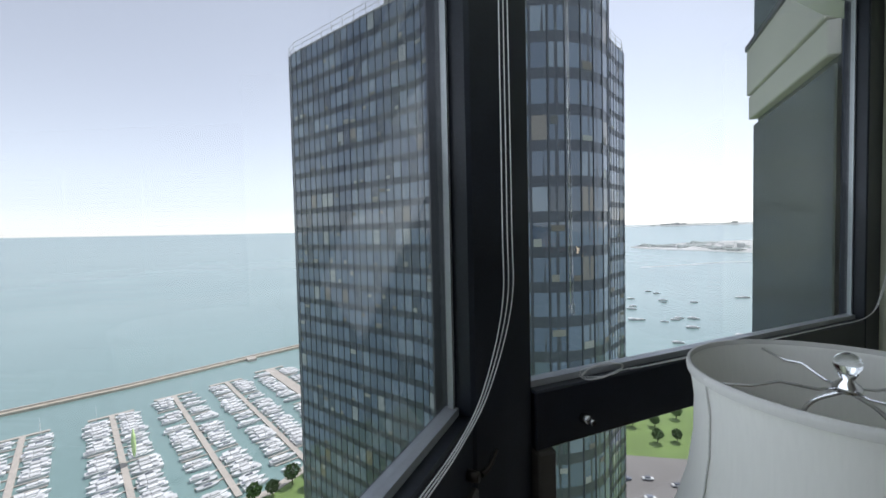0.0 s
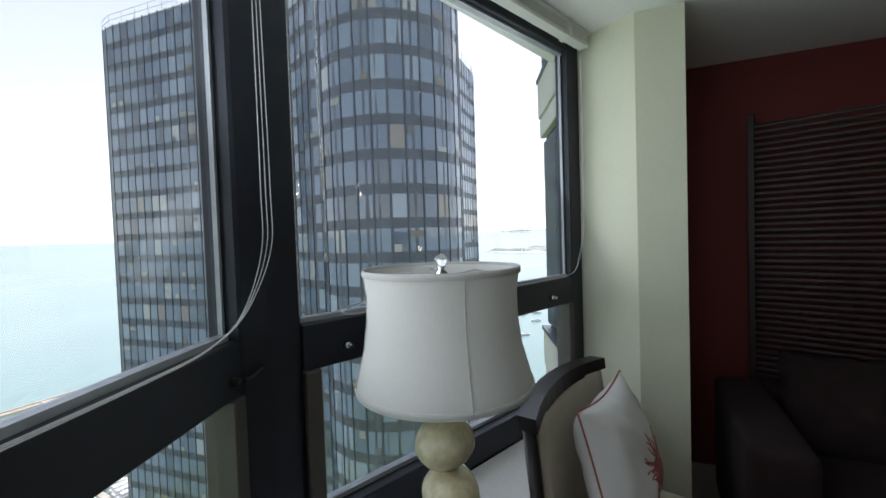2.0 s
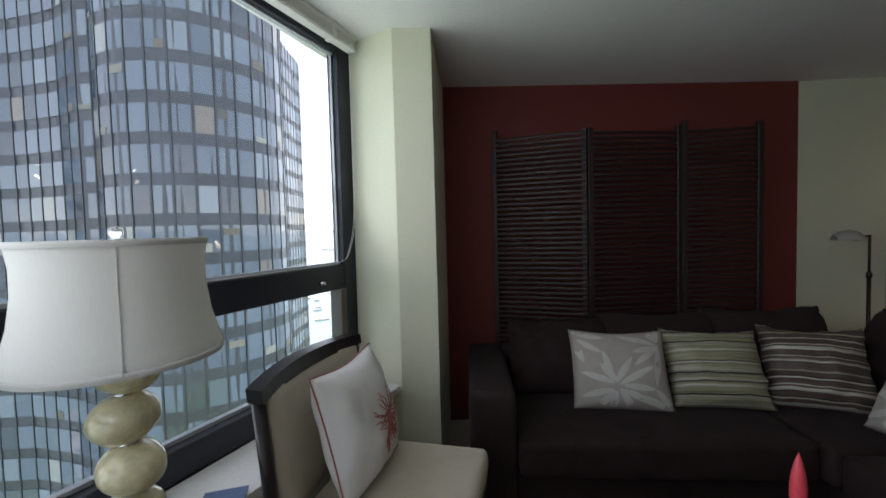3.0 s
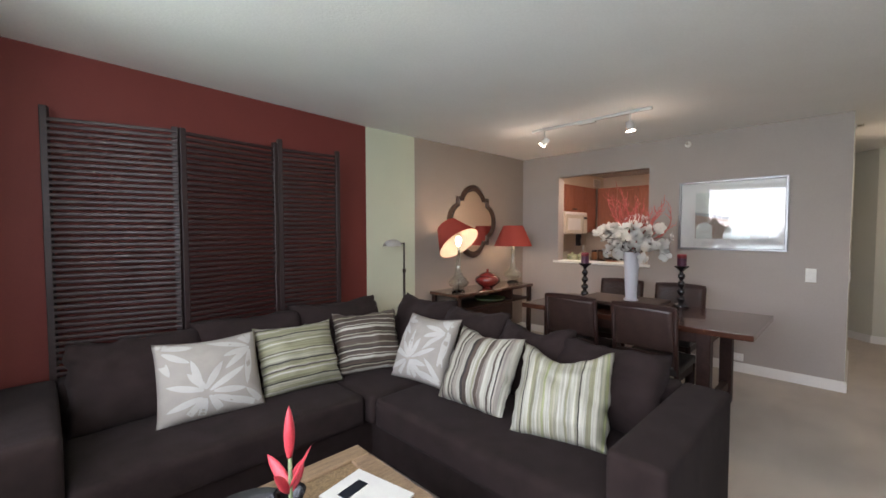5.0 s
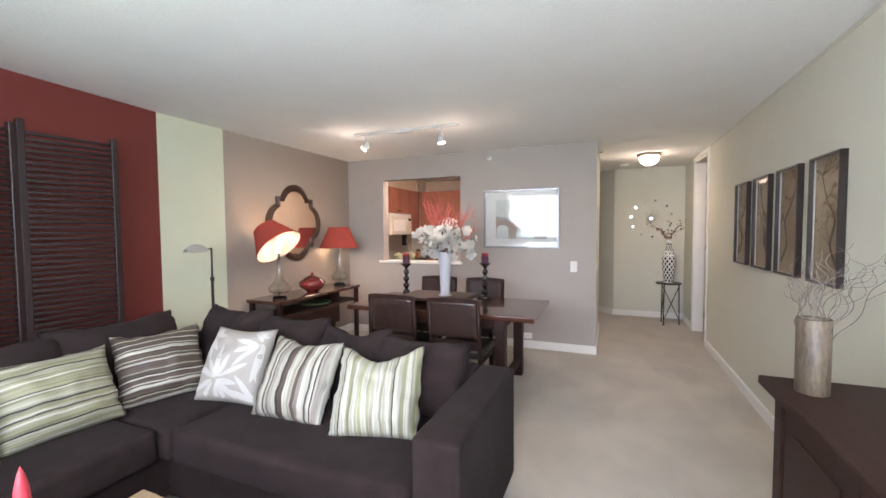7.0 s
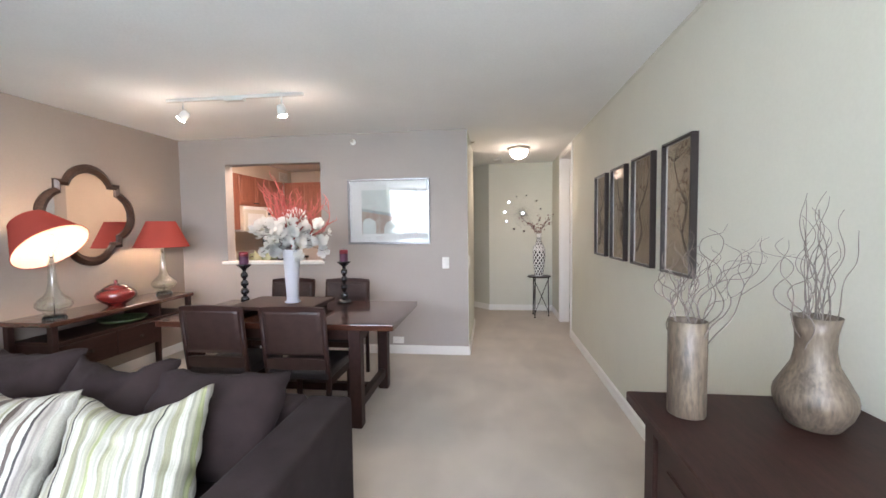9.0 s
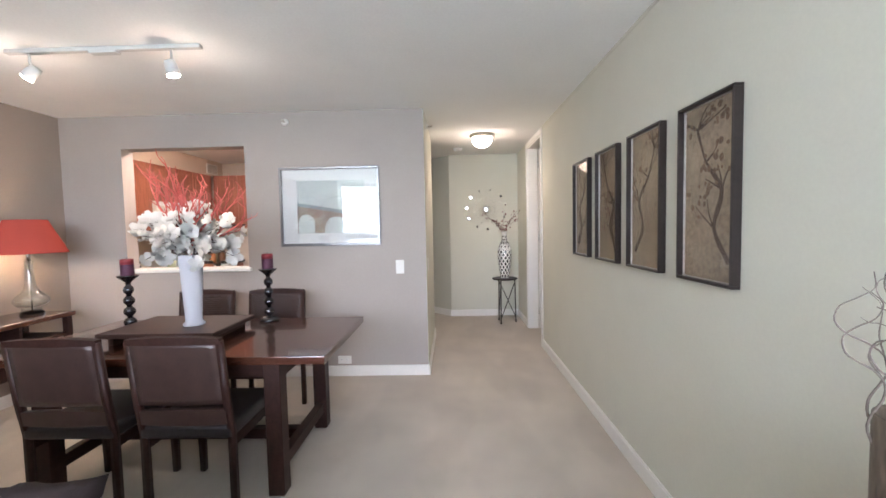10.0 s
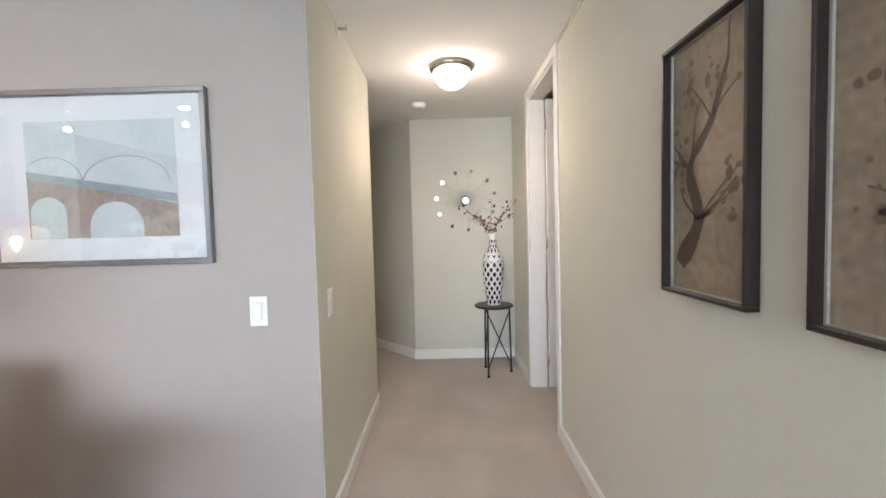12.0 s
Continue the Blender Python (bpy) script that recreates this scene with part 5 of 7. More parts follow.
for k, (z, r, hh, dx) in enumerate((0.752 + 0.1 * k, 0.060 if k % 2 else 0.057, 0.050, 0.005 * (-1) ** k) for k in range(5)):
    bm = bmesh.new()
    lathe(bm, [(r * math.cos(a) ** 0.9 + 0.002, hh * math.sin(a)) for a in (radians(-88 + 176 * i / 12) for i in range(13))], seg=24)
    for v in bm.verts:
        v.co.z += 0.10 * v.co.x * (1 if k % 2 else -1) + 0.006 * noise.noise(v.co * 18 + Vector((k, 0, 0)))
        v.co += Vector((LX + dx, LY, z))
    part("onyx_pebble", bm, M_ONYX, lamp)
    part("collar", bm_lathe([(0.018, z + hh - 0.004), (0.02, z + hh + 0.001), (0.018, z + hh + 0.005)], (LX, LY, 0), 14), M_CHROME, lamp)
part("socket", bm_tube([(LX, LY, 1.17), (LX, LY, 1.23)], 0.012, seg=12), M_CHROME, lamp)
bm = bmesh.new()
prof = [(0.1745, 1.1759), (0.1759, 1.1807), (0.1691, 1.2061), (0.1559, 1.254), (0.1485, 1.3098), (0.1476, 1.3576), (0.1523, 1.3958), (0.1552, 1.4039), (0.1526, 1.4039), (0.1497, 1.3958), (0.145, 1.3576), (0.1459, 1.3098), (0.1533, 1.254), (0.1666, 1.2061), (0.1722, 1.1807)]
lathe(bm, prof, (LX, LY, 0), 56, cap=False)
sh = part("shade", bm, M_SHADE, lamp, "white cloth bell shade")
M_SHADETRIM = cloth_shade("white_shade_binding", (0.60, 0.59, 0.56), 0.12)
for z, r in ((1.401, 0.1555), (1.180, 0.1765)):
    part("trim_band", bm_lathe([(r, z - 0.006), (r + 0.001, z), (r, z + 0.006), (r - 0.004, z + 0.006), (r - 0.004, z - 0.006)], (LX, LY, 0), 56, cap=False), M_SHADETRIM, sh)
for k in range(4):
    a = radians(-48 + 90 * k)
    line = [(LX + (r + 0.0012) * math.cos(a), LY + (r + 0.0012) * math.sin(a), z) for r, z in prof[1:8]]
    part("seam", bm_tube(line, 0.0010, seg=5), M_SHADETRIM, sh)
for k in range(4):
    a = radians(38 + 90 * k)
    c, q = math.cos(a), math.sin(a)
    part("spider_arm", bm_tube([(LX + 0.008 * c, LY + 0.008 * q, 1.392), (LX + 0.03 * c, LY + 0.03 * q, 1.390), (LX + 0.07 * c, LY + 0.07 * q, 1.398), (LX + 0.10 * c, LY + 0.10 * q, 1.392), (LX + 0.150 * c, LY + 0.150 * q, 1.394)], 0.0018, seg=6), M_CHROME, lamp)
for s2 in (-1, 1):
    part("harp", bm_tube(bez([(LX + s2 * 0.02, LY, 1.24), (LX + s2 * 0.045, LY, 1.29), (LX + s2 * 0.035, LY, 1.36), (LX, LY, 1.39)], 6), 0.0025, seg=6), M_CHROME, lamp)
part("finial_mount", bm_lathe([(0.012, 1.388), (0.014, 1.394), (0.006, 1.402), (0.009, 1.409)], (LX, LY, 0), 14), M_CHROME, lamp)
part("finial", bm_lathe([(0.004, 1.407)] + [(0.0128 * math.cos(a), 1.420 + 0.0128 * math.sin(a)) for a in (radians(-70 + 160 * i / 10) for i in range(11))], (LX, LY, 0), 18), M_CLEAR, lamp, "clear crystal ball finial")
bk2 = thing("book", "blue-covered book lying on the window ledge", "book", at=pose(-0.035, 0.985, 0.60, 0, 0, 20))
part("pages", bm_box(-0.06, 0.06, -0.085, 0.085, 0.002, 0.016), M_WHITECLOTH, bk2)
part("cover", bm_box(-0.062, 0.063, -0.088, 0.088, 0.016, 0.019, 0.001, 1), material("blue_book_cover", (0.10, 0.16, 0.30), 0.4, vary=0.2, scale=20, fine=100, bump=0.02), bk2)
part("back_cover", bm_box(-0.062, 0.063, -0.088, 0.088, 0.0, 0.002), M_TRIM, bk2)

# ---- side chair by the window ----
M_CHAIRWOOD = material("black_lacquered_wood", (0.014, 0.010, 0.010), 0.3, vary=0.25, scale=9, fine=60, bump=0.03)
M_LINEN = material("cream_linen", (0.52, 0.46, 0.36), 0.9, vary=0.08, scale=12, fine=380, bump=0.35, sheen=0.2)
ch = thing("side_chair", "black-framed side chair with cream linen upholstery", "chair", at=pose(0.127, 1.307, 0, 0, 0, -10))


def bent_back(y0, y1, z0, z1, t, x0, bow, lean, n=10):
    """A curved chair back panel: bows away in the middle and leans back."""
    bm = bmesh.new()
    g = []
    for s in (0, 1):
        for j in range(n + 1):
            for i in range(n + 1):
                u, v = i / n, j / n
                y = y0 + (y1 - y0) * u
                z = z0 + (z1 - z0) * v + 0.012 * v * (1 - (2 * u - 1) ** 2)
                x = x0 - bow * (1 - (2 * u - 1) ** 2) - lean * (z - 0.45) + (t if s else 0)
                g.append(bm.verts.new((x, y, z)))
    m = (n + 1) ** 2

    def at(s, i, j):
        return g[s * m + j * (n + 1) + i]
    for s in (0, 1):
        for j in range(n):
            for i in range(n):
                bm.faces.new((at(s, i, j), at(s, i + 1, j), at(s, i + 1, j + 1), at(s, i, j + 1)))
    for i in range(n):
        bm.faces.new((at(0, i, 0), at(0, i + 1, 0), at(1, i + 1, 0), at(1, i, 0)))
        bm.faces.new((at(0, i, n), at(0, i + 1, n), at(1, i + 1, n), at(1, i, n)))
        bm.faces.new((at(0, 0, i), at(0, 0, i + 1), at(1, 0, i + 1), at(1, 0, i)))
        bm.faces.new((at(0, n, i), at(0, n, i + 1), at(1, n, i + 1), at(1, n, i)))
    return bm


part("seat", bm_box(0.05, 0.60, -0.31, 0.31, 0.42, 0.525, 0.045, 4), M_LINEN, ch, "cream linen seat cushion", smooth=True)
part("seat_rail", bm_box(0.06, 0.59, -0.30, 0.30, 0.36, 0.42, 0.008, 1), M_CHAIRWOOD, ch)
part("backrest", bent_back(-0.28, 0.28, 0.52, 0.925, 0.05, 0.045, 0.05, 0.12), M_LINEN, ch, "cream linen backrest", smooth=True)
part("top_rail", bent_back(-0.325, 0.325, 0.925, 0.965, 0.055, 0.045, 0.05, 0.12), M_CHAIRWOOD, ch)
for y in (-1, 1):
    part("back_post", bm_tube([(0.085, y * 0.305, 0.0), (0.06, y * 0.305, 0.42), (0.04, y * 0.305, 0.62), (0.005, y * 0.305, 0.955)], 0.022, 0.02, 6), M_CHAIRWOOD, ch)
    part("leg", bm_tube([(0.55, y * 0.27, 0.0), (0.55, y * 0.27, 0.37)], 0.018, 0.025, 6), M_CHAIRWOOD, ch)
throw_pillow((0.31, 1.10, 0.525), (0.39, 1.49, 0.525), (0.20, 1.11, 0.935), 0.43, 0.44, 0.19, M_WHITECLOTH, 8, "white cotton pillow with red piping and a coral motif", M_REDTHREAD, M_REDTHREAD, 0.03, True)


# ---- console with twig vases ----
con = thing("console_cabinet", "dark brown wooden console cabinet against the cream wall", "console")
part("top", bm_box(1.12, 2.712, -1.515, -0.942, 0.868, 0.90, 0.004, 1), M_DARKWOOD, con)
part("moulding", bm_box(1.15, 2.685, -1.513, -0.965, 0.848, 0.868, 0.004, 1), M_DARKWOOD, con)
for x in (1.17, 2.60):
    for y in (-1.505, -1.045):
        part("leg", bm_box(x, x + 0.065, y, y + 0.065, 0.0, 0.848, 0.004, 1), M_DARKWOOD, con)
part("back_panel", bm_box(1.235, 2.60, -1.50, -1.485, 0.12, 0.848), M_DARKWOOD, con)
for x in (1.185, 2.625):
    part("end_panel", bm_box(x, x + 0.018, -1.44, -1.045, 0.12, 0.848), M_DARKWOOD, con)
part("bottom_shelf", bm_box(1.235, 2.60, -1.485, -1.0, 0.12, 0.145), M_DARKWOOD, con)
for k in range(3):
    x0 = 1.24 + k * 0.454
    dd = part("door", bm_box(x0, x0 + 0.446, -1.008, -0.988, 0.15, 0.842, 0.003, 1), M_DARKWOOD, con)
    part("door_panel", bm_box(x0 + 0.07, x0 + 0.376, -0.988, -0.982, 0.22, 0.77, 0.004, 1), M_DARKWOOD, dd)
    part("knob", bm_tube([(x0 + 0.41, -0.988, 0.5), (x0 + 0.41, -0.965, 0.5)], 0.009, 0.013, 10), M_DARKMETAL, dd, "dark metal knob")

M_BIRCH = material("mottled_silver_bark", (0.125, 0.094, 0.066), 0.46, metal=0.1, vary=0.55, scale=22, fine=130, bump=0.25, stretch=(1, 1, 0.25))
M_TWIG = material("grey_brown_twig", (0.16, 0.13, 0.11), 0.8, vary=0.3, scale=40, fine=200, bump=0.4)


def curly(bm, start, aim, length, curl, r, seed, n=16):
    """A corkscrew willow twig."""
    q = random.Random(seed)
    p, d = Vector(start), Vector(aim).normalized()
    ax = Vector((q.gauss(0, 1), q.gauss(0, 1), q.gauss(0, 0.4))).normalized()
    pts, st = [p.copy()], length / n
    for k in range(n):
        w = curl * (0.25 + 1.1 * k / n) * math.sin(k * 0.9 + seed)
        d = (Matrix.Rotation(w, 3, ax) @ d).normalized()
        d = (d + Vector((0, 0, 0.06))).normalized()
        p = p + d * st
        pts.append(p.copy())
    tube(bm, bez(pts, 3), r, r * 0.3, 5)
    return pts


vz = thing("cylinder_vase", "mottled silver-brown cylinder vase holding curly twigs", "vase")
part("body", bm_lathe([(0.044, 0.90), (0.0455, 0.903), (0.0462, 1.145), (0.044, 1.147), (0.042, 1.14), (0.041, 0.92), (0.002, 0.915)], (2.575, -1.05, 0), 32), M_BIRCH, vz)
TWIGS = random.Random(21)
extra = [(TWIGS.uniform(-0.4, 0.4), TWIGS.uniform(-0.8, 0.5), TWIGS.uniform(0.8, 1.1), TWIGS.uniform(0.25, 0.42), TWIGS.uniform(0.5, 0.9)) for _ in range(7)]
for k, (ax, ay, az, ln, cu) in enumerate(extra + list(((0.1, 0.25, 1, 0.32, 0.5), (0.3, -0.1, 1, 0.36, 0.6), (-0.2, -0.5, 1, 0.44, 0.75), (-0.1, -0.75, 0.9, 0.48, 0.8), (0.2, -0.35, 1, 0.42, 0.7), (-0.3, 0.1, 1, 0.34, 0.6), (0.0, -0.9, 0.6, 0.46, 0.7), (0.3, 0.2, 1, 0.28, 0.9), (-0.4, -0.6, 0.7, 0.42, 0.9)))):
    bm = bmesh.new()
    pts = curly(bm, (2.575 + ax * 0.03, -1.05 + ay * 0.03, 1.05), (ax * 0.5, ay * 0.5, az), ln * 0.72 + 0.09, cu * 1.25, 0.0021, 40 + k)
    curly(bm, pts[8], (ax + 0.3, ay - 0.5, 0.8), ln * 0.4, cu * 1.4, 0.0013, 60 + k, 10)
    part("twig", bm, M_TWIG, vz)
pv2 = thing("round_vase", "squat silver-brown vase with a flared neck and tall twigs", "vase")
part("body", bm_lathe([(0.040, 0.9), (0.052, 0.904), (0.072, 0.936), (0.0805, 0.962), (0.0815, 0.975), (0.078, 0.992), (0.063, 1.022), (0.046, 1.055), (0.0395, 1.09), (0.0405, 1.13), (0.0490, 1.170), (0.0460, 1.170), (0.0375, 1.13), (0.0365, 1.09), (0.039, 0.95)], (2.53, -1.32, 0), 40), M_BIRCH, pv2)
extra = [(TWIGS.uniform(-0.2, 0.3), TWIGS.uniform(-0.35, 0.3), 1, TWIGS.uniform(0.30, 0.55), TWIGS.uniform(0.2, 0.5)) for _ in range(11)]
for k, (ax, ay, az, ln, cu) in enumerate(extra + list(((0, 0.5, 1, 0.40, 0.6), (0.2, 0.9, 0.8, 0.46, 0.8), (0.1, 0.0, 1, 0.46, 0.3), (-0.1, -0.1, 1, 0.50, 0.3), (0.15, -0.3, 1, 0.46, 0.4), (0.0, 0.2, 1, 0.44, 0.35), (0.0, -0.45, 0.9, 0.40, 0.5), (-0.2, 0.7, 0.6, 0.5, 0.8), (0.2, -0.15, 1, 0.52, 0.25)))):
    bm = bmesh.new()
    pts = curly(bm, (2.53 + ax * 0.03, -1.32 + ay * 0.03, 1.06), (ax * 0.5, ay * 0.5, az), ln * 0.62 + 0.1, cu * 1.3, 0.0020, 80 + k)
    part("twig", bm, M_TWIG, pv2)

# ---- four prints on the long wall ----
M_PRINT = material("aged_olive_print_paper", (0.285, 0.22, 0.15), 0.75, vary=0.36, scale=4, fine=40, bump=0.02)
M_INK = material("brown_print_ink", (0.085, 0.055, 0.035), 0.8, vary=0.3, scale=20, fine=90, bump=0.0)
M_INK2 = material("faded_blossom_ink", (0.16, 0.10, 0.06), 0.8, vary=0.35, scale=20, fine=90, bump=0.0)
M_FRAMEBLK = material("black_frame_wood", (0.022, 0.015, 0.013), 0.3, vary=0.3, scale=10, fine=60, bump=0.03)
M_GOLD = material("aged_gold_fillet", (0.36, 0.25, 0.12), 0.35, metal=0.8, vary=0.2, scale=30, fine=120, bump=0.05)


M_FILLET = material("pale_grey_fillet", (0.52, 0.49, 0.44), 0.35, metal=0.3, vary=0.1, scale=30, fine=120, bump=0.03)


def framed_print(x0, x1, z0, z1, seed):
    e = thing("framed_print", "black-framed print of a blossoming branch on olive paper", "picture", "four wall prints")
    y = NORTH + 0.001
    f, i = 0.011, 0.010
    for b in ((x0, x1, y, y + 0.035, z1 - f, z1), (x0, x1, y, y + 0.035, z0, z0 + f), (x0, x0 + f, y, y + 0.035, z0 + f, z1 - f), (x1 - f, x1, y, y + 0.035, z0 + f, z1 - f)):
        part("frame_bar", bm_box(*b, 0.0015, 1), M_FRAMEBLK, e)
    for b in ((x0 + f, x1 - f, y + 0.004, y + 0.012, z1 - f - 0.004, z1 - f), (x0 + f, x1 - f, y + 0.004, y + 0.012, z0 + f, z0 + f + 0.004), (x0 + f, x0 + f + 0.006, y + 0.004, y + 0.012, z0 + f + 0.004, z1 - f - 0.004), (x1 - f - 0.006, x1 - f, y + 0.004, y + 0.012, z0 + f + 0.004, z1 - f - 0.004)):
        part("fillet", bm_box(*b), M_FILLET, e, "thin pale inner fillet")
    part("paper", bm_box(x0 + i, x1 - i, y, y + 0.006, z0 + i, z1 - i), M_PRINT, e, "olive-brown print paper")
    q = random.Random(seed)
    bm, bm2 = bmesh.new(), bmesh.new()
    inx = lambda x: min(max(x, x0 + 0.02), x1 - 0.02)
    inz = lambda z: min(max(z, z0 + 0.02), z1 - 0.02)

    def stroke(target, pts, w0, w1):
        prev = None
        sm = bez([Vector((a, 0, b)) for a, b in pts], 4)
        for k, p in enumerate(sm):
            d = (sm[min(k + 1, len(sm) - 1)] - sm[max(k - 1, 0)]).normalized()
            nn = Vector((-d.z, 0, d.x)) * (w0 + (w1 - w0) * k / len(sm)) * q.uniform(0.7, 1.2)
            pair = [target.verts.new((inx(p.x + s * nn.x), y + 0.0072, inz(p.z + s * nn.z))) for s in (1, -1)]
            if prev:
                target.faces.new((prev[0], prev[1], pair[1], pair[0]))
            prev = pair
    W, Hh = x1 - x0, z1 - z0
    side = 1 if seed % 2 else -1
    xm = (x0 + x1) / 2
    main = [(xm + side * W * 0.35, z0 + Hh * 0.12), (xm + side * W * 0.1, z0 + Hh * 0.3), (xm + side * W * 0.22, z0 + Hh * 0.5), (xm - side * W * 0.05, z0 + Hh * 0.66), (xm - side * W * 0.22, z0 + Hh * 0.85)]
    stroke(bm, main, 0.016 if seed > 2 else 0.03, 0.005)
    for k in range(13):
        b = main[q.randrange(1, 5)]
        a = q.uniform(0.2, 2.9)
        ln = q.uniform(0.08, 0.2)
        tip = (b[0] + math.cos(a) * ln, b[1] + math.sin(a) * ln * 0.9)
        stroke(bm, [b, ((b[0] + tip[0]) / 2 + q.uniform(-0.02, 0.02), (b[1] + tip[1]) / 2), tip], 0.005, 0.0015)
        for _ in range(6):
            c = (tip[0] + q.gauss(0, 0.03), tip[1] + q.gauss(0, 0.035))
            rr = q.uniform(0.006, 0.015)
            ring = [bm2.verts.new((inx(c[0] + rr * math.cos(t) * q.uniform(0.7, 1.2)), y + 0.0078, inz(c[1] + rr * math.sin(t) * q.uniform(0.7, 1.2)))) for t in (i2 * math.pi / 3.5 for i2 in range(7))]
            bm2.faces.new(ring)
    part("branch_ink", bm, M_INK, e)
    part("blossom_ink", bm2, M_INK2, e)
    g = part("glass", bm_box(x0 + 0.0105, x1 - 0.0105, y + 0.014, y + 0.016, z0 + 0.0105, z1 - 0.0105), M_PRINTGLASS, e)
    g.visible_shadow = False


for k, (x0, x1) in enumerate(((5.055, 5.405), (4.555, 4.903), (4.052, 4.410), (3.555, 3.902))):
    framed_print(x0, x1, 1.131, 1.841, k + 1)

# ---- large picture on the taupe wall ----
M_SILVER = material("brushed_silver_frame", (0.27, 0.27, 0.28), 0.36, metal=0.9, vary=0.1, scale=20, fine=160, bump=0.05)
M_MATBOARD = material("white_mat_board", (0.68, 0.69, 0.69), 0.9, vary=0.02, scale=20, fine=200, bump=0.05)
M_WASH = material("pale_blue_wash", (0.52, 0.57, 0.56), 0.9, vary=0.10, scale=7, fine=60, bump=0.0)
M_WASH2 = material("brown_bridge_wash", (0.33, 0.28, 0.24), 0.9, vary=0.2, scale=9, fine=60, bump=0.0)
M_WASH3 = material("slate_deck_wash", (0.28, 0.34, 0.35), 0.9, vary=0.15, scale=9, fine=60, bump=0.0)
pic = thing("framed_picture", "large silver-framed pale watercolour of an arched bridge", "picture")
px, ya, yb, za, zb = EAST - 0.001, 0.122, 1.038, 1.220, 1.938
for b in ((px - 0.03, px, ya, yb, zb - 0.024, zb), (px - 0.03, px, ya, yb, za, za + 0.024), (px - 0.03, px, ya, ya + 0.024, za + 0.024, zb - 0.024), (px - 0.03, px, yb - 0.024, yb, za + 0.024, zb - 0.024)):
    part("frame_bar", bm_box(*b, 0.003, 1), M_SILVER, pic)
part("mat", bm_box(px - 0.008, px, ya + 0.02, yb - 0.02, za + 0.02, zb - 0.02), M_MATBOARD, pic, "white mat board")
part("sky_wash", bm_box(px - 0.0092, px - 0.008, 0.262, 0.882, 1.335, 1.815), M_WASH, pic)


def flat_x(pts, x, mat, name):
    bm = bmesh.new()
    f = [bm.verts.new((x, y, z)) for y, z in pts]
    b = [bm.verts.new((x + 0.0008, y, z)) for y, z in pts]
    bm.faces.new(f)
    bm.faces.new(b[::-1])
    for i in range(len(pts)):
        bm.faces.new((f[i], f[(i + 1) % len(pts)], b[(i + 1) % len(pts)], b[i]))
    return part(name, bm, mat, pic)


flat_x([(0.882, 1.60), (0.262, 1.47), (0.262, 1.337), (0.882, 1.337)], px - 0.0102, M_WASH2, "bridge_wash")
flat_x([(0.882, 1.615), (0.262, 1.51), (0.262, 1.475), (0.882, 1.585)], px - 0.0112, M_WASH3, "deck_wash")
for yc, rr, zc in ((0.80, 0.075, 1.44), (0.52, 0.11, 1.385)):
    pts = [(yc + rr, 1.338)] + [(yc + rr * math.cos(a), zc + rr * 0.9 * math.sin(a)) for a in (i * math.pi / 14 for i in range(15))] + [(yc - rr, 1.338)]
    flat_x(pts, px - 0.0112, M_WASH, "arch_wash")
for yc, rr in ((0.78, 0.13), (0.47, 0.18)):
    line = [(px - 0.0096, yc + rr * math.cos(a), 1.56 + 0.11 * math.sin(a)) for a in (i * math.pi / 14 for i in range(15))]
    part("arch_line", bm_tube([p for p in line if 0.27 < p[1] < 0.875], 0.0022, seg=4), M_WASH3, pic)
g = part("glass", bm_box(px - 0.020, px - 0.018, ya + 0.021, yb - 0.021, za + 0.021, zb - 0.021), M_PICGLASS, pic)
g.visible_shadow = False

# ---- dining table ----
M_TABLE = material("glossy_dark_walnut", (0.070, 0.026, 0.016), 0.16, vary=0.4, scale=4, fine=30, bump=0.02, stretch=(9, 1, 9), coat=0.6)
dt = thing("dining_table", "long dark walnut trestle dining table with a polished top", "dining table")
part("tabletop", bm_box(4.10, 4.995, 0.118, 1.885, 0.70, 0.742, 0.005, 2), M_TABLE, dt)
for y in (0.36, 1.58):
    for x in (4.13, 4.84):
        part("leg", bm_box(x, x + 0.085, y, y + 0.085, 0, 0.70, 0.004, 1), M_DARKWOOD, dt)
    part("end_rail", bm_box(4.215, 4.84, y + 0.012, y + 0.073, 0.62, 0.70, 0.003, 1), M_DARKWOOD, dt)
    part("foot_rail", bm_box(4.215, 4.84, y + 0.018, y + 0.067, 0.11, 0.18, 0.003, 1), M_DARKWOOD, dt)
part("stretcher", bm_box(4.49, 4.55, 0.427, 1.598, 0.115, 0.175, 0.003, 1), M_DARKWOOD, dt)
for x in (4.16, 4.90):
    part("apron", bm_box(x, x + 0.025, 0.445, 1.58, 0.62, 0.70, 0.002, 1), M_DARKWOOD, dt)

M_LEATHER = material("dark_brown_leather", (0.036, 0.019, 0.015), 0.36, vary=0.35, scale=14, fine=220, bump=0.25, coat=0.15)
M_BLACKSEAT = material("black_leather", (0.014, 0.011, 0.011), 0.42, vary=0.3, scale=14, fine=220, bump=0.25)


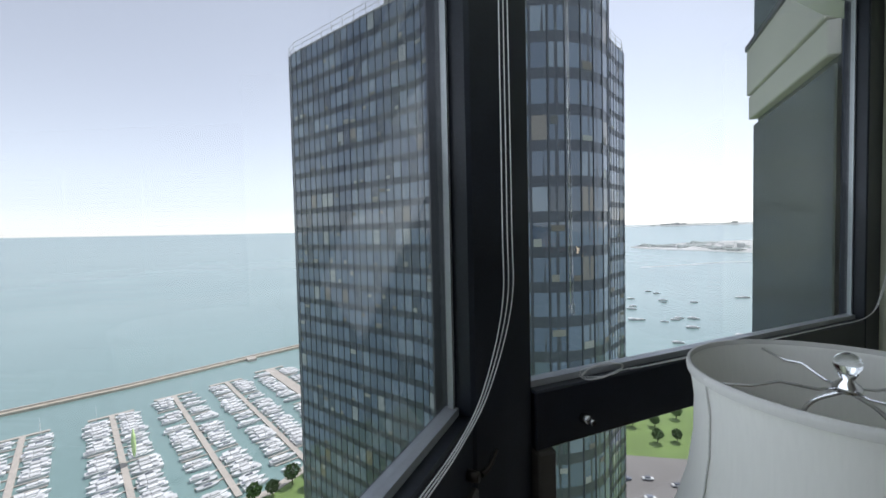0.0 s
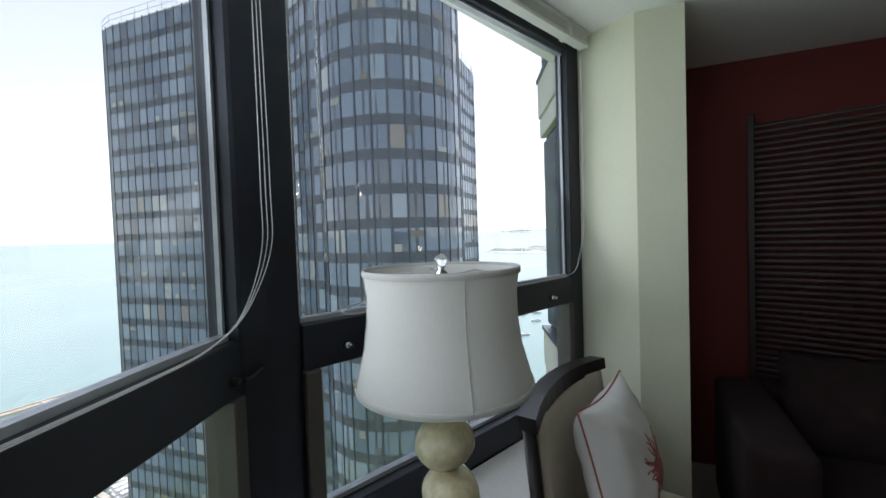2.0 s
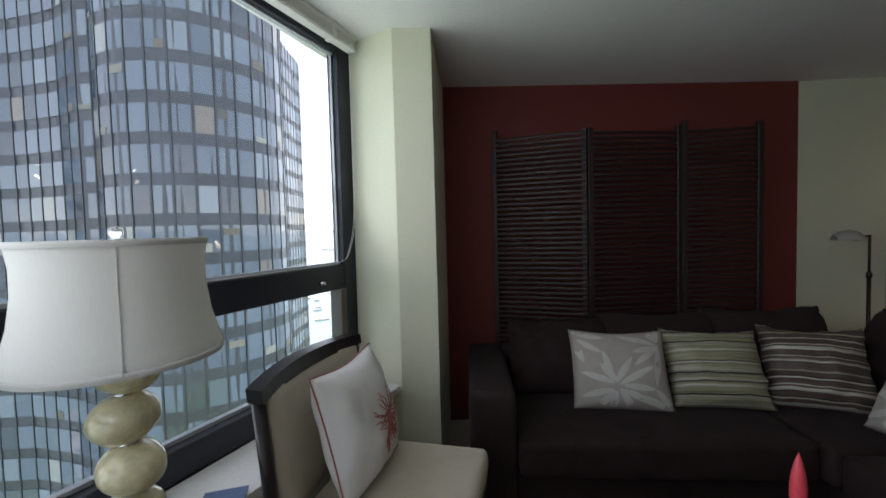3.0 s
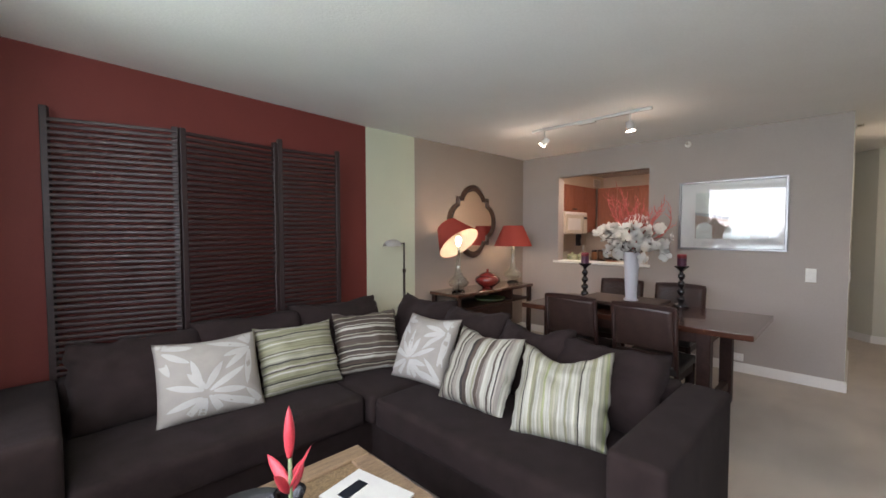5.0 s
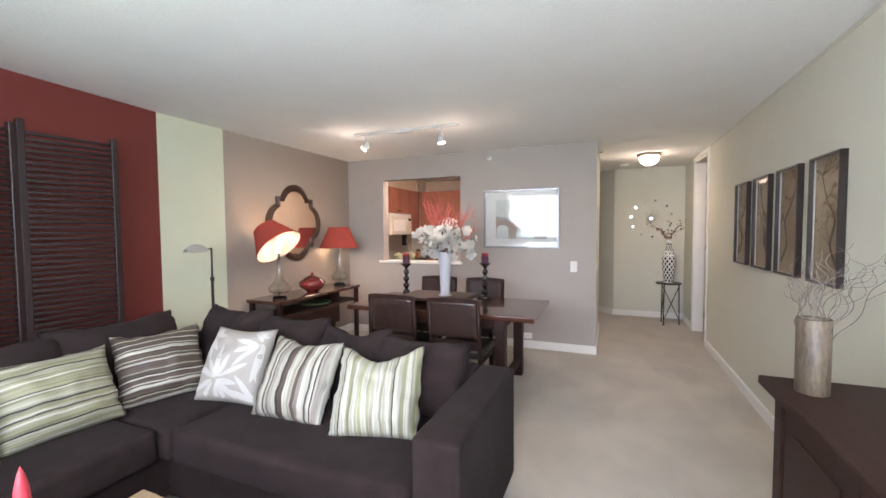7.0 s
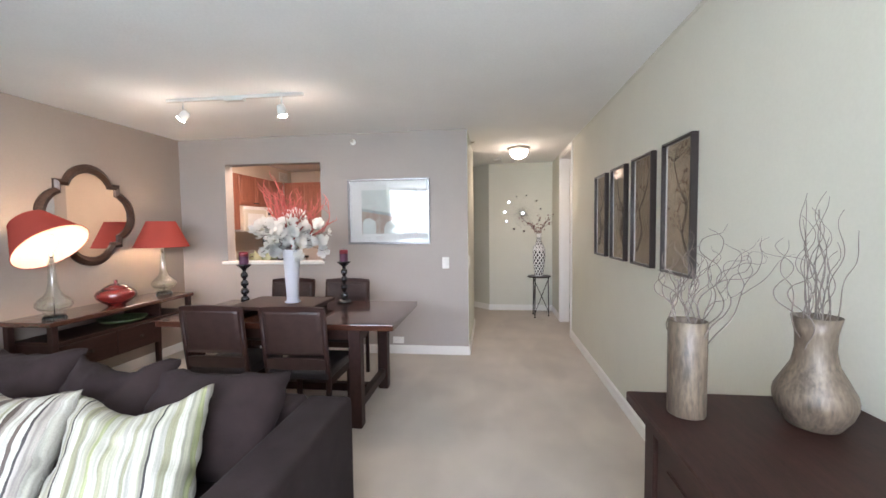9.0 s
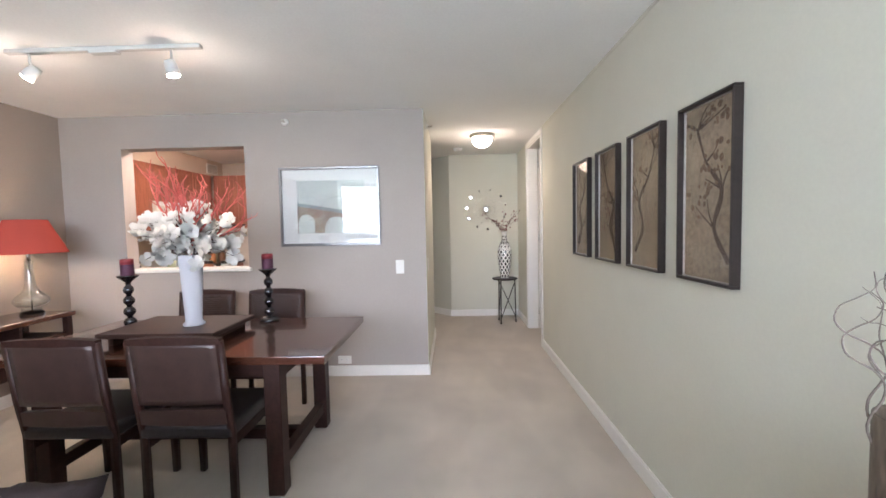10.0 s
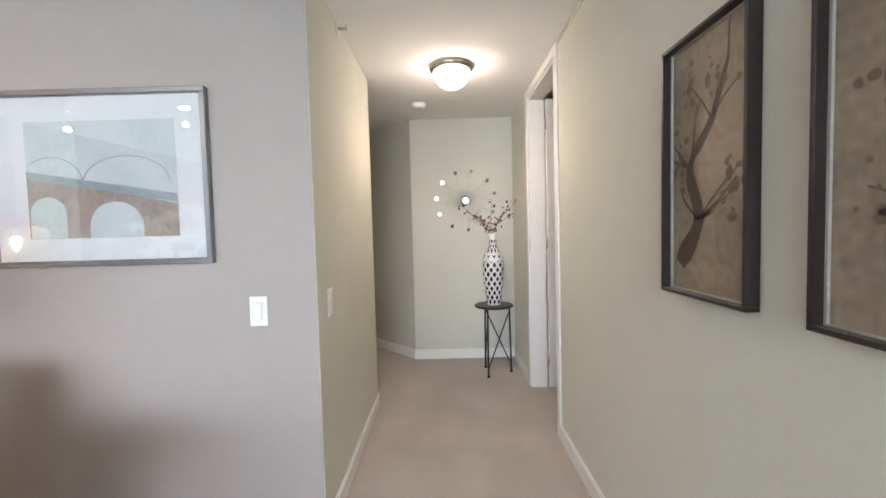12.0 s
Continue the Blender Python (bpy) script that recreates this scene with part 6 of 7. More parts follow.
def dining_chair(m, label):
    c = thing("dining_chair", label, "chair", "chairs round the dining table", at=m)
    part("seat", bm_box(0.0, 0.46, -0.22, 0.22, 0.41, 0.475, 0.02, 3), M_BLACKSEAT, c, "black leather seat", smooth=True)
    part("backrest", bent_back(-0.20, 0.20, 0.585, 0.875, 0.028, -0.004, 0.012, 0.12), M_LEATHER, c, "brown leather back panel", smooth=True)
    part("top_rail", bent_back(-0.215, 0.215, 0.872, 0.897, 0.034, -0.006, 0.012, 0.12), M_DARKWOOD, c)
    part("lower_back_rail", bent_back(-0.20, 0.20, 0.485, 0.552, 0.026, -0.004, 0.012, 0.12), M_LEATHER, c)
    weave = bmesh.new()
    for r in range(17):
        z = 0.60 + r * 0.0158
        prev = None
        for k in range(13):
            u = -1 + k / 6
            x = -0.004 - 0.012 * (1 - u * u) - 0.12 * (z - 0.45) + 0.028
            ring = [weave.verts.new((x + dx + 0.0012 * (-1) ** (k + r), u * 0.192, z + dz)) for dx, dz in ((-0.002, -0.0055), (0.0025, -0.003), (0.0025, 0.003), (-0.002, 0.0055))]
            if prev:
                for i in range(3):
                    weave.faces.new((prev[i], prev[i + 1], ring[i + 1], ring[i]))
            prev = ring
    tagged(part("weave", weave, M_LEATHER, c, "dark woven leather straps"), kind="stuff")
    for y in (-1, 1):
        part("back_post", bm_tube([(0.02, y * 0.208, 0.0), (0.02, y * 0.208, 0.43), (-0.01, y * 0.208, 0.60), (-0.045, y * 0.208, 0.885)], 0.021, 0.018, 4), M_DARKWOOD, c)
        part("leg", bm_tube([(0.43, y * 0.20, 0.0), (0.43, y * 0.20, 0.42)], 0.02, 0.026, 4), M_DARKWOOD, c)
        part("seat_rail", bm_box(0.03, 0.43, y * 0.2 - 0.012, y * 0.2 + 0.012, 0.36, 0.41), M_DARKWOOD, c)
    part("front_rail", bm_box(0.42, 0.44, -0.19, 0.19, 0.36, 0.41), M_DARKWOOD, c)
    return c


dch = dining_chair(pose(3.935, 0.725, 0), "dark wooden dining chair with a brown leather back")
copy_thing(dch, pose(3.935, 1.285, 0))
for y, turn in ((0.87, 180), (1.43, 180)):
    copy_thing(dch, pose(5.26, y, 0, 0, 0, turn))

tray = thing("table_riser", "dark wooden riser tray on the dining table", "tray")
part("board", bm_box(4.31, 4.79, 0.80, 1.47, 0.785, 0.812, 0.004, 1), M_DARKWOOD_Y, tray)
for y in (0.86, 1.38):
    part("foot", bm_box(4.33, 4.77, y, y + 0.03, 0.742, 0.785), M_DARKWOOD_Y, tray)
M_EBONY = material("black_turned_wood", (0.010, 0.008, 0.009), 0.14, vary=0.2, scale=20, fine=80, bump=0.01, coat=0.5)
M_WAX = material("dark_red_wax", (0.20, 0.02, 0.025), 0.4, vary=0.15, scale=30, fine=120, bump=0.05)
M_WAX2 = material("purple_wax", (0.08, 0.025, 0.05), 0.4, vary=0.15, scale=30, fine=120, bump=0.05)
for x, y in ((4.63, 1.52), (4.90, 0.752)):
    cs = thing("candle_holder", "black turned candle holder of stacked balls with a red candle", "candle holder", "pair of candle holders")
    prof = [(0.062, 0.742), (0.066, 0.750), (0.060, 0.765), (0.045, 0.775)]
    for k in range(4):
        zc = 0.812 + k * 0.068
        rr = 0.036 - 0.002 * k
        prof += [(0.014, zc - 0.036)] + [(rr * math.cos(a), zc + 0.032 * math.sin(a)) for a in (radians(-60 + 30 * i) for i in range(5))] + [(0.014, zc + 0.034)]
    prof += [(0.016, 1.062), (0.03, 1.075), (0.056, 1.098), (0.060, 1.104), (0.055, 1.108)]
    part("stem", bm_lathe(prof, (x, y, 0), 24), M_EBONY, cs, smooth=True)
    cd = part("candle", bm_lathe([(0.036, 1.108), (0.037, 1.112), (0.037, 1.175), (0.0372, 1.176)], (x, y, 0), 24), M_WAX2, cs, "purple lower candle")
    part("candle_top", bm_lathe([(0.037, 1.176), (0.037, 1.207), (0.033, 1.211), (0.024, 1.206)], (x, y, 0), 24), M_WAX, cs, "red candle top")
    part("wick", bm_tube([(x, y, 1.205), (x + 0.002, y, 1.222)], 0.0015, seg=5), M_BLACK, cs)

M_OPAL = cloth_shade("frosted_white_glass", (0.80, 0.79, 0.82), 0.5)
M_PETAL = cloth_shade("white_silk_petal", (0.92, 0.91, 0.88), 0.18)
M_CORALRED = material("red_coral_twig", (0.52, 0.115, 0.095), 0.6, vary=0.25, scale=40, fine=200, bump=0.3)
fv = thing("flower_vase", "tall frosted white vase of white blossoms and red coral twigs", "flowers")
part("vase", bm_lathe([(0.060, 0.812), (0.060, 0.822), (0.046, 0.832), (0.046, 0.86), (0.054, 1.02), (0.066, 1.228), (0.068, 1.236), (0.062, 1.232), (0.05, 1.02), (0.04, 0.84)], (4.53, 1.045, 0), 28), M_OPAL, fv, "frosted white glass vase")
q = random.Random(77)
stems = bmesh.new()
for k in range(120):
    a = q.uniform(0, 6.28)
    rad = q.uniform(0.05, 0.31) if k < 96 else q.uniform(0.02, 0.12)
    c = Vector((4.53 + math.cos(a) * rad * 0.75, 1.045 + math.sin(a) * rad, 1.275 + q.uniform(-0.06, 0.20) - 0.35 * max(0, rad - 0.2) + (0.05 if rad < 0.12 else 0)))
    tube(stems, bez([(4.53, 1.045, 1.18), ((4.53 + c.x) / 2, (1.045 + c.y) / 2, (1.25 + c.z) / 2 + 0.03), c], 4), 0.003, 0.002, 5)
    bm = bmesh.new()
    n = q.randint(5, 7)
    face = Vector((q.gauss(-0.5, 0.6), q.gauss(-0.2, 0.7), q.gauss(0.4, 0.5))).normalized()
    s = face.orthogonal().normalized()
    t = face.cross(s)
    size = q.uniform(0.030, 0.056)
    for i in range(n):
        b = 6.283 * i / n + q.uniform(-0.2, 0.2)
        d = (s * math.cos(b) + t * math.sin(b))
        lift = q.uniform(0.2, 0.8)
        w = d.cross(face) * size * 0.48
        tip = c + d * size + face * size * lift
        mid = c + d * size * 0.6 + face * size * lift * 0.3
        vs = [bm.verts.new(v) for v in (c, mid + w, tip + w * 0.55, tip + face * size * 0.1, tip - w * 0.55, mid - w)]
        f = bm.faces.new(vs)
        f.smooth = True
    bmesh.ops.solidify(bm, geom=list(bm.faces), thickness=0.0015)
    part("blossom", bm, M_PETAL, fv)
tagged(part("stems", stems, M_TWIG, fv), kind="stuff")
for k in range(17):
    a = q.uniform(0, 6.28)
    bm = bmesh.new()

    def coral(p, d, ln, r, depth):
        pts = [p]
        for i in range(4):
            d = (d + Vector((q.gauss(0, 0.30), q.gauss(0, 0.30), q.gauss(0.16, 0.12)))).normalized()
            pts.append(pts[-1] + d * ln / 4)
        tube(bm, pts, r, r * 0.6, 5)
        if depth:
            for i in (2, 3, 4):
                coral(pts[i], (d + Vector((q.gauss(0, 0.5), q.gauss(0, 0.5), q.gauss(0.35, 0.25)))).normalized(), ln * 0.5, r * 0.6, depth - 1)
    coral(Vector((4.53, 1.045, 1.2)), Vector((math.cos(a) * 0.14, math.sin(a) * 0.16 - 0.03, 1)).normalized(), q.uniform(0.28, 0.40), 0.0085, 2)
    part("coral_twig", bm, M_CORALRED, fv, "red coral-like twig")

# ---- sideboard, lamps, mirror ----
sb = thing("sideboard", "dark wooden sideboard with an open shelf and drawers", "sideboard")
part("top", bm_box(3.98, 5.395, 2.60, 3.045, 0.708, 0.743, 0.004, 1), M_TABLE, sb)
for x in (4.0, 5.33):
    for y in (2.615, 2.985):
        part("leg", bm_box(x, x + 0.045, y, y + 0.045, 0, 0.708, 0.003, 1), M_DARKWOOD, sb)
part("shelf", bm_box(4.045, 5.33, 2.625, 3.02, 0.555, 0.58, 0.002, 1), M_DARKWOOD, sb)
part("case", bm_box(4.045, 4.98, 2.635, 3.02, 0.34, 0.555, 0.002, 1), M_DARKWOOD, sb)
for k in range(2):
    dr = part("drawer_front", bm_box(4.05 + k * 0.465, 4.508 + k * 0.465, 2.618, 2.635, 0.345, 0.55, 0.003, 1), M_DARKWOOD, sb)
    part("knob", bm_tube([(4.28 + k * 0.465, 2.618, 0.45), (4.28 + k * 0.465, 2.598, 0.45)], 0.008, 0.012, 10), M_DARKMETAL, dr, "dark metal knob")
part("divider", bm_box(4.98, 5.0, 2.635, 3.02, 0.58, 0.708), M_DARKWOOD, sb)
gb = thing("green_dish", "flat dark green dish on the sideboard shelf", "dish")
part("dish", bm_lathe([(0.10, 0.58), (0.16, 0.59), (0.19, 0.615), (0.18, 0.612), (0.12, 0.595)], (4.75, 2.80, 0), 28), material("green_glaze", (0.06, 0.10, 0.035), 0.3, vary=0.3, scale=12, fine=60, bump=0.05), gb)

M_REDSHADE = cloth_shade("red_shade_cloth", (0.38, 0.075, 0.058), 0.10)
M_SHADEIN = cloth_shade("cream_shade_lining", (0.52, 0.50, 0.44), 0.2)
M_LAMPGLASS = pane_material("clear_lamp_glass", 0.07, (0.93, 0.95, 0.94), 0.7)
M_LITBULB = glow_material("lit_lamp_bulb", (1.0, 0.78, 0.5), 5.0)


def glass_lamp(x, y, m_shade, label):
    e = thing("table_lamp", label, "lamp", "pair of red-shaded lamps")
    part("foot", bm_lathe([(0.07, 0.743), (0.075, 0.75), (0.07, 0.765), (0.05, 0.772)], (x, y, 0), 28), M_CLEAR, e)
    part("glass_body", bm_lathe([(0.060, 0.772), (0.058, 0.782), (0.066, 0.79), (0.060, 0.80), (0.092, 0.818), (0.112, 0.845), (0.110, 0.870), (0.085, 0.900), (0.055, 0.925), (0.040, 0.96), (0.031, 1.01), (0.026, 1.10), (0.024, 1.16), (0.030, 1.17), (0.022, 1.165), (0.020, 1.10), (0.026, 1.01), (0.035, 0.96), (0.050, 0.925), (0.080, 0.898), (0.104, 0.869), (0.106, 0.846), (0.088, 0.823), (0.04, 0.806)], (x, y, 0), 32), M_LAMPGLASS, e, "clear gourd glass body")
    part("stem", bm_tube([(x, y, 0.775), (x, y, 1.26)], 0.004, seg=8), M_CLEAR, e)
    part("socket", bm_tube([(x, y, 1.17), (x, y, 1.26)], 0.015, seg=12), M_CHROME, e)
    part("bulb", bm_lathe([(0.012, 1.26), (0.03, 1.30), (0.032, 1.33), (0.02, 1.355), (0.003, 1.362)], (x, y, 0), 16), M_LITBULB, e, "glowing bulb")
    s = part("shade", bm_lathe([(0.245, -0.13), (0.243, -0.128), (0.128, 0.128), (0.127, 0.13)], (0, 0, 0), 48, cap=False), M_REDSHADE, e, "red cloth shade")
    s.matrix_basis = m_shade
    part("lining", bm_lathe([(0.2425, -0.13), (0.1255, 0.13)], (0, 0, 0), 48, cap=False), M_SHADEIN, s, "cream lining")
    for z, r in ((-0.128, 0.2445), (0.128, 0.1285)):
        part("binding", bm_lathe([(r, z - 0.004), (r + 0.0015, z), (r, z + 0.004), (r - 0.003, z + 0.004), (r - 0.003, z - 0.004), (r, z - 0.004)], (0, 0, 0), 48, cap=False), M_REDSHADE, s)
    for k in range(3):
        a = 2.094 * k
        part("spider_arm", bm_tube([(0, 0, 0.118), (0.125 * math.cos(a), 0.125 * math.sin(a), 0.124)], 0.002, seg=5), M_CHROME, s)
    bulb("table_lamp_bulb", (x, y, 1.335), 3.6, (1.0, 0.57, 0.30), 0.03)
    return e


glass_lamp(5.255, 2.82, Matrix.Translation((5.255, 2.82, 1.362)), "clear glass lamp with a red cone shade, lit")
axis = Vector((-0.023, 0.68, 0.733)).normalized()
glass_lamp(4.125, 2.735, Matrix.Translation(Vector((4.135, 2.735, 1.285)) + axis * 0.13) @ axis.to_track_quat("Z", "Y").to_matrix().to_4x4(), "clear glass lamp with its red shade tipped askew, lit")
rp = thing("lidded_pot", "glossy red lidded ceramic pot on the sideboard", "pot")
M_REDGLAZE = material("red_glaze", (0.14, 0.013, 0.012), 0.12, vary=0.3, scale=12, fine=60, bump=0.02, coat=0.6)
part("body", bm_lathe([(0.06, 0.743), (0.065, 0.752), (0.10, 0.775), (0.145, 0.815), (0.152, 0.845), (0.135, 0.875), (0.10, 0.893), (0.07, 0.897)], (4.66, 2.76, 0), 36), M_REDGLAZE, rp)
part("lid", bm_lathe([(0.105, 0.893), (0.08, 0.912), (0.045, 0.93), (0.015, 0.938), (0.012, 0.95), (0.018, 0.962), (0.003, 0.97)], (4.66, 2.76, 0), 30), M_REDGLAZE, rp)

mr = thing("wall_mirror", "dark wooden quatrefoil mirror on the taupe wall", "mirror")
M_MIRROR = material("mirror_silvering", (0.86, 0.86, 0.85), 0.01, metal=1.0, vary=0.0, scale=1, fine=2, bump=0.0)
M_MIRRORFRAME = material("bronze_brown_frame", (0.075, 0.042, 0.028), 0.3, metal=0.25, vary=0.35, scale=14, fine=80, bump=0.08)


def foil(scale, n=288):
    out = []
    for i in range(n):
        a = 2 * math.pi * i / n
        c, s = math.cos(a), math.sin(a)
        r = 0.300 / max(abs(c), abs(s))
        for ox, oz in ((0.22, 0), (-0.22, 0), (0, 0.22), (0, -0.22)):
            b = c * ox + s * oz
            disc = b * b - (ox * ox + oz * oz - 0.235 ** 2)
            if disc > 0:
                r = max(r, b + math.sqrt(disc))
        out.append((c * r * scale, s * r * scale))
    return out


bm = bmesh.new()
cx, cz = 4.735, 1.543
outer, inner = foil(1.0), foil(0.83)
loops = []
for ring, y in ((outer, SOUTH - 0.001), (outer, SOUTH - 0.022), ([(a * 0.5 + c * 0.5, b * 0.5 + d * 0.5) for (a, b), (c, d) in zip(outer, inner)], SOUTH - 0.045), (inner, SOUTH - 0.026), (inner, SOUTH - 0.001)):
    loops.append([bm.verts.new((cx + x, y, cz + z)) for x, z in ring])
for p, r in zip(loops, loops[1:]):
    for i in range(len(p)):
        bm.faces.new((p[i], p[(i + 1) % len(p)], r[(i + 1) % len(p)], r[i]))
part("frame", bm, M_MIRRORFRAME, mr)
bm = bmesh.new()
gl = [bm.verts.new((cx + x * 0.99, SOUTH - 0.014, cz + z * 0.99)) for x, z in inner]
cv = bm.verts.new((cx, SOUTH - 0.014, cz))
for i in range(len(gl)):
    bm.faces.new((gl[i], gl[(i + 1) % len(gl)], cv))
part("mirror_glass", bm, M_MIRROR, mr, "clear silvered mirror glass")

fl2 = thing("floor_lamp", "slim dark reading lamp with a white swivel head", "floor lamp")
part("base", bm_lathe([(0.12, 0.0), (0.122, 0.012), (0.10, 0.022), (0.02, 0.03)], (3.372, 2.75, 0), 28), M_DARKMETAL, fl2)
part("pole", bm_tube([(3.372, 2.75, 0.02), (3.372, 2.75, 1.04)], 0.012, seg=10), M_DARKMETAL, fl2)
part("upper_pole", bm_tube([(3.372, 2.75, 1.04), (3.372, 2.75, 1.31)], 0.008, seg=10), M_DARKMETAL, fl2)
part("joint", bm_lathe([(0.014, 1.02), (0.017, 1.03), (0.017, 1.05), (0.012, 1.06)], (3.372, 2.75, 0), 12), M_DARKMETAL, fl2)
part("arm", bm_tube([(3.372, 2.75, 1.30), (3.28, 2.745, 1.305)], 0.008, seg=8), M_CHROME, fl2)
bm = bmesh.new()
rows = []
for k in range(8):
    f = k / 7
    x = 3.29 - 0.15 * f
    rr = 0.066 * math.sin(math.pi * (0.22 + 0.70 * f)) ** 0.6
    rows.append([bm.verts.new((x, 2.745 + rr * 1.1 * math.cos(a), 1.278 + rr * math.sin(a))) for a in (math.pi * i / 10 for i in range(11))])
for p, r in zip(rows, rows[1:]):
    for i in range(10):
        bm.faces.new((p[i], p[i + 1], r[i + 1], r[i])).smooth = True
bmesh.ops.solidify(bm, geom=list(bm.faces), thickness=0.003)
part("head", bm, M_TRACK, fl2, "white half-round lamp head")
part("copper_collar", bm_tube([(3.30, 2.745, 1.298), (3.272, 2.745, 1.298)], 0.026, seg=14), M_GOLD, fl2)

# ---- hallway ----
ht = thing("hall_table", "small round metal hall table with crossed legs", "hall table")
HX, HY = 7.86, -1.265
part("top", bm_lathe([(0.168, 0.612), (0.178, 0.617), (0.178, 0.628), (0.17, 0.633)], (HX, HY, 0), 36), M_DARKMETAL, ht)
for k in range(3):
    a = radians(150 + 120 * k)
    c, s = math.cos(a), math.sin(a)
    part("leg", bm_tube([(HX + 0.15 * c, HY + 0.15 * s, 0.0), (HX + 0.14 * c, HY + 0.14 * s, 0.615)], 0.008, seg=8), M_DARKMETAL, ht)
    b = radians(150 + 120 * (k + 1))
    part("brace", bm_tube([(HX + 0.148 * c, HY + 0.148 * s, 0.07), (HX + 0.14 * math.cos(b), HY + 0.14 * math.sin(b), 0.57)], 0.006, seg=6), M_DARKMETAL, ht)
    part("foot", bm_lathe([(0.014, 0), (0.014, 0.01), (0.008, 0.02)], (HX + 0.15 * c, HY + 0.15 * s, 0), 10), M_DARKMETAL, ht)
hv = thing("diamond_vase", "tall white vase with a black diamond pattern", "vase")
vprof = [(0.058, 0.633), (0.062, 0.64), (0.072, 0.72), (0.088, 0.85), (0.096, 0.97), (0.092, 1.05), (0.07, 1.10), (0.044, 1.135), (0.034, 1.16), (0.033, 1.24), (0.040, 1.275), (0.046, 1.285), (0.036, 1.282), (0.028, 1.24)]
M_WHITEGLAZE = material("white_glaze", (0.76, 0.75, 0.72), 0.25, vary=0.04, scale=15, fine=60, bump=0.02)
part("body", bm_lathe(vprof, (HX, HY, 0), 36), M_WHITEGLAZE, hv)


def vase_r(z):
    for (r0, z0), (r1, z1) in zip(vprof, vprof[1:]):
        if z0 <= z <= z1:
            return r0 + (r1 - r0) * (z - z0) / (z1 - z0)
    return 0.03


bm = bmesh.new()
for row in range(14):
    zc = 0.665 + row * 0.042
    for i in range(10):
        a = 2 * math.pi * (i + 0.5 * (row % 2)) / 10
        vs = []
        for da, dz in ((0, -0.027), (0.19, 0), (0, 0.027), (-0.19, 0)):
            z = min(max(zc + dz, 0.64), 1.27)
            r = vase_r(z) + 0.0012
            vs.append(bm.verts.new((HX + r * math.cos(a + da), HY + r * math.sin(a + da), z)))
        bm.faces.new(vs)
part("diamond_pattern", bm, M_EBONY, hv, "black diamond pattern")
q = random.Random(5)
M_BERRY = material("dark_red_berry", (0.14, 0.02, 0.02), 0.35, vary=0.3, scale=40, fine=100, bump=0.05)
for k in range(9):
    a = q.uniform(0, 6.28)
    bm = bmesh.new()
    ln = q.uniform(0.2, 0.42)
    pts = bez([(HX, HY, 1.2), (HX + 0.05 * math.cos(a), HY + 0.05 * math.sin(a) + 0.02, 1.34), (HX + 0.2 * ln / 0.4 * math.cos(a), min(HY + 0.32 * math.sin(a), NORTH * -1) if HY + 0.32 * math.sin(a) > -1.48 else -1.46, 1.2 + ln)], 6)
    tube(bm, pts, 0.003, 0.0015, 5)
    tw = part("berry_twig", bm, M_TWIG, hv)
    bm = bmesh.new()
    for i in range(9):
        p = pts[q.randrange(5, len(pts))] + Vector((q.gauss(0, 0.018), q.gauss(0, 0.018), q.gauss(0, 0.02)))
        p.y = max(p.y, -1.49)
        bmesh.ops.create_icosphere(bm, subdivisions=1, radius=q.uniform(0.007, 0.013), matrix=Matrix.Translation(p))
    tagged(part("berry_cluster", bm, M_BERRY, tw, "dark red berries"), kind="stuff")

sbm = thing("starburst_ornament", "silver starburst wall ornament with round tips", "wall ornament")
SC = Vector((8.27, -1.05, 1.615))
part("hub", bm_lathe([(0.028, -0.012), (0.036, 0.0), (0.028, 0.012)], (0, 0, 0), 18), M_CHROME, sbm)
bpy.data.objects["hub"].matrix_basis = Matrix.Translation(SC) @ Matrix.Rotation(radians(90), 4, "Y")
q = random.Random(3)
for k in range(66):
    a = 2 * math.pi * k / 66 + q.uniform(-0.04, 0.04)
    tipped = k % 6 == 1
    ln = 0.295 if tipped else (0.20, 0.245, 0.17, 0.225)[k % 4] + q.uniform(-0.02, 0.02)
    d = Vector((-0.05 * (k % 4), math.cos(a), math.sin(a))).normalized()
    ray = part("ray", bm_tube([SC + d * 0.03, SC + d * ln], 0.0011, seg=4), M_CHROME, sbm)
    if tipped:
        e = SC + d * ln
        nrm = Vector((-1, 0.046, -0.03) if k in (1, 7, 61) else (-1, q.choice((-1, 1)) * q.uniform(0.25, 0.6), q.uniform(-0.5, -0.2))).normalized()
        part("tip", bm_tube([e - nrm * 0.002, e + nrm * 0.002], 0.0165, seg=16), M_CHROME, ray, "round mirrored tip")

# ---- kitchen behind the pass-through ----
M_CHERRY = material("cherry_cabinet_wood", (0.34, 0.125, 0.075), 0.38, vary=0.22, scale=5, fine=40, bump=0.03, stretch=(8, 8, 1))
M_ALMOND = material("almond_enamel", (0.70, 0.66, 0.56), 0.3, vary=0.03, scale=12, fine=80, bump=0.02)
M_GRANITE = material("dark_granite", (0.07, 0.06, 0.05), 0.2, vary=0.6, scale=60, fine=220, bump=0.02)


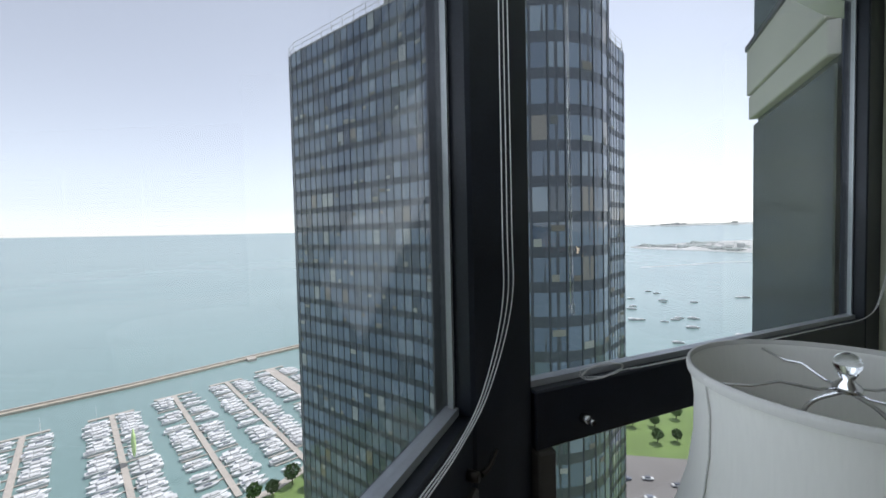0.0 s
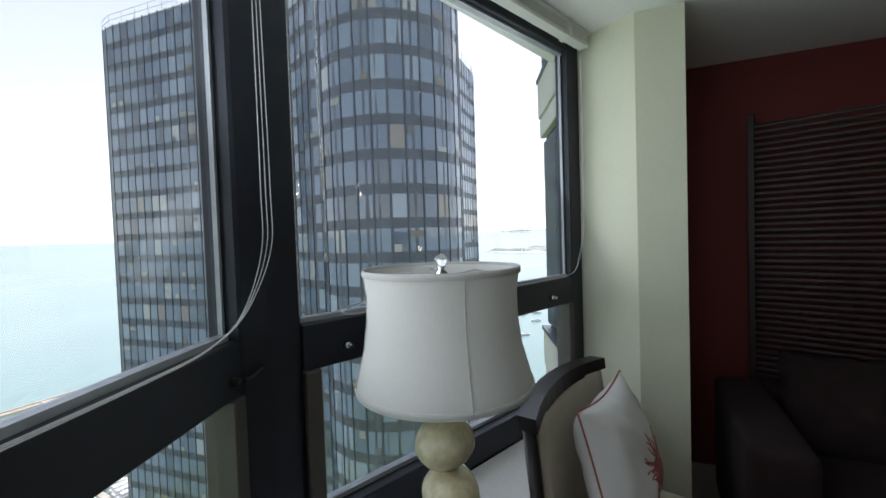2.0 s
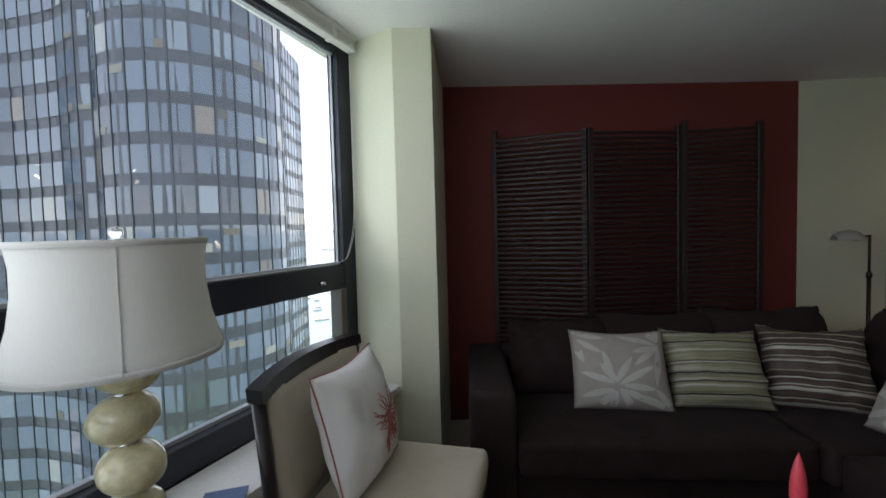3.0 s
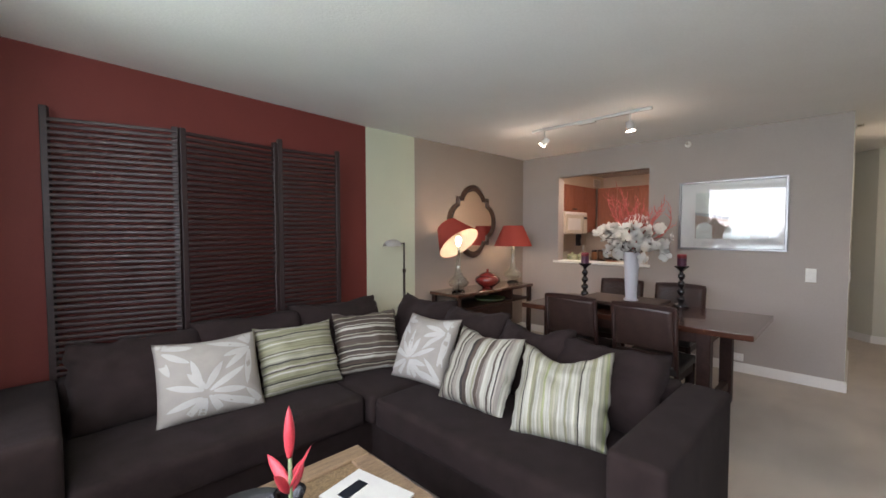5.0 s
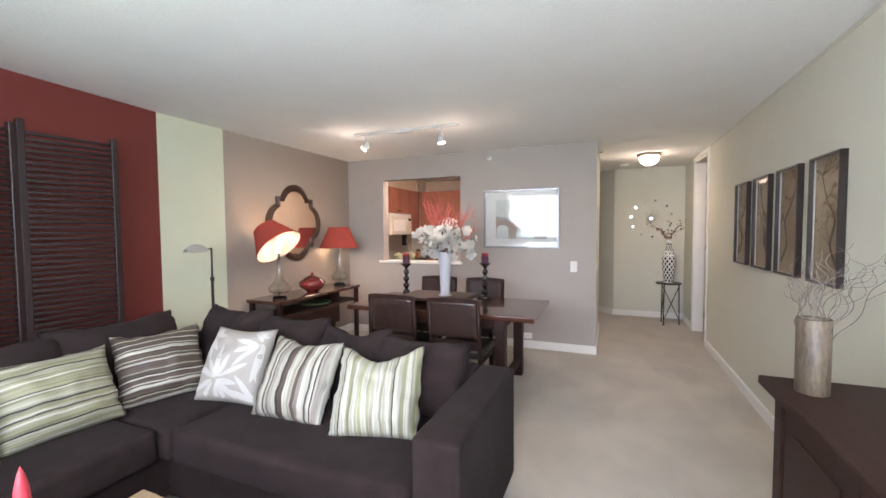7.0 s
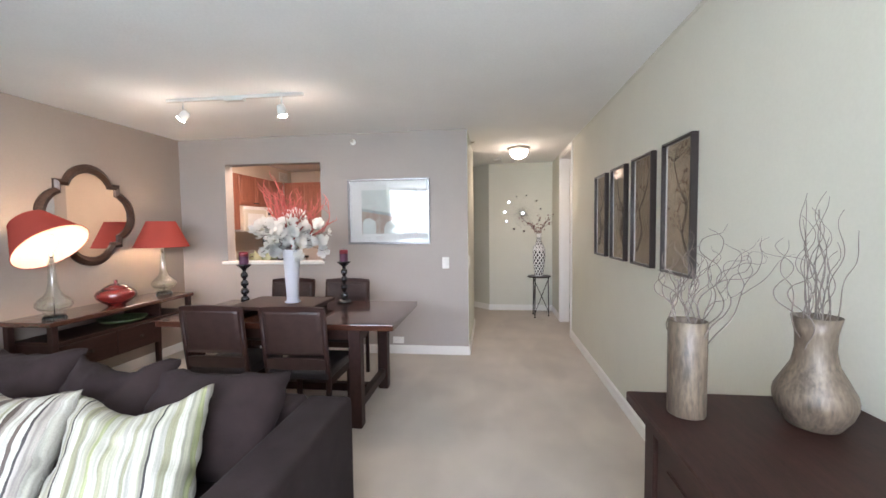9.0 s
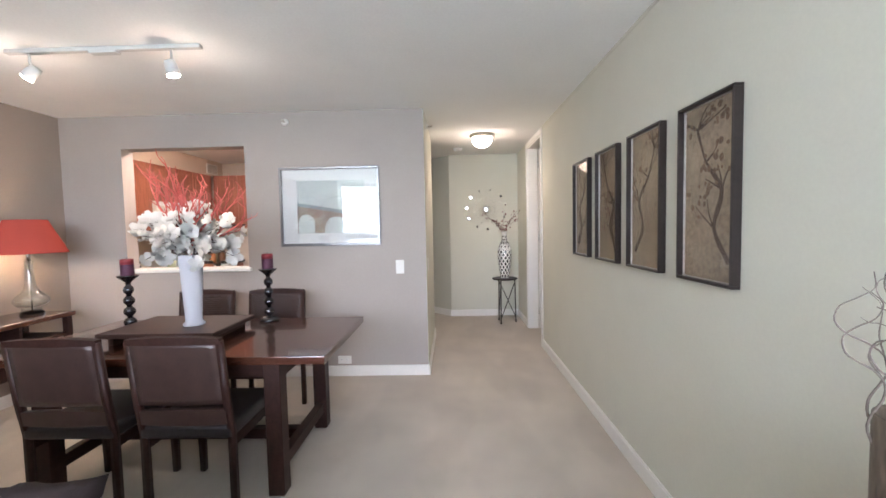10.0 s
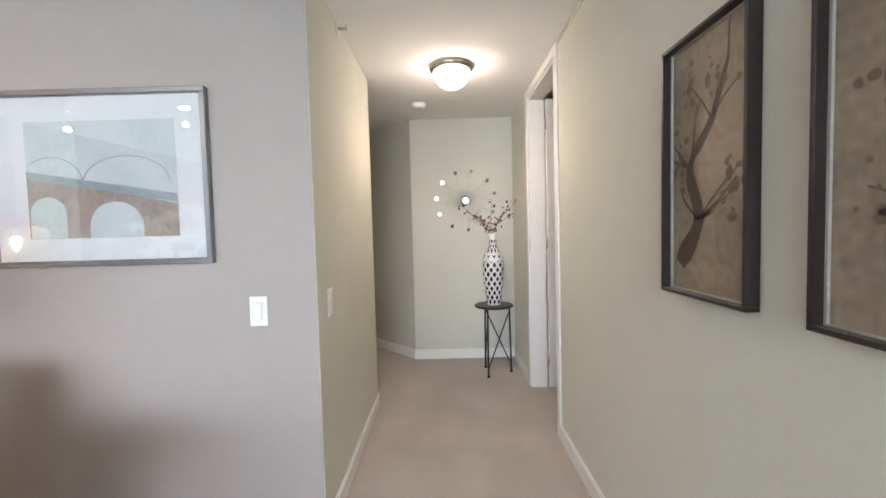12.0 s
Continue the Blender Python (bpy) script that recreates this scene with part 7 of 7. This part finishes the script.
def wall_cabinet(x0, x1, z0, z1, doors):
    c = thing("wall_cabinet", "cherry wood kitchen wall cabinet", "cabinet", "kitchen wall cabinets")
    part("body", bm_box(x0, x1, 3.10, 3.418, z0, z1), M_CHERRY, c)
    w = (x1 - x0) / doors
    for k in range(doors):
        a = x0 + k * w + 0.003
        d = part("door", bm_box(a, a + w - 0.006, 3.08, 3.10, z0 + 0.003, z1 - 0.003, 0.003, 1), M_CHERRY, c)
        part("door_panel", bm_box(a + 0.05, a + w - 0.056, 3.074, 3.081, z0 + 0.06, z1 - 0.06, 0.004, 1), M_CHERRY, d)
        kx = a + (w - 0.04 if k % 2 == 0 else 0.03)
        part("knob", bm_box(kx - 0.028, kx + 0.028, 3.055, 3.075, z0 + 0.03, z0 + 0.05, 0.004, 1), M_DARKMETAL, d, "dark metal pull")


wall_cabinet(5.985, 6.98, 1.40, 2.21, 2)
wall_cabinet(6.985, 7.775, 1.76, 2.21, 2)
wall_cabinet(7.78, 8.215, 1.40, 2.21, 1)
ec = thing("wall_cabinet", "cherry wood kitchen wall cabinet on the end wall", "cabinet", "kitchen wall cabinets")
part("body", bm_box(8.24, 8.548, 1.6, 3.06, 1.42, 2.21), M_CHERRY, ec)
for k in range(4):
    d = part("door", bm_box(8.22, 8.24, 1.603 + k * 0.364, 1.961 + k * 0.364, 1.424, 2.206, 0.003, 1), M_CHERRY, ec)
    part("door_panel", bm_box(8.214, 8.221, 1.65 + k * 0.364, 1.914 + k * 0.364, 1.48, 2.15, 0.004, 1), M_CHERRY, d)
    part("knob", bm_box(8.195, 8.215, 1.64 + k * 0.364 + (0.22 if k % 2 == 0 else 0), 1.70 + k * 0.364 + (0.22 if k % 2 == 0 else 0), 1.45, 1.47, 0.004, 1), M_DARKMETAL, d, "dark metal pull")
structure("soffit_kitchen", bm_box(5.98, 8.55, 3.09, 3.42, 2.212, H), M_KITCHENWALL, "beige soffit over the kitchen cabinets", "soffit")
vt = thing("air_vent", "white slatted air vent on the kitchen soffit", "vent")
part("frame", bm_box(8.12, 8.40, 3.082, 3.09, 2.235, 2.385, 0.002, 1), M_TRIM, vt)
for k in range(6):
    part("slat", bm_box(8.14, 8.38, 3.075, 3.083, 2.25 + k * 0.021, 2.262 + k * 0.021), M_NICKEL, vt)
mw = thing("microwave", "almond over-range microwave with a pale door", "microwave")
part("body", bm_box(6.99, 7.77, 3.04, 3.415, 1.37, 1.752, 0.006, 1), M_ALMOND, mw)
part("door", bm_box(7.0, 7.58, 3.02, 3.04, 1.38, 1.69, 0.006, 1), M_ALMOND, mw)
part("window", bm_box(7.07, 7.50, 3.014, 3.021, 1.44, 1.64, 0.004, 1), M_LEDGE, mw, "pale mesh window")
part("handle", bm_tube([(7.56, 3.0, 1.42), (7.56, 3.0, 1.66)], 0.012, seg=8), M_ALMOND, mw)
part("control_panel", bm_box(7.60, 7.76, 3.022, 3.04, 1.38, 1.69, 0.004, 1), M_ALMOND, mw)
part("display", bm_box(7.62, 7.74, 3.018, 3.023, 1.63, 1.67), M_BLACK, mw)
part("vent_grille", bm_box(7.0, 7.76, 3.03, 3.04, 1.70, 1.745, 0.002, 1), M_LEDGE, mw)
kc = thing("base_cabinet", "cherry wood kitchen base cabinets", "cabinet")
part("body", bm_box(5.985, 6.98, 2.82, 3.418, 0.1, 0.88), M_CHERRY, kc)
part("worktop", bm_box(5.985, 6.985, 2.79, 3.418, 0.88, 0.92, 0.004, 1), M_GRANITE, kc, "dark granite worktop")
kc2 = thing("base_cabinet", "cherry wood kitchen base cabinets", "cabinet")
part("body", bm_box(7.78, 8.54, 2.82, 3.418, 0.1, 0.88), M_CHERRY, kc2)
part("worktop", bm_box(7.775, 8.54, 2.79, 3.418, 0.88, 0.92, 0.004, 1), M_GRANITE, kc2, "dark granite worktop")
pc = thing("peninsula_counter", "kitchen counter under the pass-through", "counter")
part("body", bm_box(5.985, 6.5, 1.25, 2.75, 0.0, 0.88), M_CHERRY, pc)
part("worktop", bm_box(5.985, 6.53, 1.23, 2.77, 0.88, 0.92, 0.004, 1), M_GRANITE, pc, "dark granite worktop")
rg = thing("range", "almond kitchen range with a black cooktop", "range")
part("body", bm_box(6.995, 7.765, 2.80, 3.40, 0.0, 0.90, 0.006, 1), M_ALMOND, rg)
part("cooktop", bm_box(6.995, 7.765, 2.80, 3.40, 0.90, 0.918, 0.003, 1), M_BLACK, rg, "black cooktop")
part("backguard", bm_box(6.995, 7.765, 3.36, 3.41, 0.918, 1.06, 0.006, 1), M_ALMOND, rg)
M_ENAMEL = material("pale_green_enamel", (0.55, 0.58, 0.36), 0.25, vary=0.06, scale=15, fine=60, bump=0.02)
for x, y, r, h in ((7.16, 2.98, 0.085, 0.10), (7.40, 2.95, 0.07, 0.085), (7.62, 2.98, 0.08, 0.09)):
    pt = thing("cooking_pot", "pale green enamel cooking pot on the range", "pot", "pots on the range")
    part("body", bm_lathe([(r * 0.9, 0.918), (r, 0.925), (r * 1.02, 0.918 + h), (r * 0.98, 0.918 + h + 0.004)], (x, y, 0), 24), M_ENAMEL, pt)
    part("lid", bm_lathe([(r * 1.03, 0.922 + h), (r * 0.8, 0.940 + h), (0.02, 0.952 + h), (0.012, 0.962 + h), (0.018, 0.975 + h), (0.004, 0.98 + h)], (x, y, 0), 24), M_ENAMEL, pt)
    for s in (-1, 1):
        part("handle", bm_tube(bez([(x + s * r, y - 0.02, 0.9 + h), (x + s * (r + 0.03), y, 0.9 + h), (x + s * r, y + 0.02, 0.9 + h)], 4), 0.006, seg=6), M_BLACK, pt)
kt = thing("kettle", "dark kettle with a black arched handle", "kettle")
part("body", bm_lathe([(0.09, 0.92), (0.10, 0.93), (0.095, 1.0), (0.05, 1.05), (0.015, 1.06), (0.012, 1.08)], (6.55, 3.05, 0), 24), M_DARKMETAL, kt)
part("handle", bm_tube(bez([(6.47, 3.05, 1.02), (6.49, 3.05, 1.11), (6.55, 3.05, 1.14), (6.61, 3.05, 1.11), (6.63, 3.05, 1.02)], 5), 0.008, seg=6), M_BLACK, kt)
part("spout", bm_tube([(6.63, 3.05, 0.99), (6.69, 3.05, 1.04)], 0.016, 0.010, 8), M_DARKMETAL, kt)
for x, y, c in ((8.0, 3.0, (0.45, 0.20, 0.08)), (8.12, 3.05, (0.60, 0.56, 0.35)), (8.25, 3.0, (0.2, 0.1, 0.05)), (6.15, 1.75, (0.7, 0.68, 0.62)), (6.18, 1.95, (0.30, 0.12, 0.06))):
    jr = thing("storage_jar", "small kitchen jar with a lid on the counter", "jar", "kitchen jars")
    part("jar", bm_lathe([(0.045, 0.92), (0.05, 0.93), (0.05, 1.03), (0.04, 1.05)], (x, y, 0), 20), material("jar_%d" % int(x * 100 + y * 7), c, 0.3, vary=0.1, scale=20, fine=80, bump=0.02), jr)
    part("lid", bm_lathe([(0.044, 1.05), (0.046, 1.055), (0.046, 1.075), (0.03, 1.08)], (x, y, 0), 20), M_DARKMETAL, jr)
ph = thing("wall_phone", "black wall telephone under the kitchen cabinet", "telephone")
part("base", bm_box(8.10, 8.26, 3.38, 3.419, 1.15, 1.37, 0.006, 1), M_BLACK, ph)
part("handset", bm_box(8.115, 8.165, 3.345, 3.38, 1.15, 1.365, 0.012, 2), M_BLACK, ph)
part("keypad", bm_box(8.18, 8.245, 3.374, 3.381, 1.19, 1.29, 0.002, 1), M_NICKEL, ph)
part("sticker", bm_box(8.185, 8.21, 3.375, 3.381, 1.31, 1.335), M_WAX, ph, "small red label")
plate("wall_outlet", "white power outlet on the kitchen wall", "outlet", pose(8.42, 3.42, 1.10, 0, 0, 0), 0.075, 0.12, "switch")
# added fitting, kept out of sight above the pass-through lintel
kl = thing("ceiling_light", "lit kitchen ceiling light, added out of view", "ceiling light")
part("diffuser", bm_box(6.15, 6.55, 1.9, 2.2, H - 0.07, H - 0.012, 0.01, 2), M_GLOWBOWL, kl)
part("frame", bm_box(6.13, 6.57, 1.88, 2.22, H - 0.014, H - 0.001), M_TRIM, kl)

# lamps of the place, with added fill lamps among them
# added lamp that brightens the kitchen from the unseen fitting
area_lamp("kitchen_ceiling_lamp", (6.35, 2.05, H - 0.09), (6.9, 2.6, 0.6), 0.36, 0.28, 1.7, (1.0, 0.74, 0.54))
spot("hall_lamp", (6.98, -0.905, H - 0.18), (6.98, -0.905, 0), 1.0, 172, (1.0, 0.74, 0.52))
# fill bulbs added below the hall and track fittings for ceiling glow
bulb("hall_lamp_glow", (6.98, -0.905, H - 0.36), 0.2, (1.0, 0.74, 0.52), 0.09)
bulb("track_spill", (4.46, 1.93, 2.14), 0.22, (1.0, 0.80, 0.6), 0.02)
bulb("track_spill", (4.50, 1.03, 2.14), 0.20, (1.0, 0.80, 0.6), 0.02)
spot("track_spot", (4.472, 1.93, 2.265), (4.3, 2.75, 1.45), 0.8, 95)
spot("track_spot", (4.50, 1.03, 2.26), (4.6, 0.85, 0.8), 1.3, 95)
